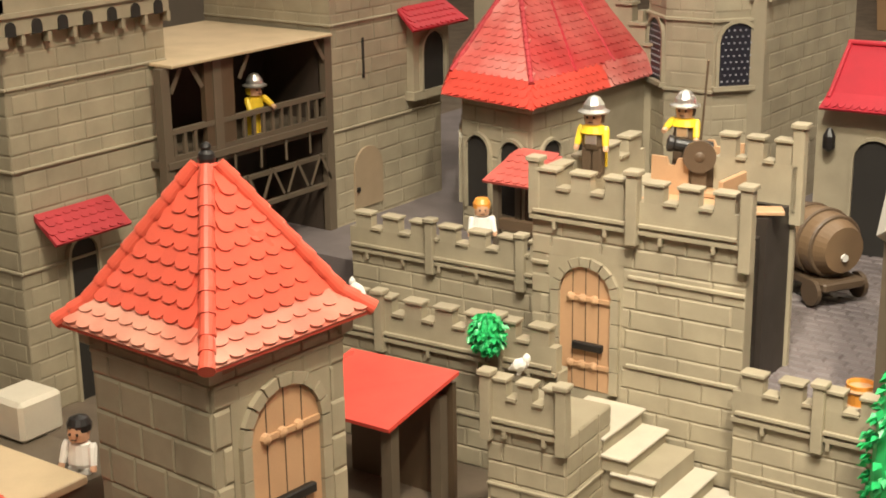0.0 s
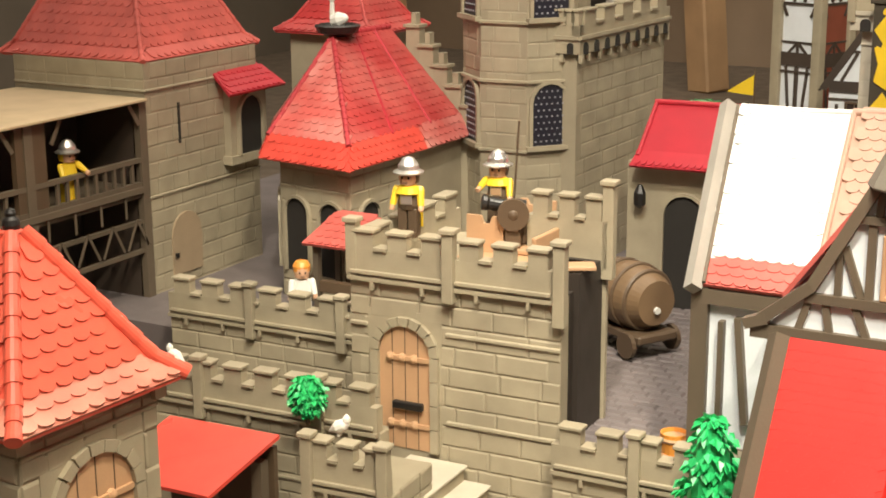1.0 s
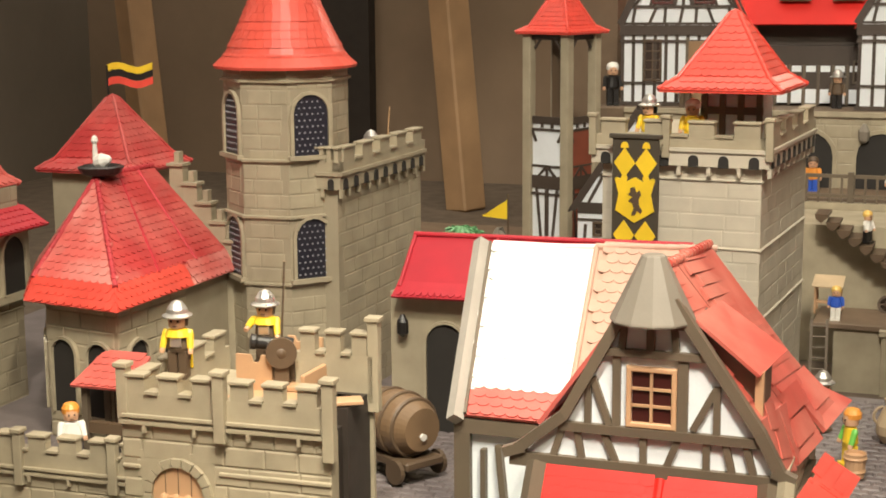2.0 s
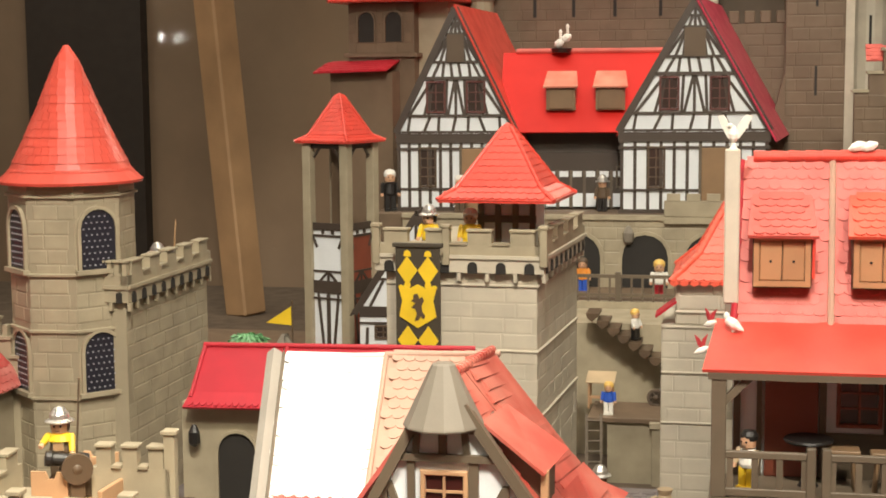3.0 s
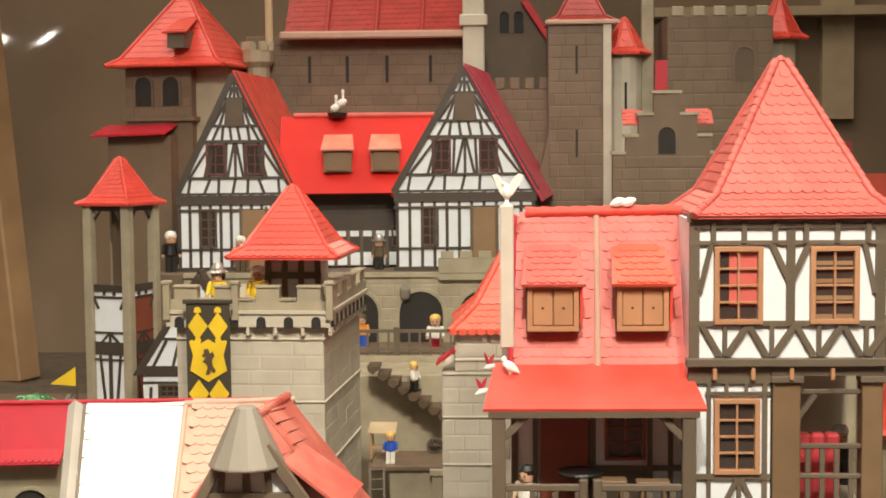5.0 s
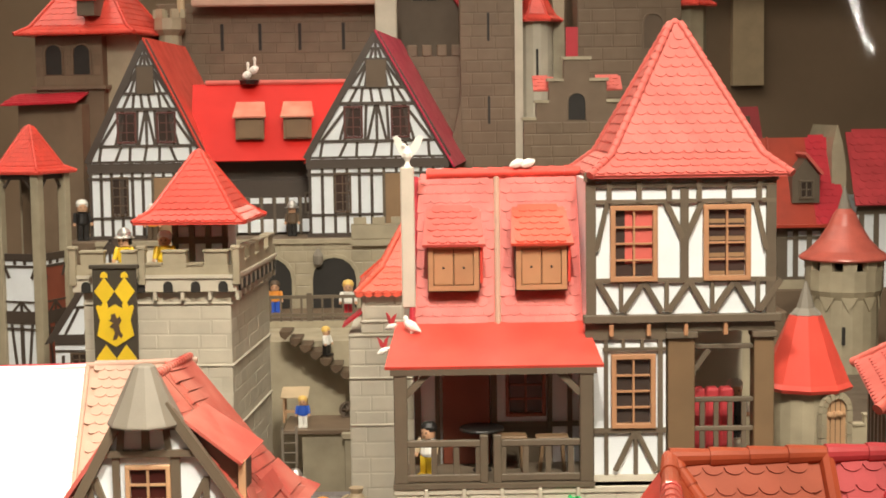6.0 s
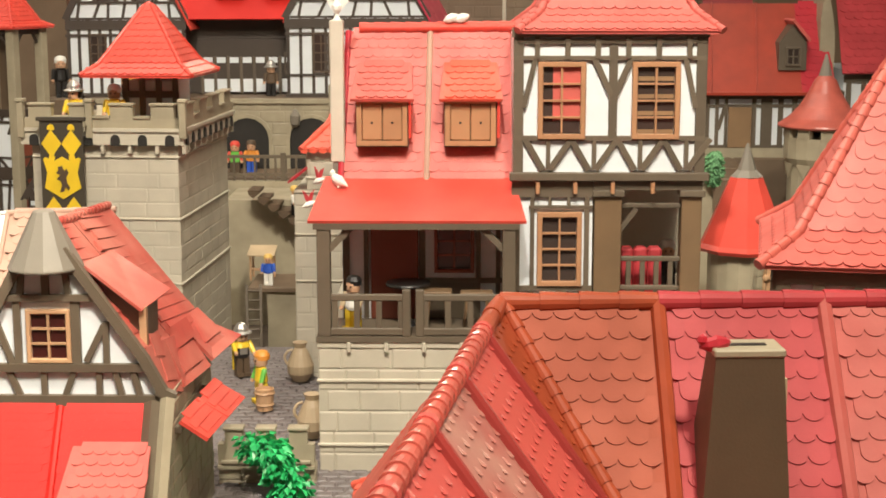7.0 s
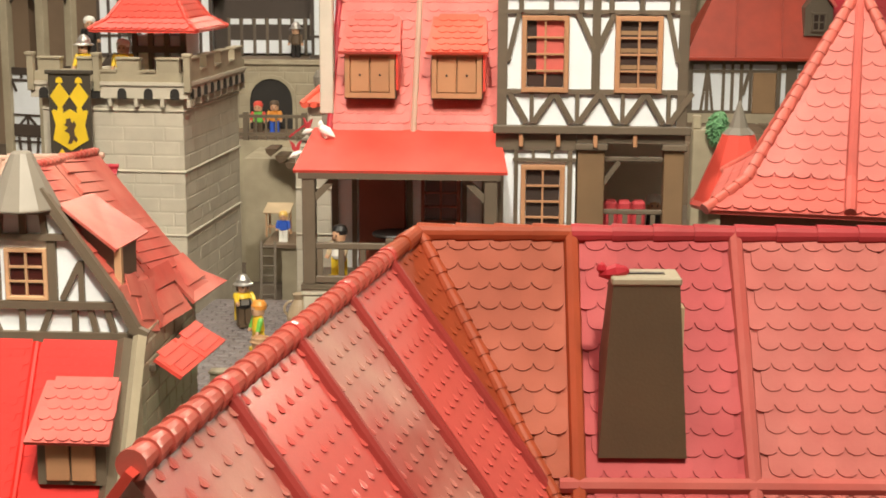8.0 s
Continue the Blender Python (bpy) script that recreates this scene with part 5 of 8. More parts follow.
# ---- timber pavilion ----
def pavilion():
    t = thing("timber_tower", pose(-0.829, 3.074, 0, 0, 0, -20.7), "half-timbered tower with an open belfry and a red pointed roof", "tower")
    s = 0.050
    for x in (-s, s):
        for y in (-s, s):
            part("post", boxes((x - 0.0105, x + 0.0105, y - 0.0105, y + 0.0105, -0.12, 0.474), bevel=0.0015), STONE, t)
    body = part("wall", boxes((-s, s, -s, s, -0.12, 0.286)), PLASTER, t)
    part("right_panel", boxes((-0.040, 0.040, -0.12, 0.268, -0.001, 0.0015), m=face_at((s, 0, 0), (0, 1, 0))), RUST, body, "dull red panel on the tower's side")
    part("core", boxes((-0.016, 0.016, -0.016, 0.016, 0.286, 0.462), bevel=0.002), BROWN, t)
    part("ceiling_board", boxes((-0.054, 0.054, -0.054, 0.054, 0.458, 0.468)), DARK_BEAM, t)
    for f in (face_at((0, -s, 0), (1, 0, 0)), face_at((s, 0, 0), (0, 1, 0))):
        beams(body, f, [(-s, 0.288, s, 0.288, 0.016), (-s, 0.268, s, 0.268, 0.005), (-s, 0.155, s, 0.155, 0.028), (-s, 0.19, s, 0.19, 0.004), (-0.022, 0.168, 0, 0.19), (0.022, 0.168, 0, 0.19), (0, 0.168, 0, 0.19, 0.005), (-0.040, 0.266, -0.029, 0.242, 0.005), (0.040, 0.266, 0.029, 0.242, 0.005), (-0.013, 0.272, -0.013, 0.282, 0.006), (0.013, 0.272, 0.013, 0.282, 0.006), (-0.027, 0.14, -0.012, 0.0, 0.005), (0.027, 0.14, 0.012, 0.0, 0.005), (0, 0.14, 0, 0.0, 0.008), (-s, 0.13, s, 0.13, 0.004)], w=0.005, t=0.003, material=DARK_BEAM)
        for x, k in ((-0.034, 1), (0.034, -1)):
            bar(t, (x, 0.44), (x + 0.018 * k, 0.463), 0.005, 0.003, f, DARK_BEAM, "brace")
    pyramid_roof(t, (0, 0), 0.0715, 0.474, 0.050, 0.486, 0.572, RED, (0.0125, 0.011), joined=True, cap=0.0035)
    h = thing("timber_house", pose(0, 2.90, 0), "small half-timbered gable beside the belfry tower", "house")
    m = face_f()
    g = part("gable", prism([(-0.745, -0.12), (-0.50, -0.12), (-0.50, 0.13), (-0.622, 0.318), (-0.745, 0.13)], -0.04, 0, m), PLASTER, h)
    beams(g, m, [(-0.757, 0.118, -0.622, 0.325, 0.014), (-0.487, 0.118, -0.622, 0.325, 0.014), (-0.745, 0.124, -0.50, 0.124, 0.022), (-0.70, 0.193, -0.54, 0.193, 0.005), (-0.622, 0.05, -0.622, 0.318), (-0.722, 0.135, -0.693, 0.19), (-0.665, 0.193, -0.68, 0.135), (-0.745, 0.10, -0.50, 0.10, 0.004), (-0.728, 0.09, -0.735, -0.05), (-0.655, 0.255, -0.59, 0.255), (-0.648, 0.193, -0.648, 0.27, 0.005)], w=0.006, t=0.003, material=DARK_BEAM)
    casement(g, m, -0.713, 0.066, 0.052, 0.03, 3, 2, BROWN)
    slope(h, "roof_face", (-0.767, 0.0, 0.115), (-0.622, 0.0, 0.337), (-0.622, 0.05, 0.337), (-0.767, 0.05, 0.115), DARK_BEAM, None)
    slope(h, "roof_face", (-0.622, 0.0, 0.337), (-0.477, 0.0, 0.115), (-0.477, 0.05, 0.115), (-0.622, 0.05, 0.337), DARK_BEAM, None)



pavilion()


# ---- twin-gabled house ----
def gable_house(x, apex, half, base, eave, y=3.18, rz=6.0, skew=0.0, roof=None):
    """A tall half-timbered gable front with its steep red roof; x is the middle, apex and eave are heights."""
    t = thing("gabled_house", pose(x, y, 0, 0, 0, rz), "white half-timbered house with a tall gable and a red roof", "house", "twin-gabled houses")
    m = face_f()
    h = apex - eave
    g = part("gable", prism([(-half, eave), (half, eave), (0, apex)], -0.02, 0, m), PLASTER, t)
    beams(g, m, [(-half, eave, 0, apex, 0.015), (half, eave, 0, apex, 0.015)], t=0.006, material=DARK_BEAM)
    def at(q, f):
        return q * half * (1 - f) * 0.98, eave + h * f
    for f, wd in ((0.0, 0.010), (0.14, 0.006), (0.44, 0.008), (0.57, 0.006), (0.79, 0.008), (0.88, 0.005)):
        beams(g, m, [(*at(-1, f), *at(1, f), wd)], t=0.004, material=DARK_BEAM)
    rows = [(0.0, 0.14, ((-0.82, -0.9), (-0.55, -0.5), (-0.3, -0.33), (-0.06, 0.0), (0.2, 0.25), (0.5, 0.45), (0.75, 0.85))),
            (0.14, 0.44, ((-0.92, -0.68), (-0.62, -0.68), (-0.54, -0.7), (-0.2, -0.26), (0.0, 0.0), (-0.16, -0.02), (0.16, 0.02), (0.2, 0.26), (0.54, 0.7), (0.62, 0.68), (0.92, 0.68))),
            (0.44, 0.57, ((-0.7, -0.62), (-0.4, -0.45), (-0.1, -0.2), (0.16, 0.1), (0.45, 0.5), (0.75, 0.66))),
            (0.57, 0.79, ((-0.88, -0.5), (-0.6, -0.52), (-0.36, -0.5), (-0.3, -0.52), (0.3, 0.52), (0.36, 0.5), (0.6, 0.52), (0.88, 0.5))),
            (0.79, 0.88, ((-0.4, -0.3), (0.0, 0.0), (0.4, 0.3))),
            (0.88, 0.98, ((0.0, 0.0),))]
    for f0, f1, posts in rows:
        for q0, q1 in posts:
            beams(g, m, [(*at(q0, f0), *at(q1, f1))], w=0.0064, t=0.003, material=DARK_BEAM)
    z = eave + h * 0.16
    for cx in (-half * 0.33, half * 0.33):
        casement(g, m, cx - 0.022, z, 0.044, h * 0.26, 2, 3, SASH)
    part("hatch", boxes((-half * 0.14, half * 0.14, eave + h * 0.57, eave + h * 0.79, 0, 0.007), m=m), BROWN, g)
    low = part("ground_floor", boxes((-half * 0.96, half * 0.96, -0.004, 0.02, base, eave)), PLASTER, t)
    ml = face_at((0, -0.004, 0), (1, 0, 0))
    hb = eave - base
    beams(low, ml, [(-half, eave - 0.012, half, eave - 0.012, 0.022), (-half, base + 0.004, half, base + 0.004, 0.008), (-half, base + hb * 0.28, half * 0.2, base + hb * 0.28, 0.005), (-half, eave - 0.035, half, eave - 0.035, 0.006)], t=0.004, material=DARK_BEAM)
    for i in range(12):
        cx = -half * 0.95 + 1.9 * half * i / 11
        beams(low, ml, [(cx, base, cx, eave)], w=0.007, t=0.003, material=DARK_BEAM)
    casement(low, ml, -half * 0.62, base + hb * 0.3, 0.04, hb * 0.52, 2, 4, BROWN)
    door = part("door", boxes((half * 0.1, half * 0.1 + 0.052, base, base + hb * 0.8, 0, 0.006), m=ml, bevel=0.001), HOUSE_DOOR, low, "brown house door")
    part("door_frame", boxes((half * 0.1 - 0.006, half * 0.1, base, base + hb * 0.84, 0, 0.008), (half * 0.1 + 0.052, half * 0.1 + 0.058, base, base + hb * 0.84, 0, 0.008), m=ml), TIMBER, door)
    part("side_wall", boxes((-half * 0.94, half * 0.94, 0.03, 0.5, base, eave)), PLASTER, t)
    o = 0.014
    slope(t, "roof_face", (half + o, -0.012, eave - o * 1.6), (half + o + 0.02 + 0.045 * skew, 0.5, eave - o * 1.6), (0.02 + 0.045 * skew, 0.5, apex + 0.008), (0.0, -0.012, apex + 0.008), roof or RED, None)
    part("crease", rod((half * 0.5 + 0.02, 0.14, eave + h * 0.5), (half * 0.5 + 0.04, 0.46, eave + h * 0.5), 0.003, 6), roof or RED, t)
    slope(t, "roof_face", (-half + 0.015, 0.5, eave - 0.01), (-half - 0.005, 0.02, eave - 0.01), (0.0, 0.02, apex - 0.004), (0.02, 0.5, apex + 0.008), RED, None)
    return t


gable_house(-0.590, 0.762, 0.135, 0.313, 0.486, skew=1.0)
gable_house(-0.066, 0.772, 0.163, 0.313, 0.490, skew=1.8, roof=CERISE)


def link_house():
    t = thing("link_building", pose(-0.47, 3.24, 0, 0, 0, 4), "dark timber range between the gables with a red dormer roof", "house")
    part("wall", boxes((0, 0.33, 0.03, 0.35, 0.313, 0.49)), DARK_BEAM, t)
    # dark board stands in for the shade in the porch
    part("porch_shade", boxes((0.03, 0.30, 0.0, 0.031, 0.318, 0.44)), DARK_BEAM, t)
    m = face_at((0, 0.0, 0), (1, 0, 0))
    for i in range(9):
        x = 0.04 + i * 0.03
        part("post", boxes((x - 0.003, x + 0.003, 0.313, 0.40, 0, 0.004), m=m), TIMBER, t)
        part("panel", boxes((x + 0.004, x + 0.026, 0.318, 0.348, 0, 0.002), m=m), PLASTER, t)
        part("panel", boxes((x + 0.004, x + 0.024, 0.385, 0.398, 0, 0.002), m=m), PLASTER, t)
    casement(t, m, 0.23, 0.36, 0.05, 0.05, 3, 2, TIMBER)
    slope(t, "roof_face", (-0.03, -0.035, 0.487), (0.36, -0.035, 0.487), (0.36, 0.10, 0.665), (-0.03, 0.10, 0.665), DEEP_RED, None)
    # salmon on the deep red roof paints the lit ridge line
    part("ridge", rod((0.0, 0.10, 0.668), (0.36, 0.10, 0.668), 0.006, 8), SALMON, t, "ridge tiles tinted paler for the light on them")
    slope(t, "roof_face", (0.36, 0.235, 0.487), (0.035, 0.235, 0.487), (0.035, 0.10, 0.665), (0.36, 0.10, 0.665), RED, None)
    for x in (0.075, 0.185):
        d = part("dormer", boxes((x, x + 0.065, -0.015, 0.08, 0.535, 0.59)), CASK, t)
        part("shutter", boxes((x + 0.006, x + 0.059, -0.02, -0.014, 0.538, 0.582), bevel=0.001), CASK, d)
        # pale tint paints the highlight on the dormer tops
        slope(d, "roof_face", (x - 0.006, -0.03, 0.588), (x + 0.071, -0.03, 0.588), (x + 0.066, 0.04, 0.622), (x, 0.04, 0.622), PALE_SKIRT, None)
    n = thing("stork_nest", pose(-0.372, 3.335, 0.664) @ Matrix.Scale(0.68, 4), "dark twig nest with two white storks on the red ridge", "nest")
    part("basket", lathe([(0.03, 0), (0.036, 0.014), (0.028, 0.016), (0.001, 0.012)], 14), BLACK, n)
    for dx, h in ((-0.01, 0.0), (0.014, 0.018)):
        bm = lathe([(0.001, -0.016), (0.012, -0.008), (0.014, 0.006), (0.007, 0.018), (0.001, 0.022)], 10, pose(dx, 0, 0.03 + h, 0, 60))
        lathe([(0.005, 0), (0.004, 0.03), (0.006, 0.035), (0.005, 0.042), (0.001, 0.046)], 8, pose(dx + 0.006, 0, 0.032 + h), bm)
        part("stork", bm, WHITE, n)
    b = thing("balcony", pose(-0.125, 3.16, 0), "small grey stone balcony below the house door", "balcony")
    part("slab", boxes((0, 0.13, -0.06, 0, 0.296, 0.31)), STONE, b)
    part("breast", boxes((0, 0.13, -0.06, -0.05, 0.31, 0.345), bevel=0.002), STONE, b)
    for x in (0.02, 0.062, 0.104):
        part("merlon", boxes((x - 0.014, x + 0.014, -0.061, -0.049, 0.345, 0.36)), STONE, b)


link_house()


def arcade():
    t = thing("arcade_wall", pose(-0.70, 3.115, 0), "grey stone arcade wall with dark arches below the houses", "wall")
    body = part("wall", boxes((0, 0.9, 0, 0.012, 0.10, 0.312)), STONE, t)
    stones(body, face_at((0, 0, 0.10), (1, 0, 0)), 0.9, 0.212, 0.055, 0.026, (), STONE, 111, True)
    for x in (0.26, 0.39, 0.535, 0.67):
        opening(body, face_f(), x, 0.155, 0.098, 0.115, rim=0.008, rim_mat=STONE)
    part("cornice", boxes((0, 0.9, -0.008, 0.0, 0.302, 0.312)), STONE, body)
    for x in (0.32, 0.50):
        part("lantern", lathe([(0.003, 0.25), (0.01, 0.256), (0.012, 0.275), (0.004, 0.29)], 8, pose(x, -0.012, 0)), SLATE, body)
    w = thing("walkway", pose(-0.4695, 2.930, -0.0671) @ Matrix.Scale(1.11, 4), "raised stone walkway with a dark wooden railing and steps", "walkway")
    part("deck", boxes((0, 0.46, 0, 0.158, -0.05, 0.196)), STONE, w)
    for x in (0.005, 0.12, 0.235, 0.35, 0.455):
        part("post", boxes((x - 0.005, x + 0.005, 0.004, 0.014, 0.196, 0.250)), TIMBER, w)
    for z in (0.205, 0.240):
        part("rail", boxes((0, 0.46, 0.005, 0.011, z, z + 0.006)), TIMBER, w)
    for i in range(22):
        x = 0.02 + i * 0.02
        part("baluster", boxes((x - 0.002, x + 0.002, 0.006, 0.010, 0.196, 0.241)), TIMBER, w)
    s = thing("stairs", pose(-0.2469, 2.625, -0.0793) @ Matrix.Scale(1.13, 4), "dark steps climbing along a grey wall to the walkway", "stairs")
    part("wall", boxes((-0.05, 0.26, 0.10, 0.265, -0.036, 0.192)), STONE, s)
    for i in range(8):
        part("step", prism([(i * 0.0175, 0.218 - i * 0.0120), (i * 0.0175 + 0.021, 0.218 - i * 0.0120), (i * 0.0175 + 0.021, 0.213 - i * 0.0120), (i * 0.0175 + 0.010, 0.204 - i * 0.0120), (i * 0.0175 + 0.002, 0.210 - i * 0.0120)], 0.0, 0.06, face_at((0, 0.10, 0), (1, 0, 0))), BROWN, s)
    p = thing("loading_platform", pose(-0.1942, 2.5376, -0.1098) @ Matrix.Scale(1.18, 4), "grey stone platform with a post at the lane's end", "platform")
    part("body", boxes((0, 0.20, 0, 0.11, -0.012, 0.086)), STONE, p)
    part("slab", boxes((-0.03, 0.20, -0.006, 0.11, 0.086, 0.094), bevel=0.001), STONE_DIM, p)
    part("pillar", boxes((0.068, 0.084, -0.012, 0.0, -0.012, 0.08), bevel=0.001), STONE, p)
    part("pillar_cap", boxes((0.064, 0.088, -0.016, 0.0, 0.08, 0.09), bevel=0.001), STONE, p)
    k = thing("wagon_wheel", pose(-0.1138, 2.645, 0.0155, 78, 0, 0) @ Matrix.Scale(1.16, 4), "small brown wooden wheel leaning on the platform wall", "wheel")
    part("rim", lathe([(0.0105, -0.002), (0.0145, -0.002), (0.0145, 0.002), (0.0105, 0.002), (0.0105, -0.002)], 20), BROWN, k)
    part("hub", lathe([(0.001, -0.004), (0.004, -0.003), (0.004, 0.003), (0.001, 0.004)], 10), BROWN, k)
    for i in range(6):
        a = i * math.pi / 3
        part("spoke", rod((0.003 * math.cos(a), 0.003 * math.sin(a), 0), (0.0115 * math.cos(a), 0.0115 * math.sin(a), 0), 0.0012, 6), BROWN, k)
    y = thing("platform_stall", pose(-0.2131, 2.60, 0.0011) @ Matrix.Scale(0.944, 4), "little wooden stall with a sandy yellow cloth on the platform", "stall")
    for x, q in ((-0.022, 0), (0.022, 0), (-0.022, 0.04), (0.022, 0.04)):
        part("post", boxes((x - 0.002, x + 0.002, q - 0.002, q + 0.002, 0, 0.05 + q * 0.2)), TAN, y)
    part("cloth", boxes((-0.028, 0.028, -0.008, 0.05, -0.0012, 0.0012), m=Matrix.Translation((0, 0, 0.054)) @ Matrix.Rotation(radians(12), 4, "X")), CLAY, y)
    part("counter", boxes((-0.022, 0.022, 0.0, 0.012, 0.02, 0.024)), TAN, y)
    l = thing("ladder", pose(-0.2131, 2.4845, -0.1216, -14, 0, 6) @ Matrix.Scale(1.18, 4), "dark brown ladder leaning against the platform", "ladder")
    for x in (-0.011, 0.011):
        part("side_rail", boxes((x - 0.002, x + 0.002, -0.002, 0.002, 0, 0.115)), TIMBER, l)
    for i in range(7):
        part("rung", rod((-0.011, 0, 0.012 + i * 0.0155), (0.011, 0, 0.012 + i * 0.0155), 0.0016, 6), TIMBER, l)


arcade()


# ---- rear castle ----
def rear_castle():
    t = thing("rear_castle", pose(0, 0, 0), "large dark grey castle range with a red roof behind the town", "castle")
    hall = part("hall_wall", boxes((-0.66, -0.04, 3.75, 4.15, 0.3, 0.885)), JOINT_DIM, t)
    stones(hall, face_at((-0.66, 3.75, 0.3), (1, 0, 0)), 0.62, 0.585, 0.05, 0.026, (), STONE_DIM, 121, True)
    for x in (-0.49, -0.39, -0.285, -0.17):
        part("arrow_slit", boxes((x - 0.004, x + 0.004, 3.744, 3.75, 0.76, 0.83)), DUSK, hall)
    slope(t, "roof_face", (-0.55, 3.70, 0.875), (-0.07, 3.70, 0.885), (-0.07, 3.95, 1.12), (-0.55, 3.95, 1.12), BRICK_RED, (0.02, 0.02), joined=True)
    # cream board paints the bright light along the eave
    part("eave_edge", boxes((-0.56, -0.06, 3.685, 3.705, 0.872, 0.892), bevel=0.004), CREAM, t, "eave tiles painted pale for the light on them")
    for x in (-0.44, -0.31, -0.19):
        part("seam", rod((x, 3.70, 0.885), (x, 3.95, 1.125), 0.006, 6), BRICK_RED, t)
    l = thing("tower", pose(-0.95, 3.62, 0, 0, 0, -10), "dark square tower with paired arch windows and a red hipped roof", "tower")
    body = part("wall", boxes((0, 0.18, 0, 0.22, -0.12, 0.80)), JOINT_DIM, l)
    stones(body, face_at((0, 0, 0.672), (1, 0, 0)), 0.18, 0.125, 0.045, 0.026, [(0.02, 0.08, 0.02, 0.11), (0.095, 0.155, 0.02, 0.11)], STONE_DIM, 155, True, 0.0009)
    m = face_f()
    opening(l, m, 0.05, 0.70, 0.044, 0.075, rim_mat=STONE_DIM)
    opening(l, m, 0.125, 0.70, 0.044, 0.075, rim_mat=STONE_DIM)
    part("arrow_slit", boxes((0.07, 0.075, 0.70, 0.76, 0, 0.003), m=face_r(0.18)), DUSK, l)
    part("string_course", boxes((-0.01, 0.19, -0.01, 0.23, 0.662, 0.672)), STONE_DIM, l)
    # lighter stone than the front: the light on the right face is painted
    part("side_wing", boxes((0.18, 0.26, 0.03, 0.22, -0.12, 0.80)), STONE, l)
    pyramid_roof(l, (0.125, 0.11), 0.16, 0.802, 0.13, 0.82, 1.0, RED, (0.02, 0.018), joined=True, cap=0.005)
    d = part("dormer", boxes((0.135, 0.18, -0.045, 0.05, 0.845, 0.89)), TIMBER, l)
    slope(d, "roof_face", (0.125, -0.055, 0.885), (0.19, -0.055, 0.885), (0.18, 0.06, 0.93), (0.135, 0.06, 0.93), RED, None)
    slope(l, "lower_roof", (-0.06, -0.09, 0.625), (0.14, -0.09, 0.63), (0.14, 0.0, 0.655), (-0.06, 0.0, 0.65), CRIMSON, (0.02, 0.018), joined=True)
    part("lower_wall", boxes((-0.03, 0.14, -0.05, 0.01, -0.12, 0.625)), STONE_DIM, l)
    c = thing("turret", pose(-0.622, 3.72, 0), "small pale crenellated turret", "turret")
    part("wall", lathe([(0.03, 0.6), (0.03, 0.80), (0.042, 0.815), (0.042, 0.845)], 10), STONE, c)
    for i in range(6):
        a = i * math.pi / 3
        part("merlon", boxes((0.03, 0.042, -0.01, 0.01, 0.845, 0.868), m=Matrix.Rotation(a, 4, "Z")), STONE, c)
    part("pipe", rod((0.03, 0, 0.86), (0.03, 0, 1.1), 0.01), BEIGE, c)
    # chimney pillar, dark recess, slim towers at the right
    k = thing("chimney", pose(-0.055, 3.68, 0), "pale stone chimney stack beside the hall roof", "chimney")
    part("shaft", boxes((-0.028, 0.028, 0, 0.06, 0.7, 1.05), bevel=0.003), STONE_PALE, k)
    part("collar", boxes((-0.036, 0.036, -0.008, 0.068, 0.90, 0.93), bevel=0.003), STONE_PALE, k)
    w = thing("castle_wall", pose(-0.02, 3.66, 0), "dark castle wall with a pale battlement", "wall", "castle walls")
    body = part("wall", boxes((0, 0.17, 0, 0.03, 0.3, 0.735)), JOINT_DIM, w)
    stones(body, face_at((0, 0, 0.3), (1, 0, 0)), 0.17, 0.435, 0.045, 0.028, (), STONE_DIM, 154, True, 0.0009)
    slope(w, "verge", (0.092, 0.285, 0.985), (0.17, 0.285, 0.868), (0.188, 0.30, 0.872), (0.112, 0.30, 0.99), PINK, None, label="pinkish roof verge of the dark gable")
    for i in range(4):
        part("merlon", boxes((0.02 + i * 0.038, 0.045 + i * 0.038, -0.004, 0.02, 0.735, 0.765), bevel=0.002), STONE_DIM, w)
    part("keep_wall", boxes((-0.02, 0.16, 0.3, 0.34, 0.3, 1.1)), BROWN, w)
    for x in (0.045, 0.085):
        opening(w, face_at((0, 0.30, 0), (1, 0, 0)), x, 0.90, 0.026, 0.06, rim_mat=BROWN)
    r = thing("tower", pose(0.135, 3.58, 0), "slim dark grey tower with arrow slits and a small red roof", "tower")
    body = part("wall", boxes((0, 0.145, 0, 0.16, 0.3, 0.90)), JOINT_DIM, r)
    stones(body, face_at((0, 0, 0.3), (1, 0, 0)), 0.138, 0.60, 0.05, 0.03, (), STONE_DIM, 151, True, 0.0009)
    # highlight on the eave, put into the colour
    part("eave_edge", boxes((-0.008, 0.178, -0.012, -0.002, 0.893, 0.905), bevel=0.003), CREAM, r, "eave edge painted pale as a highlight")
    for z in (0.56, 0.77):
        part("arrow_slit", boxes((0.068, 0.074, z, z + 0.07, 0, 0.003), m=face_f()), DUSK, r)
    # paler strip paints the light on the tower's right edge
    stack = part("quoin_edge", boxes((0.138, 0.158, -0.004, 0.16, 0.3, 0.90)), STONE_PALE, r)
    part("lean_wall", prism([(0.0, 0.3), (0.08, 0.3), (0.0, 0.62)], -0.01, 0.05, face_at((-0.0, 0.0, 0), (-1, 0, 0))), STONE_DIM, r)
    pyramid_roof(r, (0.085, 0.08), 0.088, 0.90, 0.06, 0.915, 1.02, BRICK_RED, (0.018, 0.016), joined=True, cap=0.004)
    q = thing("turret", pose(0.335, 3.70, 0), "pale round turret with a red pointed roof", "turret")
    # paler stone stands in for light on this turret
    part("wall", lathe([(0.045, 0.3), (0.045, 0.83)], 14), STONE_PALE, q)
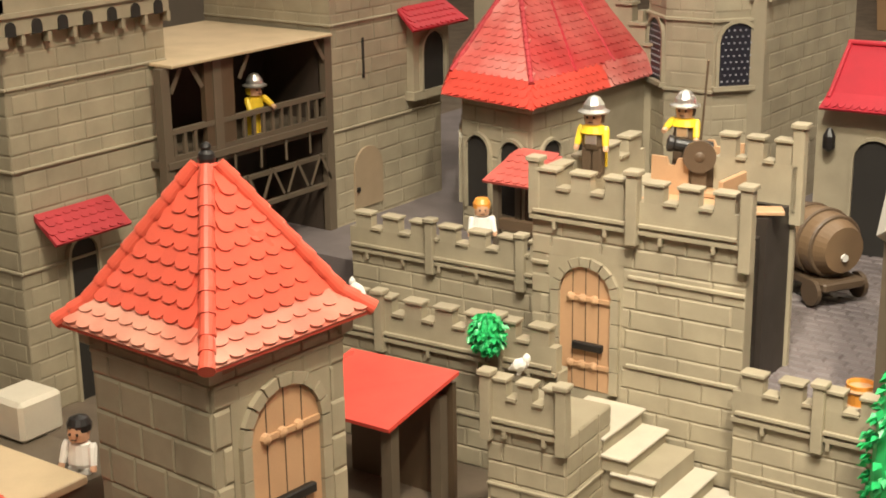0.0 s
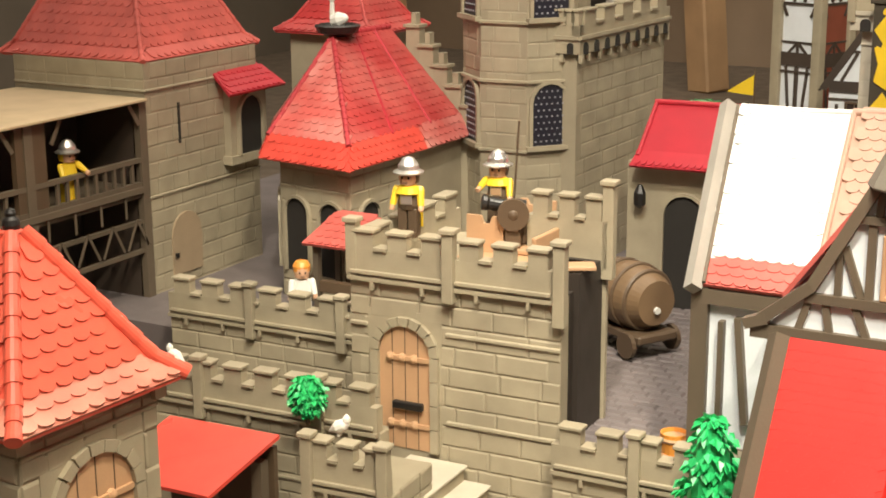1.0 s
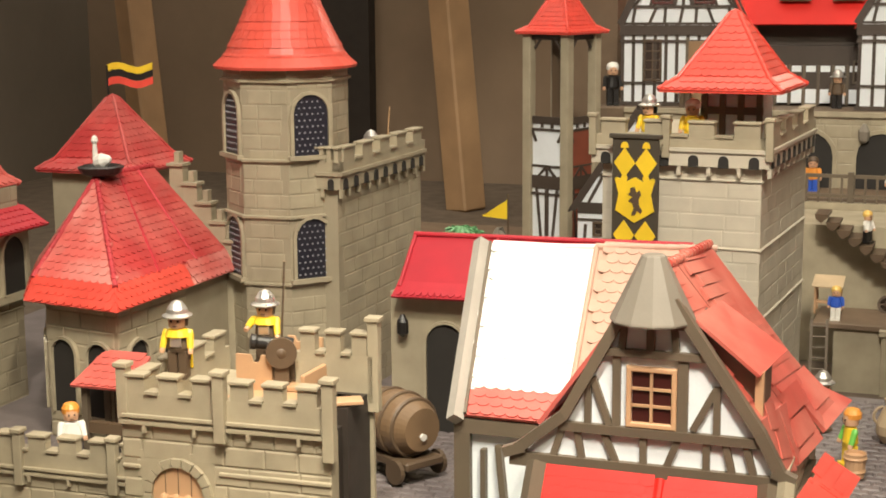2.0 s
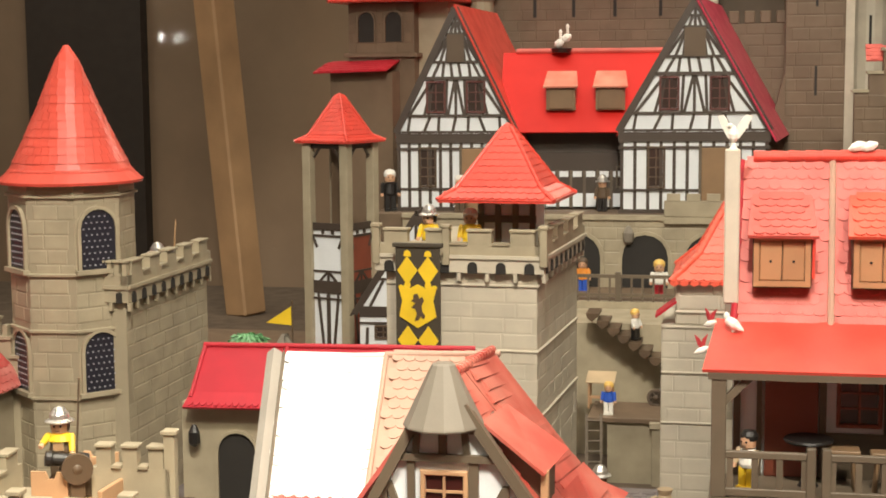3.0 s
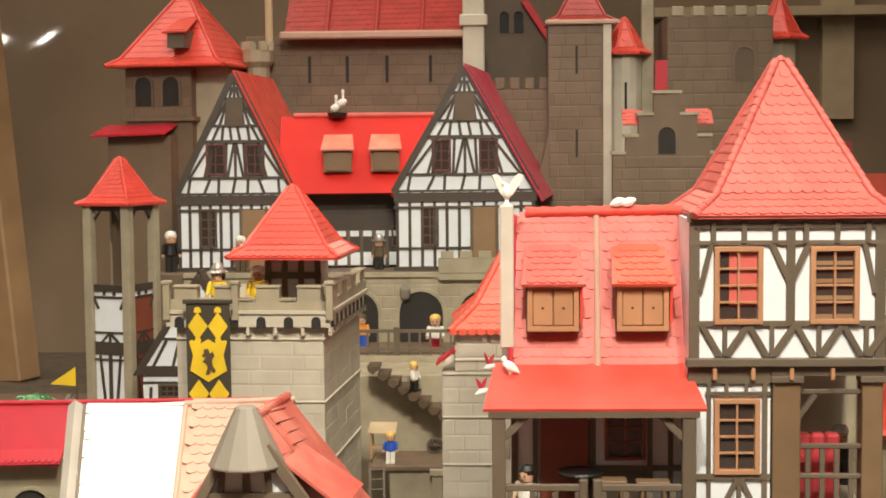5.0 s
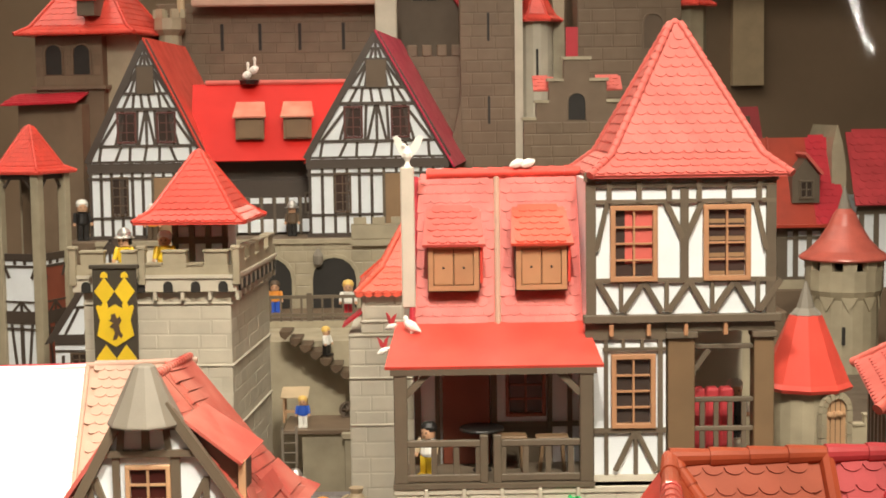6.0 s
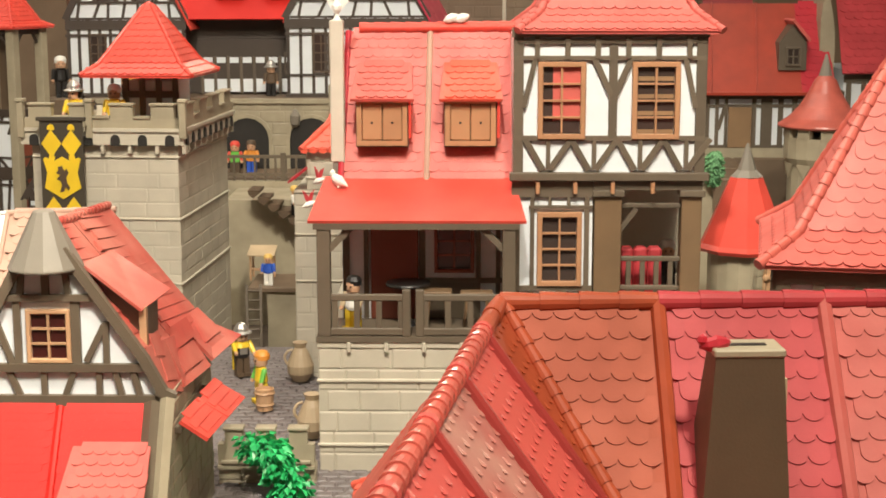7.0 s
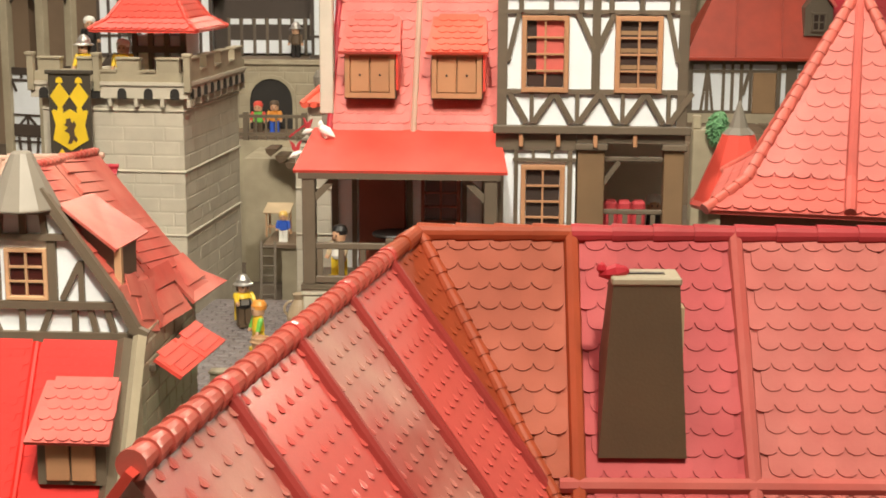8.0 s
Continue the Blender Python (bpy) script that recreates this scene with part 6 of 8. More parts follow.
    part("arrow_slit", boxes((-0.003, 0.003, -0.048, -0.044, 0.68, 0.75)), DUSK, q)
    pyramid_roof(q, (0, 0), 0.062, 0.825, 0.045, 0.838, 0.915, RED, (0.018, 0.016), sides=6, turn=0, joined=True, cap=0.003)
    part("shaft", boxes((0.045, 0.075, 0, 0.03, 0.5, 1.1)), STONE, q)
    g = thing("step_gable_house", pose(0.275, 3.28, 0), "dark grey house with a stepped gable and red roof ends", "house")
    mg = face_f()
    outline = [(0, 0.3), (0.255, 0.3), (0.255, 0.57), (0.225, 0.57), (0.225, 0.61), (0.195, 0.61), (0.195, 0.66), (0.155, 0.66), (0.155, 0.71), (0.095, 0.71), (0.095, 0.66), (0.06, 0.66), (0.06, 0.61), (0.03, 0.61), (0.03, 0.57), (0, 0.57)]
    wall = part("gable_wall", prism(outline, -0.03, 0, mg), STONE_DIM, g)
    stones(wall, face_at((0.0, 0, 0.40), (1, 0, 0)), 0.255, 0.165, 0.05, 0.028, (), STONE_DIM, 152, True, 0.0012)
    for x0, x1, z in ((0.09, 0.16, 0.71), (0.055, 0.095, 0.66), (0.155, 0.20, 0.66), (0.025, 0.06, 0.61), (0.195, 0.23, 0.61), (-0.005, 0.03, 0.57), (0.225, 0.26, 0.57)):
        part("coping", boxes((x0, x1, z, z + 0.007, -0.034, 0.005), m=mg), STONE, wall)
    opening(wall, mg, 0.125, 0.57, 0.04, 0.062, rim=0.003, rim_mat=STONE_DIM)
    for x0, x1 in ((0.025, 0.075), (0.175, 0.235)):
        slope(g, "roof_end", (x0, 0.02, 0.64), (x1, 0.02, 0.64), (x1, 0.06, 0.672), (x0, 0.06, 0.672), SALMON, (0.018, 0.014), joined=True)
    b = thing("tower", pose(0.43, 3.55, 0), "big dark grey tower with a blind arch window", "tower")
    body = part("wall", boxes((0, 0.26, 0, 0.3, 0.3, 0.908)), JOINT_DIM, b)
    stones(body, face_at((0, 0, 0.3), (1, 0, 0)), 0.26, 0.608, 0.06, 0.032, [(0.16, 0.22, 0.44, 0.54)], STONE_DIM, 153, True, 0.0009)
    opening(b, face_f(), 0.19, 0.745, 0.048, 0.085, material=BROWN, rim_mat=STONE_DIM)
    for i in range(5):
        part("merlon", boxes((0.01 + i * 0.052, 0.04 + i * 0.052, -0.004, 0.02, 0.908, 0.932), bevel=0.002), STONE, b)
    part("red_door", boxes((-0.03, 0.0, 0.0, 0.01, 0.70, 0.80)), CRIMSON, b)
    y = thing("turret", pose(0.735, 3.72, 0), "pale turret with a small red pointed roof", "turret")
    part("wall", lathe([(0.05, 0.3), (0.05, 0.86)], 8), STONE, y)
    pyramid_roof(y, (0, 0), 0.075, 0.86, 0.055, 0.872, 0.97, RED, (0.018, 0.016), sides=8, turn=0.2, joined=True, cap=0.003)


rear_castle()


# ---- house row with dormers, porch and timber tower ----
def dormer_house():
    t = thing("dormer_house", pose(0, 0, 0, 0, 0, 0), "salmon-roofed dormer house with a timber porch on stone", "house")
    base = part("stone_base", boxes((0.008, 0.47, 1.50, 1.9, -0.12, 0.15)), JOINT_PALE, t)
    stones(base, face_at((0.008, 1.50, -0.12), (1, 0, 0)), 0.462, 0.262, 0.036, 0.0185, (), STONE_PALE, 131)
    part("coping", boxes((0.006, 0.47, 1.497, 1.52, 0.142, 0.150), bevel=0.001), STONE_PALE, base)
    for i in range(5):
        x = 0.045 + i * 0.045
        part("corbel", boxes((x - 0.0025, x + 0.0025, 1.494, 1.5, 0.137, 0.150), bevel=0.0008), STONE_PALE, base)
    part("string_course", boxes((0.006, 0.47, 1.496, 1.5, 0.10, 0.104), bevel=0.001), STONE_PALE, base)
    part("string_course", boxes((0.006, 0.47, 1.496, 1.5, 0.02, 0.024), bevel=0.001), STONE_PALE, base)
    wall = part("wall", boxes((0.03, 0.24, 1.60, 1.85, 0.15, 0.33)), PLASTER, t)
    mw = face_at((0, 1.60, 0), (1, 0, 0))
    beams(wall, mw, [(0.035, 0.15, 0.035, 0.33, 0.008), (0.06, 0.15, 0.06, 0.33, 0.006), (0.13, 0.15, 0.13, 0.33, 0.008), (0.2, 0.15, 0.2, 0.33, 0.006), (0.225, 0.15, 0.225, 0.33, 0.006), (0.13, 0.205, 0.24, 0.205, 0.006), (0.03, 0.32, 0.24, 0.32, 0.012)], t=0.004)
    part("door", boxes((0.066, 0.125, 0.156, 0.31, 0, 0.0052), m=mw, bevel=0.001), RUST, wall, "red-brown house door in the porch's shade")
    # dark board stands in for the shade below the porch tables
    part("lower_panel", boxes((0.134, 0.197, 0.152, 0.203, 0, 0.003), m=mw), TIMBER, wall)
    casement(wall, mw, 0.145, 0.215, 0.05, 0.08, 2, 4, RUST)
    # porch
    porch = part("porch_floor", boxes((0.006, 0.245, 1.495, 1.60, 0.150, 0.156)), TIMBER, t)
    for x in (0.016, 0.236):
        part("post", boxes((x - 0.008, x + 0.008, 1.498, 1.514, 0.156, 0.298), bevel=0.001), TIMBER, porch)
        s = 1 if x < 0.1 else -1
        part("brace", boxes((0, 0.045, 1.502, 1.510, -0.004, 0.004), m=Matrix.Translation((x, 0, 0.255)) @ Matrix.Rotation(radians(-45 if s > 0 else -135), 4, "Y")), TIMBER, porch)
    part("lintel", boxes((0.004, 0.248, 1.4965, 1.5155, 0.286, 0.2965)), TIMBER, porch)
    for x0, x1 in ((0.018, 0.118), (0.126, 0.228)):
        rail = part("railing", boxes((x0, x1, 1.5005, 1.5075, 0.199, 0.207), (x0, x1, 1.5005, 1.5075, 0.157, 0.166), bevel=0.001), TIMBER, porch)
        for i in range(4):
            x = x0 + (x1 - x0) * (i + 0.4) / 3.8
            part("baluster", boxes((x - 0.0035, x + 0.0035, 1.5015, 1.506, 0.165, 0.2)), TIMBER, rail)
    for x in (0.114, 0.130):
        part("gate_post", boxes((x - 0.005, x + 0.005, 1.498, 1.508, 0.156, 0.213), bevel=0.001), TIMBER, porch)
    slope(t, "awning", (-0.002, 1.495, 0.297), (0.256, 1.495, 0.297), (0.243, 1.59, 0.337), (0.011, 1.59, 0.337), RED, None, label="smooth bright red awning", board=0.004)
    # dormer roof
    a, b = Vector((0.030, 1.585, 0.330)), Vector((0.242, 1.585, 0.330))
    d, c = Vector((0.036, 1.665, 0.512)), Vector((0.242, 1.665, 0.512))
    for f0, f1 in ((0.0, 0.49), (0.51, 1.0)):
        slope(t, "roof_face", a.lerp(b, f0), a.lerp(b, f1), d.lerp(c, f1), d.lerp(c, f0), SALMON, (0.0125, 0.0125), joined=False)
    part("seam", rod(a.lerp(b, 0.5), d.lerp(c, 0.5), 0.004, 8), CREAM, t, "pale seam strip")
    part("seam", rod(a, d, 0.004, 8), CRIMSON, t)
    slope(t, "roof_back", (0.242, 1.75, 0.33), (0.03, 1.75, 0.33), (0.036, 1.667, 0.512), (0.242, 1.667, 0.512), RED, None)
    capping(t, (0.05, 1.666, 0.516), (0.245, 1.666, 0.518), 0.0065, RED, 0.02)
    for x in (0.051, 0.159):
        top_mat = SALMON if x < 0.1 else RED_ORANGE
        yf = 1.586
        dm = part("dormer", boxes((x - 0.001, x + 0.063, yf, 1.65, 0.374, 0.436)), BROWN, t)
        md = face_at((0, yf, 0), (1, 0, 0))
        part("cheek", prism([(yf - 0.002, 0.385), (1.618, 0.385), (1.65, 0.470), (1.635, 0.470), (yf - 0.008, 0.437)], 0, 0.003, face_at((x + 0.0635, 0, 0), (0, 1, 0))), RED, dm)
        part("frame", boxes((x, x + 0.062, 0.376, 0.382, 0, 0.005), (x, x + 0.062, 0.427, 0.434, 0, 0.005), (x, x + 0.006, 0.382, 0.427, 0, 0.005), (x + 0.056, x + 0.062, 0.382, 0.427, 0, 0.005), m=md), OCHRE, dm)
        for k in range(2):
            sh = part("shutter", boxes((x + 0.0065 + k * 0.025, x + 0.0305 + k * 0.025, 0.3825, 0.4265, 0, 0.003), m=md, bevel=0.0012), OCHRE, dm)
            part("keyhole", lathe([(0.0016, 0), (0.0016, 0.0006)], 8, md @ Matrix.Translation((x + 0.0185 + k * 0.025, 0.404, 0.003))), BLACK, sh)
        slope(dm, "dormer_roof", (x - 0.007, yf - 0.014, 0.434), (x + 0.070, yf - 0.014, 0.434), (x + 0.064, 1.642, 0.474), (x - 0.002, 1.642, 0.474), top_mat, (0.0125, 0.013), joined=False)
    part("pillar", boxes((0.018, 0.035, 1.592, 1.61, 0.354, 0.528), bevel=0.0015), PILLAR, t, "whitish plastic corner pillar")
    part("pillar_foot", boxes((0.020, 0.035, 1.594, 1.61, 0.31, 0.354)), SLATE, t)
    e = thing("eagle_figure", pose(0.027, 1.60, 0.528), "white eagle with spread wings on a stone pillar", "statue")
    bm = lathe([(0.005, 0), (0.003, 0.004), (0.0025, 0.007), (0.0055, 0.012), (0.006, 0.017), (0.003, 0.024), (0.001, 0.026)], 10)
    lathe([(0.001, 0), (0.003, 0.0015), (0.0032, 0.004), (0.001, 0.006)], 8, pose(-0.004, 0, 0.023), bm)
    prism([(-0.009, 0.0255), (-0.006, 0.0275), (-0.006, 0.0245)], -0.001, 0.001, face_at((0, 0, 0), (1, 0, 0)), bm)
    for s, k in ((-1, 0.85), (1, 1.0)):
        prism([(s * 0.002, 0.012), (s * 0.006, 0.012), (s * 0.015 * k, 0.024), (s * 0.021 * k, 0.037), (s * 0.015 * k, 0.0385), (s * 0.010 * k, 0.034), (s * 0.004, 0.024)], -0.0018, 0.0018, face_at((0, 0, 0), (1, 0.25 * s, 0)), bm)
    part("bird", bm, WHITE, e)
    s = thing("dove", pose(0.165, 1.66, 0.522), "two small white doves on the roof ridge", "bird")
    for dx in (0, 0.013):
        part("body", lathe([(0.001, -0.01), (0.005, -0.004), (0.006, 0.003), (0.003, 0.009), (0.001, 0.011)], 8, pose(dx, 0, 0.006, 0, 70)), WHITE, s)


dormer_house()


def timber_tower_house():
    t = thing("timber_tower_house", pose(0.241, 1.55, 0, 0, 0, 0), "half-timbered house with ochre windows and a tall salmon spire", "house")
    w = 0.229
    m = face_f()
    body = part("wall", boxes((0, w, 0, 0.22, 0.343, 0.512)), PLASTER, t)
    segs = [(0.006, 0.343, 0.006, 0.512, 0.012), (w - 0.006, 0.343, w - 0.006, 0.512, 0.012), (0, 0.389, w, 0.389, 0.006), (0, 0.504, w, 0.504, 0.005), (0, 0.4845, w, 0.4845, 0.005), (0.012, 0.425, 0.026, 0.484, 0.006), (w / 2 + 0.004, 0.389, w / 2 + 0.004, 0.50, 0.010), (w / 2 + 0.002, 0.440, 0.096, 0.484), (w / 2 + 0.006, 0.440, 0.140, 0.484), (0.217, 0.425, 0.204, 0.484, 0.006)]
    for i in range(4):
        c = 0.032 + i * 0.055
        segs += [(c - 0.018, 0.389, c + 0.004, 0.351), (c + 0.038, 0.389, c + 0.012, 0.351), (c + 0.010, 0.351, c + 0.010, 0.389, 0.005)]
    for i in range(6):
        segs.append((0.028 + i * 0.036, 0.484, 0.028 + i * 0.036, 0.512, 0.006))
    beams(body, m, segs, w=0.007, t=0.004)
    part("sill_beam", boxes((-0.004, w + 0.006, 0.338, 0.348, -0.003, 0.010), m=m, bevel=0.001), TIMBER, body)
    part("eave_beam", boxes((-0.002, w + 0.002, 0.509, 0.520, -0.003, 0.008), m=m), TIMBER, body)
    part("curtain", boxes((0.047, 0.080, 0.41, 0.474, 0.0009, 0.0014), m=m), SALMON, body, "salmon curtain behind the panes")
    # brown strips stand in for the lit interior behind the panes
    for x in (0.1475, 0.1705):
        for z in (0.3945, 0.4165, 0.4365, 0.4575):
            part("inner_ledge", boxes((x, x + 0.0205, z, z + 0.0050, 0.00105, 0.0014), m=m), HOUSE_DOOR, body)
    for x in (0.029, 0.141):
        casement(body, m, x, 0.388, 0.057, 0.092, 2, 4, OCHRE, t=0.008, rim=0.0062)
    part("side_cladding", boxes((0, 0.0015, 0.002, 0.22, 0.343, 0.512), m=Matrix.Translation((w, 0, 0))), TIMBER, body)
    low = part("ground_floor", boxes((0, 0.097, 0.004, 0.2, 0.15, 0.343)), PLASTER, t)
    ml = face_at((0, 0.004, 0), (1, 0, 0))
    beams(low, ml, [(0.004, 0.15, 0.004, 0.343, 0.01), (0.024, 0.15, 0.024, 0.318, 0.005), (0.09, 0.15, 0.09, 0.343, 0.006), (0, 0.33, 0.097, 0.33, 0.026), (0.02, 0.305, 0.097, 0.305, 0.004), (0, 0.205, 0.097, 0.205, 0.006), (0.06, 0.15, 0.06, 0.205, 0.005), (0.035, 0.155, 0.058, 0.203, 0.006), (0.085, 0.155, 0.062, 0.203, 0.006), (0.045, 0.305, 0.045, 0.318, 0.004), (0.068, 0.305, 0.068, 0.318, 0.004)], t=0.004)
    casement(low, ml, 0.030, 0.208, 0.054, 0.091, 2, 4, OCHRE, t=0.008, rim=0.0062)
    for x0, x1 in ((0.099, 0.132), (0.204, 0.2285)):
        pl = part("pier", boxes((x0, x1, 0.0, 0.025, 0.1505, 0.318), bevel=0.001), CASK, t)
        part("pier_cap", boxes((x0 - 0.003, x1 + 0.003, -0.005, 0.02, 0.318, 0.326), bevel=0.001), TIMBER, pl)
    part("lintel", boxes((0.0975, w - 0.0006, -0.002, 0.03, 0.3265, 0.3425)), TIMBER, t)
    part("inner_wall", boxes((0.10, w, 0.19, 0.2, 0.15, 0.343)), STONE_PALE, t)
    for x in (0.03, 0.075, 0.12, 0.168):
        part("peg", boxes((x - 0.0025, x + 0.0025, -0.008, 0.0, 0.322, 0.337), bevel=0.0008), OCHRE, t)
    rail = part("railing", boxes((0.132, 0.204, 0.004, 0.010, 0.238, 0.244), bevel=0.001), TIMBER, t)
    part("bottom_rail", boxes((0.132, 0.204, 0.004, 0.010, 0.202, 0.208), bevel=0.001), TIMBER, rail)
    part("crossbeam", boxes((0.132, 0.204, 0.006, 0.012, 0.303, 0.309), bevel=0.001), TIMBER, t)
    for i in range(4):
        x = 0.142 + i * 0.017
        part("baluster", boxes((x - 0.003, x + 0.003, 0.005, 0.009, 0.16, 0.239)), TIMBER, rail)
    bar(t, (0.13, 0.275), (0.150, 0.303), 0.006, 0.004, face_at((0, 0.008, 0), (1, 0, 0)), TIMBER, "brace")
    for x in (0.134, 0.1515, 0.169):
        part("barrel_stave", boxes((x, x + 0.0168, 0.03, 0.05, 0.150, 0.250), bevel=0.003), PINK, t, "pink slat behind the railing")
    pyramid_roof(t, (w / 2 + 0.010, 0.105), 0.121, 0.517, 0.092, 0.540, 0.702, SALMON, (0.0135, 0.0135), cap=0.0045, joined=False)


timber_tower_house()


# ---- near L-shaped roof ----
def near_roof():
    t = thing("tiled_house", pose(0.208, 0.71, 0, 0, 0, 3), "large house with an angled red and orange tiled roof", "house")
    run, drop, zr = 0.18, 0.25, 0.370
    way, side = Vector((-0.20, -1.0, 0)).normalized(), Vector((1.0, -0.20, 0)).normalized()
    tip = Vector((0, 0, zr))

    def main(x, f):
        return Vector((x, -run * f, zr - drop * f))

    def wing(s, f):
        return way * s + side * (run * f) + Vector((0, 0, zr - drop * f))
    # valley: the point of both planes at the full drop
    s = (run - run * 0.20 / math.sqrt(1.04)) / (1.0 / math.sqrt(1.04))
    foot = wing(s, 1)
    tiles = (0.0139, 0.0138)
    seams = (0.103, 0.212, 0.321, 0.43)
    slope(t, "roof_face", main(seams[0] - 0.006, 0.69), main(seams[0] - 0.002, 0.69), main(seams[0] - 0.002, 0), tip, ORANGE, tiles)
    slope(t, "roof_face", foot, main(seams[1] - 0.003, 1), main(seams[1] - 0.003, 0.69), main(seams[0] + 0.002, 0.69), PINK, tiles)
    slope(t, "roof_face", main(seams[0] + 0.002, 0.69), main(seams[1] - 0.003, 0.69), main(seams[1] - 0.003, 0), main(seams[0] + 0.002, 0), PINK, tiles)
    mats = (PINK, FLAMINGO, ORANGE)
    for k in (1, 2):
        slope(t, "roof_face", main(seams[k] + 0.003, 1), main(seams[k + 1] - 0.003, 1), main(seams[k + 1] - 0.003, 0), main(seams[k] + 0.003, 0), mats[k], tiles)
    for k in range(3):
        part("seam", rod(main(seams[k], 0.70 if k == 0 else 1.0) + Vector((0, 0, 0.001)), main(seams[k], 0.0) + Vector((0, 0, 0.001)), 0.0052, 8), ORANGE if k == 0 else FLAMINGO, t)
    capping(t, tip, main(seams[0], 0), 0.0062, ORANGE, 0.028)
    capping(t, main(seams[0], 0), main(seams[1], 0), 0.0062, PINK, 0.028)
    capping(t, main(seams[1], 0), main(0.43, 0), 0.0062, PINK, 0.028)
    part("eave_bar", rod(main(seams[0] - 0.012, 0.567) + Vector((0, 0, 0.002)), main(0.43, 0.567) + Vector((0, 0, 0.002)), 0.0052, 8), FLAMINGO, t)
    part("back_slope", boxes((0.0, 0.43, 0.004, 0.006, 0.2, zr))  , RED, t)
    # wing slope facing the lane, in strips
    cuts = (0.0, 0.085, 0.182, 0.278, 0.376, 0.474)
    strip = (ORANGE, WORN_RED, FROSTED, WORN_RED, FROSTED)
    for k in range(5):
        a0, a1 = cuts[k] + 0.002, cuts[k + 1] - 0.002
        f1 = 1.0
        top0, top1 = wing(a0, 0), wing(a1, 0)
        # strips next to the valley end on it
        g0, g1 = (min(1.0, a0 / s), min(1.0, a1 / s))
        if g0 >= 1.0:
            slope(t, "roof_face", wing(a1, 1), wing(a0, 1), top0, top1, strip[k], None)
            area = (a0, a1, 1.0)
        elif g1 >= 1.0:
            slope(t, "roof_face", wing(a1, 1), wing(s, 1), wing(a0, a0 / s), wing(a1, a0 / s), strip[k], None)
            slope(t, "roof_face", wing(a1, a0 / s), wing(a0, a0 / s), top0, top1, strip[k], None)
        else:
            slope(t, "roof_face", wing(a1, g1), wing(a0 + (a1 - a0) * 0.999, g1), wing(a0, g0), wing(a1, g0), strip[k], None)
            slope(t, "roof_face", wing(a1, g0), wing(a0, g0), top0, top1, strip[k], None)
        # small raised tile noses
        n = (wing(a1, 1) - wing(a0, 1)).cross(wing(a0, 0) - wing(a0, 1)).normalized()
        if n.z < 0:
            n = -n
        up = (wing(0, 0) - wing(0, 1)).normalized()
        bm = bmesh.new()
        cols = max(2, int((a1 - a0) / 0.0128))
        for r in range(23):
            f = (r + 0.7) / 23
            for c in range(cols):
                a = a0 + (a1 - a0) * (c + (0.42 if r % 2 else 0.22)) / cols
                if f * s > a - 0.004:
                    continue
                p = wing(a, f)
                mm = Matrix((-way, up, n)).transposed().to_4x4()
                mm.translation = p
                rim = [(0.0032 * math.cos(math.pi * (1 + i / 5)), 0.0028 * math.sin(math.pi * (1 + i / 5))) for i in range(6)]
                hi = [bm.verts.new(mm @ Vector((x, y, 0.0017 - 0.0013 * abs(x) / 0.0032))) for x, y in rim]
                lo = [bm.verts.new(mm @ Vector((x * 0.94, y * 0.9, -0.001))) for x, y in rim]
                crest = bm.verts.new(mm @ Vector((0, 0.0045, -0.0002)))
                for i in range(5):
                    bm.faces.new((hi[i], hi[i + 1], crest))
                    bm.faces.new((lo[i], lo[i + 1], hi[i + 1], hi[i]))
        noses = part("tile_nose", bm, strip[k], t)
        noses["kind"] = "stuff"
        if k:
            part("seam", rod(wing(cuts[k], min(1.0, cuts[k] / s)), wing(cuts[k], 0), 0.0046, 10), BRICK_RED, t)
    for k in range(5):
        capping(t, wing(cuts[k + 1], 0), wing(cuts[k], 0), 0.0056, (ORANGE, GLINT, GLINT, GLINT, GLINT)[k], 0.0135 if k else 0.04, 1.14)
        if k:
            part("ridge_collar", rod(wing(cuts[k] + 0.003, 0), wing(cuts[k] - 0.003, 0), 0.0066, 12), WORN_RED, t)
    capping(t, foot + Vector((0, 0, 0.003)), tip + Vector((0, 0, 0.003)), 0.0046, ORANGE, 0.0125)
    far = [wing(q, 0) - side * 0.13 + Vector((0, 0, -0.18)) for q in (0.0, 0.48)]
    slope(t, "roof_back", far[0], far[1], wing(0.48, 0), tip, RED, None)
    part("wall", prism([(0.02, -0.12), (0.42, -0.12), (0.42, 0.10), (0.02, 0.10)], -0.02, 0.02, face_at((0, -run * 0.9, 0), (1, 0, 0))), PLASTER, t)
    # chimney
    ch = thing("chimney", pose(0.355, 0.632, 0, 0, 0, 3), "tapered brown chimney with a greyish slotted top on the tiled roof", "chimney")
    bm = bmesh.new()
    lo = [bm.verts.new(p) for p in ((-0.0275, -0.010, 0.246), (0.0275, -0.010, 0.246), (0.0275, 0.05, 0.246), (-0.0275, 0.05, 0.246))]
    hi = [bm.verts.new(p) for p in ((-0.0205, -0.006, 0.355), (0.0205, -0.006, 0.355), (0.0205, 0.02, 0.355), (-0.0205, 0.02, 0.355))]
    bm.faces.new(hi)
    bm.faces.new(lo[::-1])
    for i in range(4):
        bm.faces.new((lo[i], lo[(i + 1) % 4], hi[(i + 1) % 4], hi[i]))
    part("shaft", bm, BROWN, ch)
    # beige plate paints the light on the brown shaft's right side
    part("side_face", boxes((0.0215, 0.0245, 0.0, 0.03, 0.25, 0.34)), BEIGE, ch)
    top = part("cap", boxes((-0.0215, 0.0215, -0.007, 0.021, 0.355, 0.360), bevel=0.001), STONE, ch)
    part("slot", boxes((-0.014, 0.012, 0.004, 0.009, 0.3595, 0.3606)), BLACK, top)
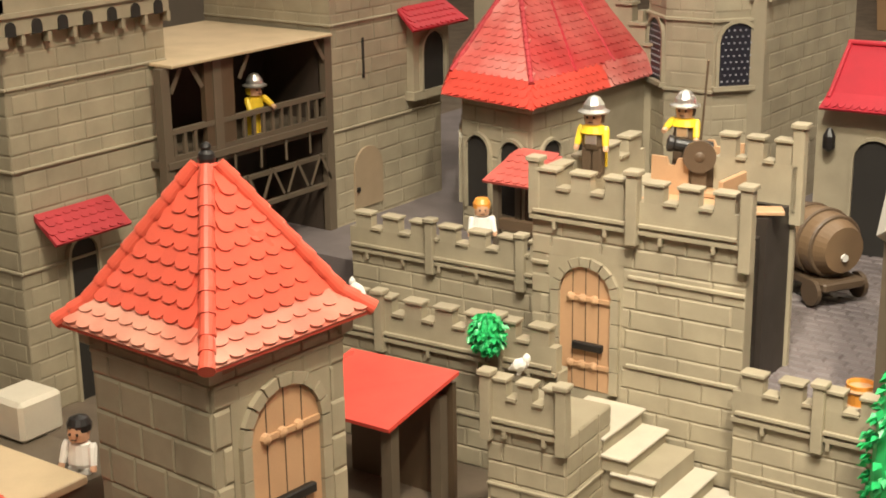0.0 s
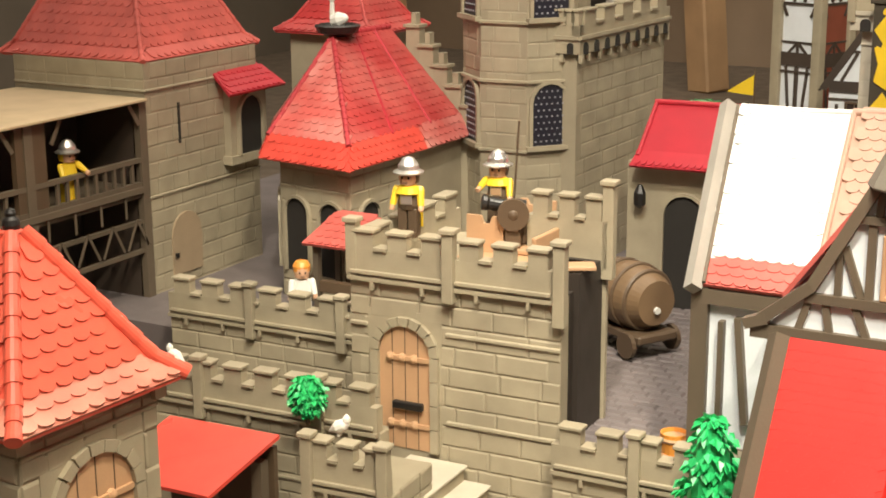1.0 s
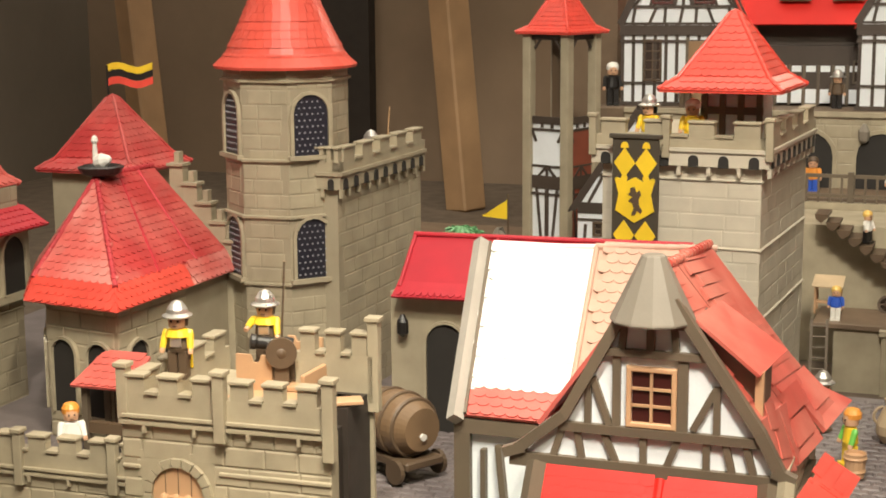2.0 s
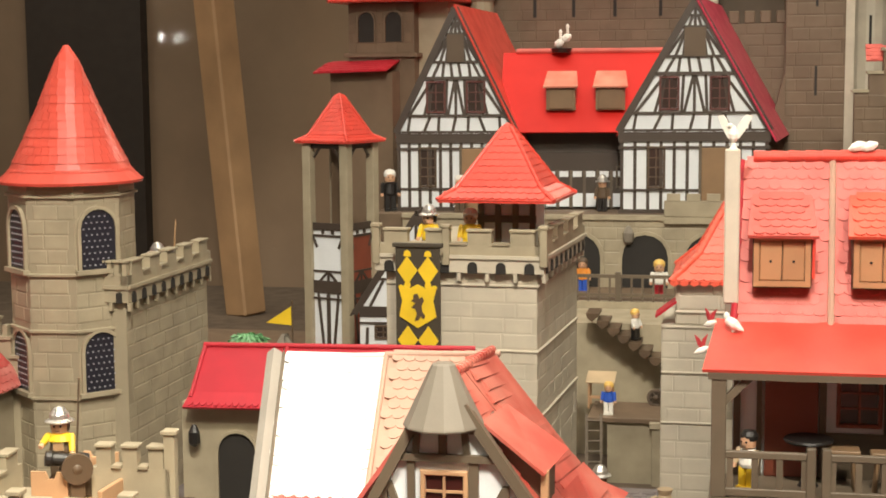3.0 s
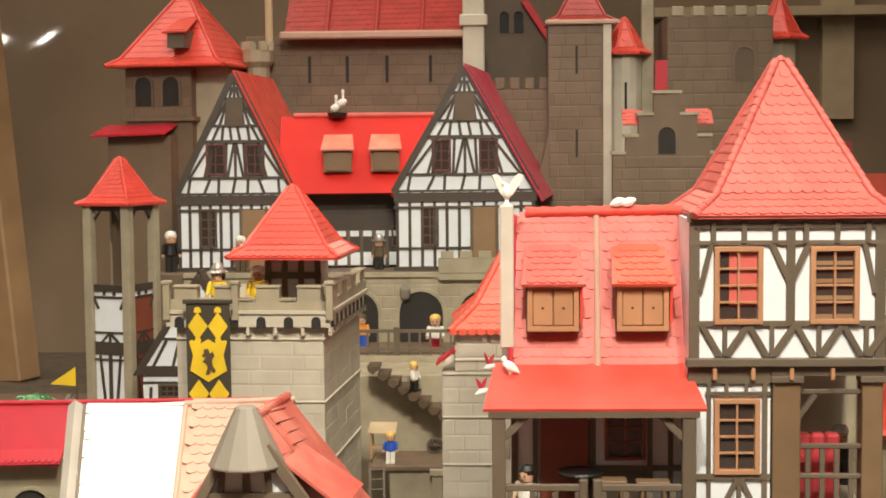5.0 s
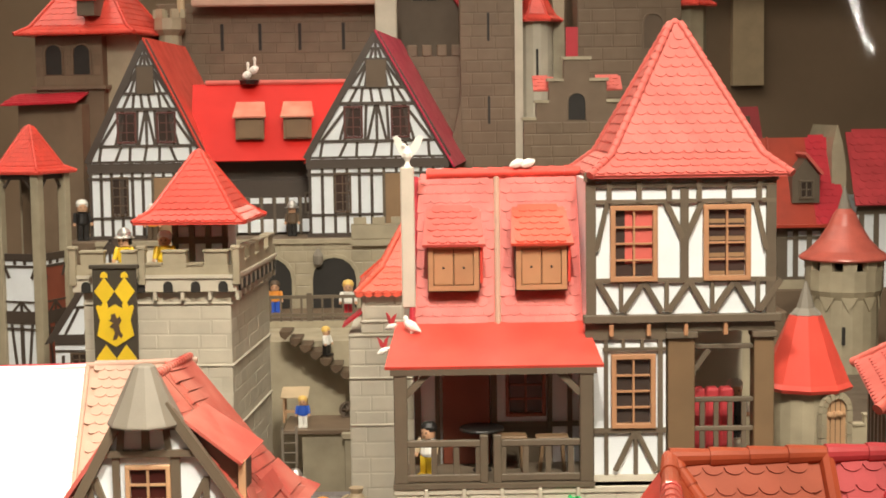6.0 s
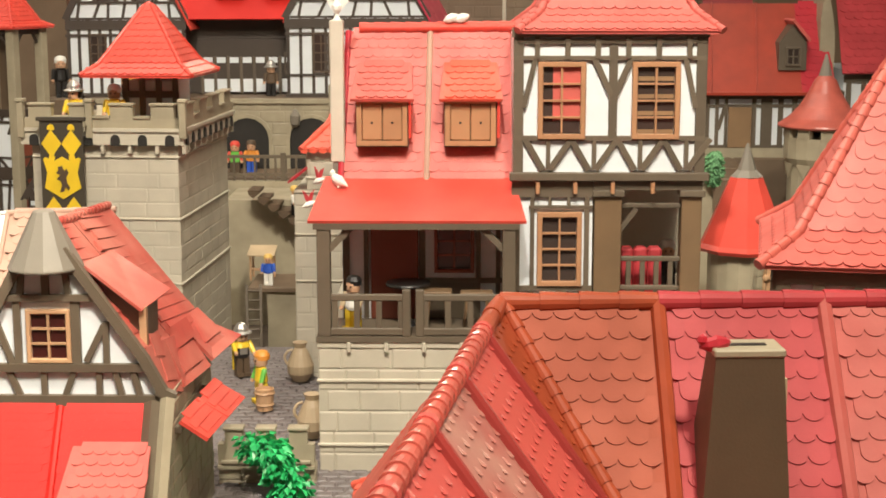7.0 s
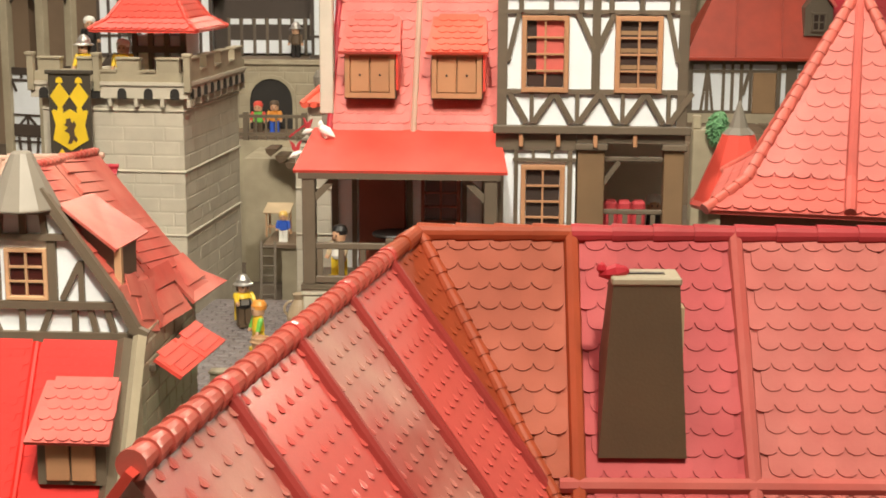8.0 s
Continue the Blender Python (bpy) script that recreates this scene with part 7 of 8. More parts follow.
    b = thing("bird", pose(0.335, 0.635, 0.357), "small dark red bird perched beside the chimney", "bird")
    bm = lathe([(0.001, -0.009), (0.004, -0.004), (0.0055, 0.002), (0.003, 0.008), (0.001, 0.01)], 8, pose(0, 0, 0.004, 0, 80))
    lathe([(0.001, 0), (0.0035, 0.003), (0.0025, 0.006), (0.0005, 0.0075)], 8, pose(-0.007, 0, 0.003), bm)
    part("body", bm, CRIMSON, b)


near_roof()


def right_near_tower():
    t = thing("tower_house", pose(0.575, 1.105, 0, 0, 0, -11), "square half-timbered tower with a salmon tiled spire", "tower")
    s = 0.104
    body = part("wall", boxes((-s, s, -s, s, -0.12, 0.338)), PLASTER, t)
    for f in (face_at((0, -s, 0), (1, 0, 0)), face_at((-s, 0, 0), (0, -1, 0)), face_at((s, 0, 0), (0, 1, 0))):
        beams(body, f, [(-s + 0.005, -0.1, -s + 0.005, 0.335, 0.012), (s - 0.005, -0.1, s - 0.005, 0.335, 0.012)] + [(-s + 2 * s * k / 6, -0.1, -s + 2 * s * k / 6, 0.335, 0.010) for k in range(1, 6)] + [(-s, 0.33, s, 0.33, 0.020), (-s, 0.25, s, 0.25, 0.012)], t=0.004)
    roof = pyramid_roof(t, (0, 0), 0.121, 0.338, 0.088, 0.362, 0.515, SALMON, (0.0155, 0.0135), cap=0.0046, joined=False, cap_mat=GLINT)
    part("seam", rod((0, -0.122, 0.341), (0, -0.089, 0.365), 0.0052, 8), SALMON, roof)
    part("seam", rod((0, -0.089, 0.365), (0, -0.006, 0.515), 0.0050, 8, None, 0.004), SALMON, roof)


right_near_tower()


def front_small_roof():
    t = thing("small_roof", pose(0.165, 0.93, 0), "small orange tiled hipped roof low behind the big roof", "roof")
    pyramid_roof(t, (-0.005, 0.05), 0.075, 0.125, 0.06, 0.135, 0.222, RED_ORANGE, (0.0155, 0.0125), joined=True, cap=0.004)
    part("wall", boxes((-0.055, 0.045, 0.0, 0.10, -0.12, 0.125)), STONE, t)


front_small_roof()


# ---- right side ----
def cone_turret():
    t = thing("turret", pose(0.565, 1.78, 0), "round grey turret with a red bell-shaped roof and a tan door", "turret")
    body = part("wall", lathe([(0.05, -0.12), (0.05, 0.225)], 20), STONE, t)
    turn = radians(11)
    part("cone_roof", lathe([(0.062, 0.212), (0.065, 0.217), (0.060, 0.223), (0.0225, 0.312), (0.018, 0.314)], 10, None, None, turn), RED, t, "many-sided red roof with a flat top")
    part("spike", lathe([(0.0225, 0.313), (0.013, 0.322), (0.0095, 0.333), (0.0015, 0.358)], 8), SLATE, t, "grey moulded spike")
    plank_door(body, face_at((0.028, -0.046, 0), (0.88, 0.45, 0)), 0.0, 0.12, 0.036, 0.085, False)


cone_turret()


def hill_tower():
    t = thing("tower", pose(0.952, 2.99, -0.155) @ Matrix.Scale(1.26, 4), "round grey tower with a red cone roof above crenels", "tower")
    body = part("wall", lathe([(0.058, 0.0), (0.058, 0.265), (0.066, 0.28), (0.066, 0.315)], 20), STONE, t)
    for i in range(10):
        a = i * math.pi / 5 + 0.2
        part("merlon", boxes((0.054, 0.066, -0.011, 0.011, 0.315, 0.332), m=Matrix.Rotation(a, 4, "Z")), STONE, body)
        part("corbel", prism([(-0.014, 0.27), (0.014, 0.27), (0, 0.246)], 0, 0.003, Matrix.Rotation(a, 4, "Z") @ face_at((0.0585, 0, 0), (0, 1, 0))), STONE, body)
    part("arrow_slit", boxes((-0.062, -0.056, -0.003, 0.003, 0.19, 0.22), m=Matrix.Rotation(radians(75), 4, "Z")), DUSK, body)
    roof = part("cone_roof", lathe([(0.074, 0.331), (0.077, 0.334), (0.076, 0.337), (0.060, 0.348), (0.043, 0.366), (0.028, 0.390), (0.019, 0.410), (0.012, 0.418), (0.003, 0.424)], 48), BELL, t, "worn red bell-shaped roof")
    part("spike", lathe([(0.012, 0.418), (0.002, 0.455)], 10), SLATE, t)


hill_tower()


def far_right_houses():
    t = thing("timber_house", pose(0.8198, 3.3425, -0.1112) @ Matrix.Scale(1.186, 4), "half-timbered house with a crimson roof and a small dormer", "house")
    m = face_f()
    body = part("wall", boxes((-0.145, 0.22, 0, 0.16, 0.244, 0.36)), PLASTER, t)
    part("stone_foot", boxes((-0.145, 0.22, -0.004, 0.16, 0.1, 0.244)), STONE, t)
    beams(body, m, [(-0.145, 0.350, 0.22, 0.350, 0.016), (-0.145, 0.3285, 0.22, 0.3285, 0.006), (-0.145, 0.2465, 0.22, 0.2465, 0.006)]
          + [(x, 0.244, x, 0.36, w) for x, w in ((-0.1375, 0.015), (-0.101, 0.007), (-0.069, 0.006), (-0.0515, 0.006), (-0.0335, 0.007), (-0.015, 0.006), (0.041, 0.008), (0.066, 0.022), (0.094, 0.010), (0.122, 0.010), (0.15, 0.010), (0.18, 0.010), (0.21, 0.012))]
          + [(-0.113, 0.247, -0.103, 0.325, 0.005), (-0.089, 0.247, -0.099, 0.325, 0.005), (-0.031, 0.28, -0.018, 0.326, 0.007)], t=0.004)
    part("door", boxes((-0.011, 0.036, 0.244, 0.3255, 0, 0.006), m=m, bevel=0.001), HOUSE_DOOR, body, "brown house door")
    slope(t, "roof_face", (-0.150, -0.03, 0.356), (0.13, -0.03, 0.356), (0.13, 0.08, 0.53), (-0.062, 0.08, 0.53), RUSSET, None)
    for x in (-0.05, 0.04):
        part("seam", rod((x, -0.031, 0.358), (x + 0.012, 0.079, 0.532), 0.002, 6), RUSSET, t)
    slope(t, "roof_face", (-0.150, 0.19, 0.356), (-0.150, -0.03, 0.356), (-0.062, 0.08, 0.53), (-0.062, 0.081, 0.53), RUSSET, None)
    part("eave_edge", boxes((-0.152, 0.20, -0.036, -0.028, 0.351, 0.358), bevel=0.001), RUSSET, t)
    slope(t, "roof_face", (0.13, -0.03, 0.356), (0.20, -0.03, 0.356), (0.18, 0.08, 0.53), (0.13, 0.08, 0.53), CRIMSON, (0.016, 0.016), joined=True)
    d = part("dormer", prism([(0.085, 0.40), (0.14, 0.40), (0.14, 0.455), (0.1125, 0.49), (0.085, 0.455)], -0.08, 0, face_at((0, -0.01, 0), (1, 0, 0))), TIMBER, t)
    casement(d, face_at((0, -0.01, 0), (1, 0, 0)), 0.098, 0.408, 0.03, 0.038, 2, 2, TIMBER)
    part("dormer_roof", boxes((-0.006, 0.048, -0.025, 0.06, -0.003, 0.003), m=Matrix.Translation((0.1125, 0, 0.495)) @ Matrix.Rotation(radians(50), 4, "Y")), SALMON, d)
    h = thing("timber_house", pose(1.0783, 3.3425, -0.1112) @ Matrix.Scale(1.186, 4), "half-timbered house with a pinkish roof", "house")
    body = part("wall", boxes((0, 0.2, 0, 0.25, 0.2, 0.40)), PLASTER, h)
    beams(body, m, [(0, 0.385, 0.2, 0.385, 0.02)] + [(0.01 + i * 0.03, 0.2, 0.01 + i * 0.03, 0.4, 0.01) for i in range(7)], t=0.004)
    slope(h, "roof_face", (-0.01, -0.03, 0.395), (0.2, -0.03, 0.395), (0.2, 0.07, 0.54), (-0.005, 0.07, 0.54), PINK, (0.018, 0.018), joined=True)
    k = thing("red_roofed_house", pose(0.7723, 3.5441, -0.1112) @ Matrix.Scale(1.186, 4), "crimson-roofed house end with a chimney", "house")
    part("wall", boxes((0, 0.1, 0, 0.12, 0.15, 0.53)), STONE_DIM, k)
    slope(k, "roof_face", (-0.005, -0.02, 0.525), (0.1, -0.02, 0.525), (0.1, 0.03, 0.595), (0, 0.03, 0.595), MAROON, None)
    part("chimney", boxes((0.045, 0.075, -0.01, 0.02, 0.53, 0.575)), BROWN, k)
    p = thing("gable_wall", pose(1.0238, 3.3662, -0.1112) @ Matrix.Scale(1.186, 4), "narrow grey stepped gable between red roofs", "wall")
    part("wall", prism([(0, 0.2), (0.03, 0.2), (0.03, 0.47), (0.022, 0.52), (0.012, 0.555), (0.004, 0.53), (0, 0.5)], -0.2, 0, m), STONE, p)
    c = thing("castle_wall", pose(0.60, 1.95, 0), "grey battlement wall below the hill", "wall", "castle walls")
    part("wall", boxes((0, 0.35, 0, 0.02, -0.12, 0.10)), STONE, c)
    parapet(c, face_f() @ Matrix.Translation((0, 0.10, 0)), 0.35, 8, 0.02, 0.014, ledge=False)


far_right_houses()


def lane_tower():
    t = thing("small_tower", pose(-0.068, 1.93, 0), "square grey stone tower with a flared red hipped roof", "tower")
    body = stone_body(t, 0.20, 0.18, -0.12, 0.272, (), None, (), seed=141, bw=0.045, bh=0.0235, pale=True, proud=0.0006)
    for z in (0.135, 0.205, 0.268):
        belt(body, 0.20, 0.18, z, STONE_PALE, h=0.003, sides="f")
    upper = part("upper_wall", boxes((0.0185, 0.19, 0.004, 0.175, 0.272, 0.335), bevel=0.001), JOINT_PALE, t)
    stones(upper, face_at((0.0185, 0.004, 0.272), (1, 0, 0)), 0.1715, 0.062, 0.045, 0.0205, (), STONE_PALE, 142)
    part("string_course", boxes((0.017, 0.19, 0.0005, 0.004, 0.288, 0.291), bevel=0.0008), STONE_PALE, upper)
    roof = pyramid_roof(t, (0.112, 0.09), 0.10, 0.333, 0.064, 0.366, 0.471, RED_ORANGE, (0.0125, 0.0125), joined=True, cap=0.0042)
    for i in range(15):
        x = 0.017 + i * 0.0136
        part("eave_tile", prism([(x - 0.0062, 0.3345), (x + 0.0062, 0.3345), (x + 0.0045, 0.3285), (x, 0.327), (x - 0.0045, 0.3285)], -0.0015, 0.0015, face_at((0, -0.0105, 0), (1, 0, 0))), RED_ORANGE, roof)
    slope(t, "lean_to_roof", (-0.009, 0.05, 0.2845), (-0.009, -0.006, 0.2845), (0.019, -0.006, 0.306), (0.019, 0.05, 0.306), CRIMSON, None, board=0.003)


lane_tower()



# ---- figures, birds, plants, small things ----
def figure(label, x, y, z, rz=0, coat=None, legs=None, hat=None, arms=None, lift=(20, 20), name="toy_figure", hair=None, collar=None, kneel=False, spear=False, size=1.0):
    """A moulded toy figure as one mesh, 75 mm high; size rescales it to fit the camera's view."""
    mats = [coat or WHITE, legs or BROWN, SKIN, hat or hair or HAIR, arms or coat or WHITE, collar or coat or WHITE, WOOD, BLACK]
    bm = bmesh.new()

    def tag(k, f):
        n0 = len(bm.faces)
        f()
        bm.faces.ensure_lookup_table()
        for q in bm.faces[n0:]:
            q.material_index = k
    if not kneel:
        tag(1, lambda: (cube(bm, -0.0105, -0.0005, -0.006, 0.006, 0, 0.029, None, 0.001), cube(bm, 0.0005, 0.0105, -0.006, 0.006, 0, 0.029, None, 0.001), cube(bm, -0.0105, -0.0005, -0.011, -0.005, 0, 0.005), cube(bm, 0.0005, 0.0105, -0.011, -0.005, 0, 0.005)))
    tag(0, lambda: lathe([(0.011, 0.028), (0.0125, 0.032), (0.0105, 0.044), (0.010, 0.050), (0.005, 0.053)], 12, Matrix.Diagonal((1, 0.72, 1, 1)), bm))
    for s, l in ((-1, lift[0]), (1, lift[1])):
        m = Matrix.Translation((s * 0.0125, 0, 0.049)) @ Matrix.Rotation(radians(-l), 4, "X") @ Matrix.Rotation(radians(s * -8), 4, "Y")
        tag(4, lambda m=m: lathe([(0.0034, -0.018), (0.0042, -0.002), (0.003, 0.002)], 8, m, bm))
        tag(2, lambda m=m: lathe([(0.0026, -0.0235), (0.0032, -0.0205), (0.0026, -0.018)], 8, m, bm))
    tag(2, lambda: lathe([(0.004, 0.052), (0.0088, 0.0535), (0.0098, 0.060), (0.0092, 0.067), (0.005, 0.071)], 14, None, bm))
    tag(7, lambda: (cube(bm, -0.0044, -0.0026, -0.0100, -0.0088, 0.0598, 0.0622), cube(bm, 0.0026, 0.0044, -0.0100, -0.0088, 0.0598, 0.0622)))
    tag(7, lambda: cube(bm, -0.0024, 0.0024, -0.0098, -0.0086, 0.0556, 0.0562))
    if hat is not None:
        tag(1, lambda: lathe([(0.0100, 0.0545), (0.0106, 0.060), (0.0104, 0.0665)], 14, pose(0, 0.0022, 0), bm))
    if collar is not None:
        tag(5, lambda: lathe([(0.0135, 0.0435), (0.0145, 0.0445), (0.0115, 0.0505), (0.006, 0.0535)], 14, Matrix.Diagonal((1, 0.8, 1, 1)), bm))
        tag(5, lambda: cube(bm, -0.0115, 0.0115, 0.0085, 0.0105, 0.008, 0.046))
        tag(3 if hat is not None else 5, lambda: cube(bm, -0.0062, 0.0062, -0.0094, -0.0074, 0.0335, 0.0435, None, 0.0008))
    if spear:
        tag(6, lambda: rod((0.018, -0.008, 0.0), (0.026, -0.012, 0.115), 0.0012, 6, bm))
    if hat is not None:
        tag(3, lambda: lathe([(0.0155, 0.0645), (0.016, 0.066), (0.011, 0.0685), (0.0105, 0.073), (0.006, 0.0795), (0.001, 0.0815)], 16, None, bm))
    else:
        tag(3, lambda: lathe([(0.0108, 0.062), (0.0112, 0.068), (0.008, 0.0735), (0.001, 0.0755)], 14, pose(0, 0.0018, 0), bm))
    me = bpy.data.meshes.new(name)
    if kneel:
        bmesh.ops.translate(bm, verts=bm.verts, vec=(0, 0, -0.028))
    bmesh.ops.recalc_face_normals(bm, faces=bm.faces)
    bm.to_mesh(me)
    bm.free()
    for mt in mats:
        me.materials.append(mt)
    ob = new(name, me)
    ob.matrix_world = pose(x, y, z, 0, 0, rz) @ Matrix.Scale(size, 4)
    return tagged(ob, label, "figure", "toy figures")


figure("toy guard in a yellow cape and silver helmet on the gatehouse", -0.737, 1.273, 0.183, 10, BROWN, BROWN, SILVER, YELLOW, collar=YELLOW)
figure("toy guard in yellow with a silver helmet behind the cannon", -0.686, 1.371, 0.178, 10, BROWN, BROWN, SILVER, YELLOW, (70, 30), collar=YELLOW, spear=True)
figure("toy guard in yellow leaning on the timber gallery railing", -1.285, 1.37, 0.14, 80, YELLOW, YELLOW, SILVER, YELLOW, (30, 60))
figure("toy figure in white with an orange cap beside the well", -1.012, 1.476, 0.0, 40, WHITE, WHITE, None, WHITE, hair=AMBER)
figure("toy guard in yellow with a silver helmet on the banner tower", -0.412, 2.03, 0.345, -20, YELLOW, BLACK, SILVER, YELLOW)
figure("toy guard in a yellow tunic on the banner tower", -0.352, 2.035, 0.345, 0, YELLOW, YELLOW, None, YELLOW, hair=WHITE)
figure("toy soldier with a silver helmet on the square tower", -0.832, 2.02, 0.312, 40, RED, BLACK, SILVER, RED, kneel=True, spear=True)
figure("small toy child in a blue tunic on the platform", -0.194, 2.560, 0.0011, 0, BLUE, WHITE, None, BLUE, size=0.80)
figure("toy worker in lime and yellow carrying a bucket in the lane", -0.102, 1.785, -0.008, -60, YELLOW, YELLOW, None, LIME, hair=AMBER)
figure("toy figure in white coat and pale yellow dress on porch", 0.048, 1.535, 0.156, -35, WHITE, YELLOW, None, BEIGE, hair=BLACK, size=0.9)
figure("toy soldier with a silver helmet in the lane by the ladder", -0.151, 1.93, -0.008, 30, BLACK, BROWN, SILVER, YELLOW, (60, 40), collar=YELLOW)
figure("toy woman with long blond hair by the arch", -0.1276, 2.985, 0.1505, 0, WHITE, CRIMSON, None, WHITE, size=1.1)
figure("toy figure in an orange vest on the walkway", -0.2941, 3.06, 0.1505, 0, AMBER, BLUE, None, AMBER, hair=BROWN)
figure("toy figure with a red cap and green vest on the walkway", -0.3274, 3.04, 0.1505, 0, LIME, BROWN, None, RED, hair=RED)
figure("toy figure in white climbing the dark steps", -0.1565, 2.702, 0.114, 60, WHITE, BLACK, None, WHITE, size=0.79)
figure("black toy figure with a white cap behind the railing", 0.444, 1.66, 0.172, 0, BLACK, BLACK, None, WHITE, hair=WHITE)
figure("toy figure in white before the near tower", -0.965, 0.785, -0.035, 20, WHITE, WHITE, None, WHITE, hair=BLACK)
figure("toy figure with a pale helmet in the range's porch", -0.265, 3.20, 0.313, 0, BROWN, BLACK, SILVER, BROWN)
figure("tall toy figure in black with a pale cap beside the belfry", -0.738, 3.16, 0.312, 20, BLACK, BLACK, None, BLACK, hair=WHITE, size=1.25)
figure("toy figure in orange with a white plume before the house", -0.576, 3.148, 0.312, 0, AMBER, BROWN, None, AMBER, hair=WHITE, size=1.1)


def bush(label, x, y, z, r, h, seed, mat=None):
    """A shrub of many small leaf tufts on a stem."""
    rng = random.Random(seed)
    t = thing("bush", pose(x, y, z), label, "bush")
    part("stem", rod((0, 0, -0.01), (0, 0, h * 0.6), 0.0025), BROWN, t)
    bm = lathe([(r * 0.82 * math.sin(math.pi * i / 8), h * (0.5 - 0.46 * math.cos(math.pi * i / 8))) for i in range(9)], 14)
    for i in range(420):
        a, q = rng.uniform(0, 6.28), math.acos(rng.uniform(-1, 1))
        rr = r * math.sin(q) * rng.uniform(0.72, 1.0) * (1 + 0.12 * math.sin(3 * a + seed))
        p = Vector((rr * math.cos(a), rr * math.sin(a), h * (0.5 - 0.48 * math.cos(q))))
        m = Matrix.Translation(p) @ Euler((rng.uniform(-0.5, 0.5), rng.uniform(0.2, 1.2), a)).to_matrix().to_4x4()
        k = rng.uniform(0.22, 0.4) * r + 0.001
        vs = [bm.verts.new(m @ Vector(c)) for c in ((0, 0, 0), (k * 0.5, -k * 0.45, k * 0.25), (k * 1.2, 0, k * 0.1), (k * 0.5, k * 0.45, k * 0.25), (k * 0.5, 0, -k * 0.2))]
        for f3 in ((0, 1, 2), (0, 2, 3), (0, 4, 1), (1, 4, 2), (2, 4, 3), (3, 4, 0)):
            bm.faces.new([vs[j] for j in f3])
    leaves = part("leaves", bm, mat or GREEN, t)
    leaves["kind"] = "stuff"


bush("bright green plastic shrub on the castle wall", -0.783, 1.150, 0.022, 0.0155, 0.042, 1)
bush("bright green plastic climber beside the farmhouse", -0.382, 1.190, -0.12, 0.026, 0.205, 2)
bush("dark green plastic plant on the grey rocks", -0.815, 2.38, 0.125, 0.03, 0.04, 6, PALE_GREEN)


def vine(label, points, r, seed):
    """A trailing plant: leaf tufts round a bent stem that runs through the points."""
    rng = random.Random(seed)
    t = thing("climbing_plant", pose(*points[-1]), label, "plant")
    base = Vector(points[-1])
    pts = [Vector(p) - base for p in points]
    for a, b in zip(pts, pts[1:]):
        part("stem", rod(a, b, 0.002, 6), BROWN, t)
    bm = bmesh.new()
    for i in range(900):
        k = rng.randrange(len(pts) - 1)
        c = pts[k].lerp(pts[k + 1], rng.random())
        a, q = rng.uniform(0, 6.28), math.acos(rng.uniform(-1, 1))
        rr = r * rng.uniform(0.45, 1.0)
        p = c + Vector((math.sin(q) * math.cos(a), math.sin(q) * math.sin(a), math.cos(q) * 0.8)) * rr
        m = Matrix.Translation(p) @ Euler((rng.uniform(-0.6, 0.6), rng.uniform(0.1, 1.3), a)).to_matrix().to_4x4()
        k = rng.uniform(0.30, 0.52) * r
        vs = [bm.verts.new(m @ Vector(c)) for c in ((0, 0, 0), (k * 0.5, -k * 0.45, k * 0.25), (k * 1.2, 0, k * 0.1), (k * 0.5, k * 0.45, k * 0.25), (k * 0.5, 0, -k * 0.2))]
        for f3 in ((0, 1, 2), (0, 2, 3), (0, 4, 1), (1, 4, 2), (2, 4, 3), (3, 4, 0)):
            bm.faces.new([vs[j] for j in f3])
    leaves = part("leaves", bm, GREEN, t)
    leaves["kind"] = "stuff"


vine("bright green plastic climber trailing over the lane's wall", [(-0.060, 1.405, 0.052), (-0.038, 1.40, 0.046), (-0.022, 1.40, 0.018), (-0.002, 1.40, -0.02), (0.012, 1.40, -0.07), (0.016, 1.40, -0.118)], 0.023, 3)
bush("bright green plastic shrub by the stone base", 0.218, 1.482, 0.07, 0.014, 0.075, 4)
wt = thing("wall_turret", pose(0.548, 2.20, 0), "small grey wall turret with a green plant on it", "turret")
part("shaft", boxes((0, 0.042, 0, 0.042, -0.12, 0.270), bevel=0.002), STONE, wt)
for x in (0.0, 0.028):
    part("merlon", boxes((x, x + 0.014, 0, 0.012, 0.270, 0.293), bevel=0.002), STONE, wt)
bush("green plastic climber on the grey wall turret", 0.588, 2.185, 0.245, 0.015, 0.058, 5, PALE_GREEN)


def rocks():
    """A heap of grey boulders behind the archway."""
    rng = random.Random(9)
    for x, y, r, h in ((-0.815, 2.38, 0.06, 0.145), (-0.76, 2.42, 0.05, 0.17), (-0.70, 2.45, 0.045, 0.13)):
        bm = lathe([(r * (1 - (i / 6) ** 2) ** 0.6 * rng.uniform(0.85, 1.1) + 0.001, h * i / 6) for i in range(7)], 9)
        for v in bm.verts:
            v.co += Vector((rng.uniform(-1, 1), rng.uniform(-1, 1), 0)) * 0.006
        solid("rock", bm, SLATE, pose(x, y, -0.012), "grey moulded rock behind the red archway roof", "rock", "grey rocks")


rocks()


def small_table(x, y, z, w, d, h, top_mat, label):
    t = thing("small_table", pose(x, y, z), label, "table", "porch tables")
    part("tabletop", boxes((0, w, 0, d, h - 0.005, h), bevel=0.0012), top_mat, t)
    part("apron", boxes((0.004, w - 0.004, 0.004, d - 0.004, h - 0.0085, h - 0.0052)), top_mat, t)
    for i in (0.005, w - 0.005):
        for j in (0.005, d - 0.005):
            part("leg", rod((i + (0.003 if i < w / 2 else -0.003), j, h - 0.008), (i, j, 0), 0.0022, 8), top_mat, t)


small_table(0.178, 1.530, 0.156, 0.040, 0.022, 0.047, CASK, "small brown plastic table behind the porch railing")
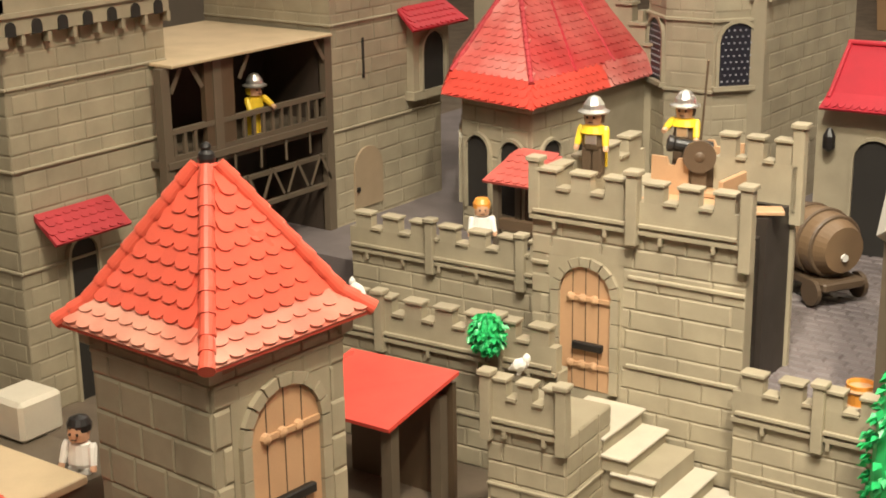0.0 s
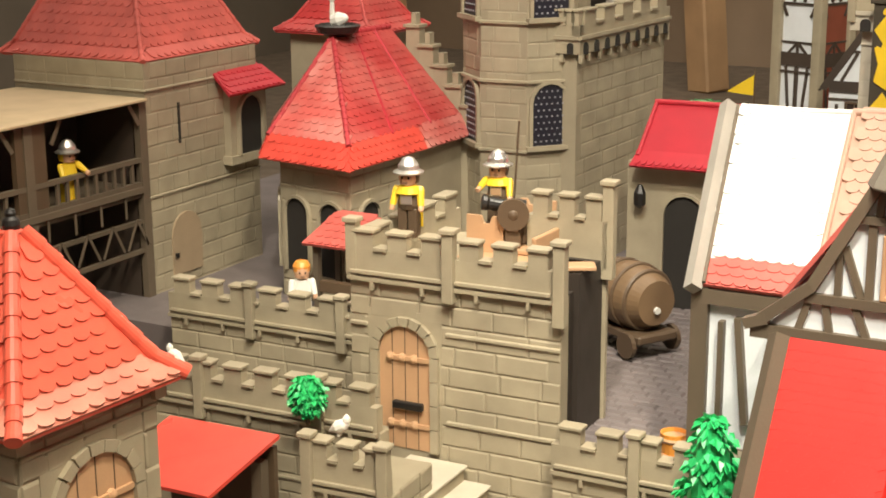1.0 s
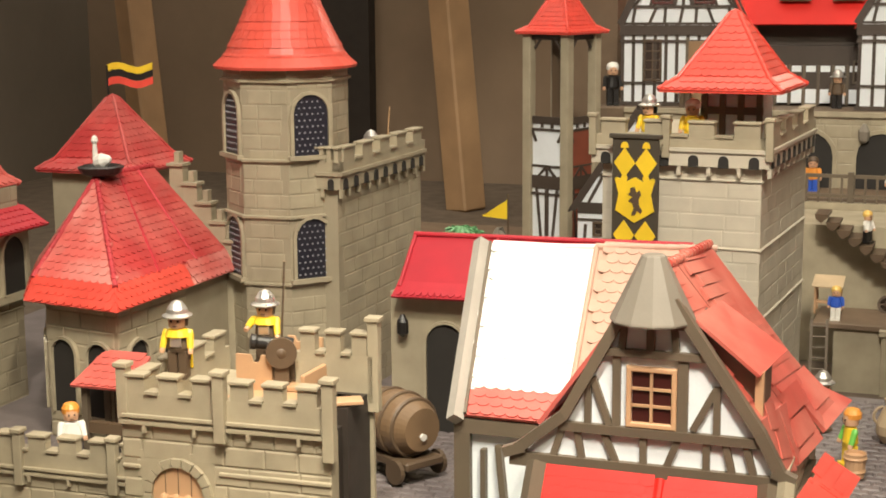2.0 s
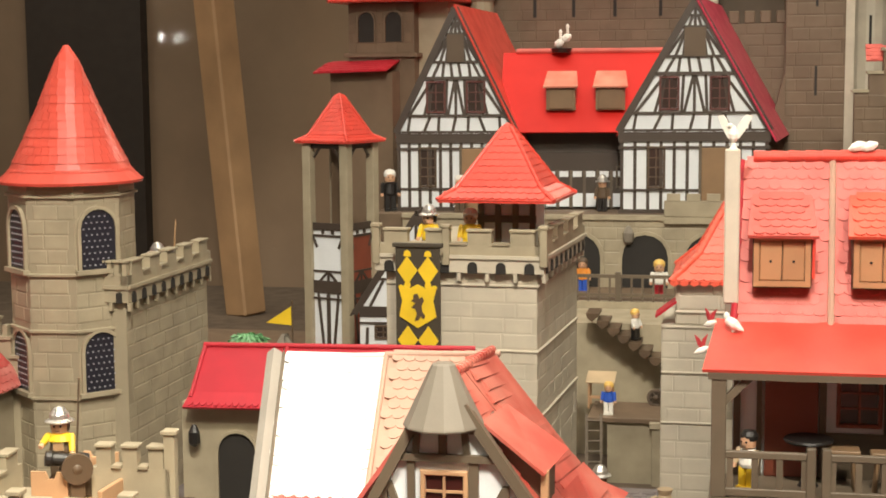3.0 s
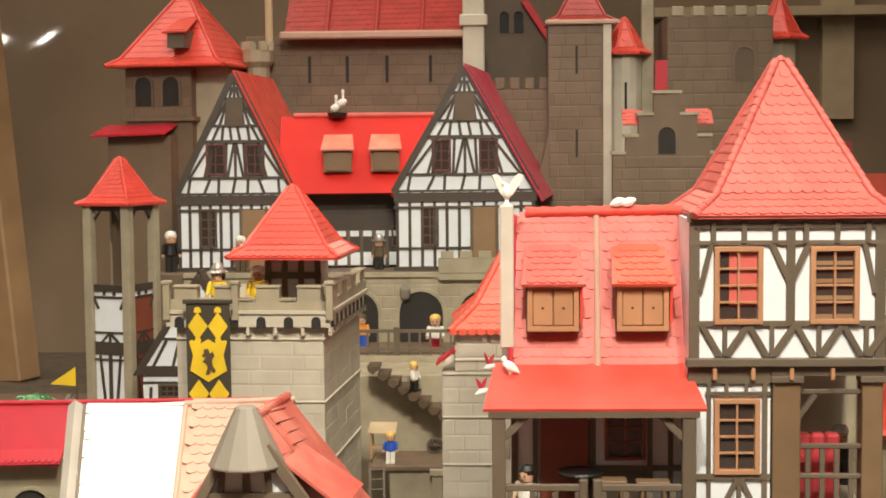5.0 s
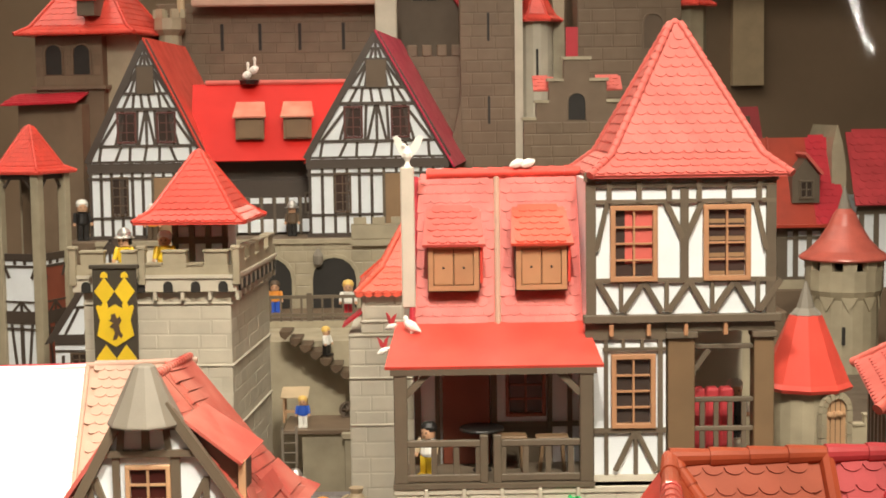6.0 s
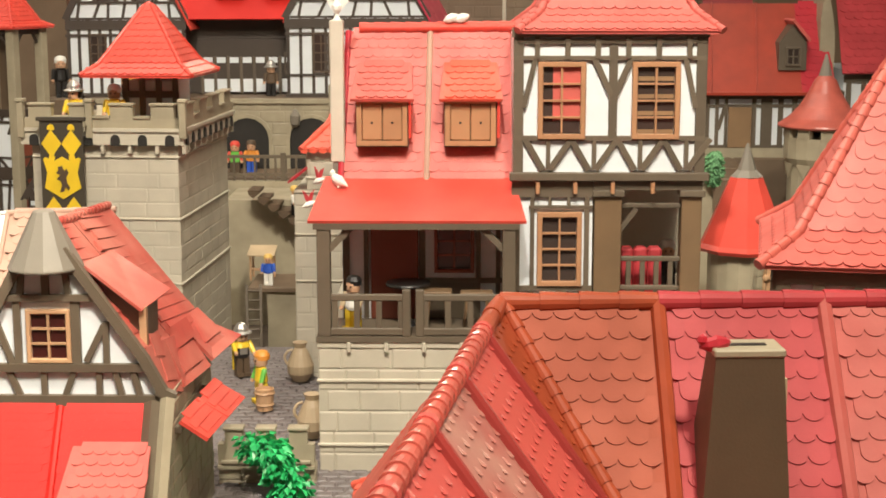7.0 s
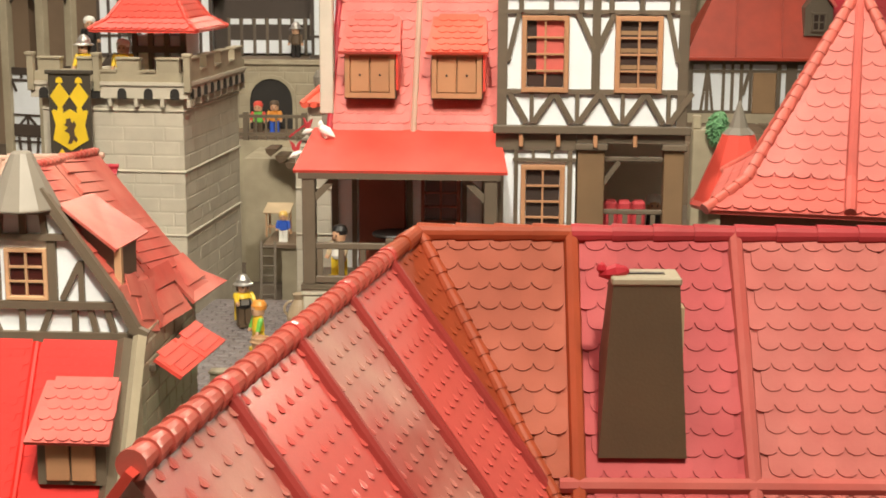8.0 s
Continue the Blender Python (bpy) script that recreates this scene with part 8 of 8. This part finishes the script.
small_table(0.132, 1.535, 0.156, 0.036, 0.028, 0.047, CASK, "small brown plastic table behind the porch railing")
rt = thing("round_table", pose(0.1136, 1.562, 0.156), "dark round plastic table before the house door", "table")
part("tabletop", lathe([(0.001, 0.050), (0.0265, 0.050), (0.0275, 0.052), (0.0265, 0.054), (0.001, 0.054)], 24), BLACK, rt)
part("foot", lathe([(0.012, 0.0), (0.010, 0.003), (0.003, 0.008), (0.003, 0.050)], 12), BLACK, rt)


def barrel_cart():
    t = thing("barrel_cart", pose(-0.623, 1.59, -0.008, 0, 0, 60) @ Matrix.Scale(1.1, 4), "large brown wooden barrel lying on a cart", "barrel")
    cask = part("cask", lathe([(0.024, -0.045), (0.033, -0.025), (0.036, 0), (0.033, 0.025), (0.024, 0.045)], 32, pose(0, 0, 0.058, 90)), CASK, t)
    for y in (-0.03, -0.012, 0.012, 0.03):
        part("hoop", lathe([(0.0325 if abs(y) > 0.02 else 0.0362, -0.002), (0.034 if abs(y) > 0.02 else 0.0372, 0), (0.0325 if abs(y) > 0.02 else 0.0362, 0.002)], 32, pose(0, y, 0.058, 90)), BROWN, cask)
    part("bung", lathe([(0.004, 0), (0.004, 0.004)], 8, pose(0, -0.044, 0.05, 90)), WHITE, cask)
    part("bed", boxes((-0.026, 0.026, -0.05, 0.05, 0.016, 0.026), bevel=0.002), BROWN, t)
    for x in (-0.03, 0.03):
        for y in (-0.034, 0.034):
            part("wheel", lathe([(0.014, -0.0025), (0.014, 0.0025)], 16, pose(x, y, 0.014, 0, 90)), BROWN, t)


barrel_cart()


def jug(x, y, z, s=1.0):
    t = thing("jug", pose(x, y, z, 0, 0, 200), "pale clay jug with a handle standing in the lane", "jug", "clay jugs")
    part("body", lathe([(r * s, h * s) for r, h in ((0.011, 0), (0.019, 0.012), (0.02, 0.024), (0.013, 0.042), (0.008, 0.050), (0.011, 0.058), (0.008, 0.058))], 16), CLAY, t)
    for k in range(5):
        a0, a1 = math.pi * k / 5, math.pi * (k + 1) / 5
        part("handle", rod((0.012 * s + 0.012 * s * math.sin(a0), 0, (0.036 + 0.012 * math.cos(a0)) * s), (0.012 * s + 0.012 * s * math.sin(a1), 0, (0.036 + 0.012 * math.cos(a1)) * s), 0.002 * s, 6), CLAY, t)


def bucket(x, y, z, mat=AMBER, label="small orange wooden bucket behind the low battlements"):
    t = thing("bucket", pose(x, y, z), label, "bucket")
    part("body", lathe([(0.011, 0), (0.0135, 0.03), (0.012, 0.03), (0.010, 0.004), (0.001, 0.004)], 16), mat, t)
    for h in (0.008, 0.024):
        part("hoop", lathe([(0.0118 + h * 0.08, h - 0.002), (0.0128 + h * 0.08, h), (0.0118 + h * 0.08, h + 0.002)], 16), TAN, t)


bucket(-0.447, 1.272, -0.006)
bucket(-0.0925, 1.748, -0.008, TAN, "small tan wooden bucket at the worker's feet")
jug(-0.060, 1.902, -0.008)
jug(-0.014, 1.625, -0.008)


def market_shelter():
    t = thing("well_shelter", pose(-1.0, 1.545, 0.002), "small brown shelter with a salmon tiled roof in the inner ward", "shelter")
    slope(t, "roof_face", (-0.035, -0.035, 0.085), (0.055, -0.035, 0.085), (0.05, 0.02, 0.115), (-0.02, 0.02, 0.115), SALMON, (0.012, 0.012), joined=True)
    for x, y in ((-0.022, -0.02), (0.04, -0.02), (-0.015, 0.02), (0.04, 0.02)):
        part("post", boxes((x - 0.004, x + 0.004, y - 0.004, y + 0.004, -0.012, 0.09)), TIMBER, t)
    part("counter", boxes((-0.02, 0.042, -0.022, -0.012, 0.02, 0.034)), BROWN, t)
    part("back", boxes((-0.018, 0.042, 0.022, 0.028, -0.012, 0.09)), BROWN, t)


market_shelter()


def figure_bird(x, y, z, rz):
    """A little white bird with raised pink wings."""
    t = thing("toy_bird", pose(x, y, z, 0, 0, rz) @ Matrix.Scale(0.72, 4), "small white toy bird with raised pink wings on the awning", "bird", "birds")
    part("body", lathe([(0.001, -0.012), (0.005, -0.004), (0.0055, 0.003), (0.0025, 0.011), (0.001, 0.013)], 10, pose(0, 0, 0.006, 0, 70)), WHITE, t)
    for s in (-1, 1):
        part("wing", prism([(0, 0), (s * 0.006, 0.006), (s * 0.011, 0.022), (s * 0.003, 0.016), (-s * 0.001, 0.008)], -0.001, 0.001, face_at((0, 0, 0.008), (1, 0.3 * s, 0))), PINK, t)


def pigeon(x, y, z, rz, label):
    bm = lathe([(0.0005, -0.014), (0.003, -0.009), (0.0065, -0.001), (0.0055, 0.006), (0.003, 0.010), (0.0005, 0.011)], 10, pose(0, 0, 0.009, 0, 60))
    lathe([(0.001, 0), (0.0038, 0.0025), (0.0035, 0.006), (0.001, 0.009)], 8, pose(0.008, 0, 0.013), bm)
    cube(bm, -0.001, 0.001, -0.003, 0.003, 0, 0.006)
    ob = part("pigeon", bm, WHITE, None)
    ob.matrix_world = pose(x, y, z, 0, 0, rz)
    tagged(ob, label, "bird", "birds")


pigeon(-0.95, 1.155, 0.046, 180, "white dove on a battlement")
pigeon(-0.700, 1.08, 0.040, 0, "white dove by the green shrub")
pigeon(-0.368, 2.01, 0.440, 0, "pale dove on the little tower roof")
pigeon(0.030, 1.562, 0.327, 160, "pale grey bird on the red awning")
for x, y, z, r in ((-0.004, 1.535, 0.306, 20), (0.004, 1.575, 0.329, -30)):
    ob = figure_bird(x, y, z, r)


def pennant(x, y, z):
    t = thing("pennant", pose(x, y, z), "small yellow triangular pennant", "pennant")
    part("cloth", prism([(0, 0.012), (-0.052, 0.016), (0, 0.050)], -0.001, 0.001, face_at((0, 0, 0), (1, 0, 0))), YELLOW, t)
    part("pole", rod((0, 0, -0.1), (0, 0, 0.06), 0.002), BROWN, t)


pennant(-0.80, 2.6, 0.13)

BULB = glowing("lamp_bulb", (1.0, 0.93, 0.8), 160)


def wall_spot(x, y, z, k, wall):
    """An unseen spotlight on a wall arm, placed so its reflection fits the camera's view."""
    s = thing("spotlight", pose(x, y, z), "small bright lamp set for its reflection in the sheeting", "lamp", "hall spotlights")
    out = 1 if wall < 0 else -1
    part("housing", lathe([(0.030 * k, 0.0), (0.036 * k, 0.01), (0.036 * k, 0.06), (0.012, 0.075)], 16, Matrix.Rotation(radians(-90 * out), 4, "Y")), BLACK, s)
    part("bulb", lathe([(0.001, -0.028 * k), (0.020 * k, -0.018 * k), (0.030 * k, 0.0), (0.026 * k, 0.006)], 16, Matrix.Rotation(radians(-90 * out), 4, "Y")), BULB, s)
    part("arm", rod((-0.07 * out, 0, 0), (wall - x, 0, 0.0), 0.008, 8), BLACK, s)


for x, y, z, k, wall in ((-3.05, 1.48, 1.364, 1.3, -3.2), (-3.05, 1.75, 1.278, 1.0, -3.2), (-3.0, 0.04, 1.268, 1.0, -3.2), (-3.05, 0.71, 1.289, 0.9, -3.2), (-3.05, 1.84, 0.807, 0.5, -3.2), (-3.05, 1.42, 0.79, 0.45, -3.2), (3.05, -0.82, 1.157, 0.6, 3.2), (3.05, -0.49, 1.112, 0.7, 3.2)):
    wall_spot(x, y, z, k, wall)


def stall():
    t = thing("market_stall", pose(-1.0, 0.74, 0), "low sandy plank stall with a red roof beside the tower", "stall")
    part("plank", boxes((-0.10, 0.06, -0.05, 0.03, -0.012, -0.004), bevel=0.001), BEIGE, t)
    part("stone_ledge", boxes((-0.10, -0.05, 0.05, 0.10, -0.012, 0.028), bevel=0.004), STONE_PALE, t, "pale stone ledge")
    part("frame", boxes((-0.10, 0.055, -0.045, 0.08, -0.12, -0.012)), TIMBER, t)


stall()


def low_roof():
    t = thing("low_house", pose(0, 0, 0), "low house with an orange-red tiled roof before the tower", "house")
    part("wall", boxes((-1.03, -0.86, 0.60, 0.72, -0.12, -0.05)), STONE, t)
    slope(t, "roof_face", (-1.06, 0.57, -0.075), (-0.835, 0.57, -0.09), (-0.845, 0.672, 0.004), (-1.06, 0.672, 0.026), RED_ORANGE, (0.0155, 0.0125), joined=True)
    slope(t, "roof_face", (-0.835, 0.75, -0.09), (-1.06, 0.75, -0.075), (-1.06, 0.672, 0.026), (-0.845, 0.672, 0.004), RED_ORANGE, None)
    capping(t, (-0.845, 0.672, 0.006), (-1.06, 0.672, 0.028), 0.0045, RED_ORANGE, 0.014)


low_roof()
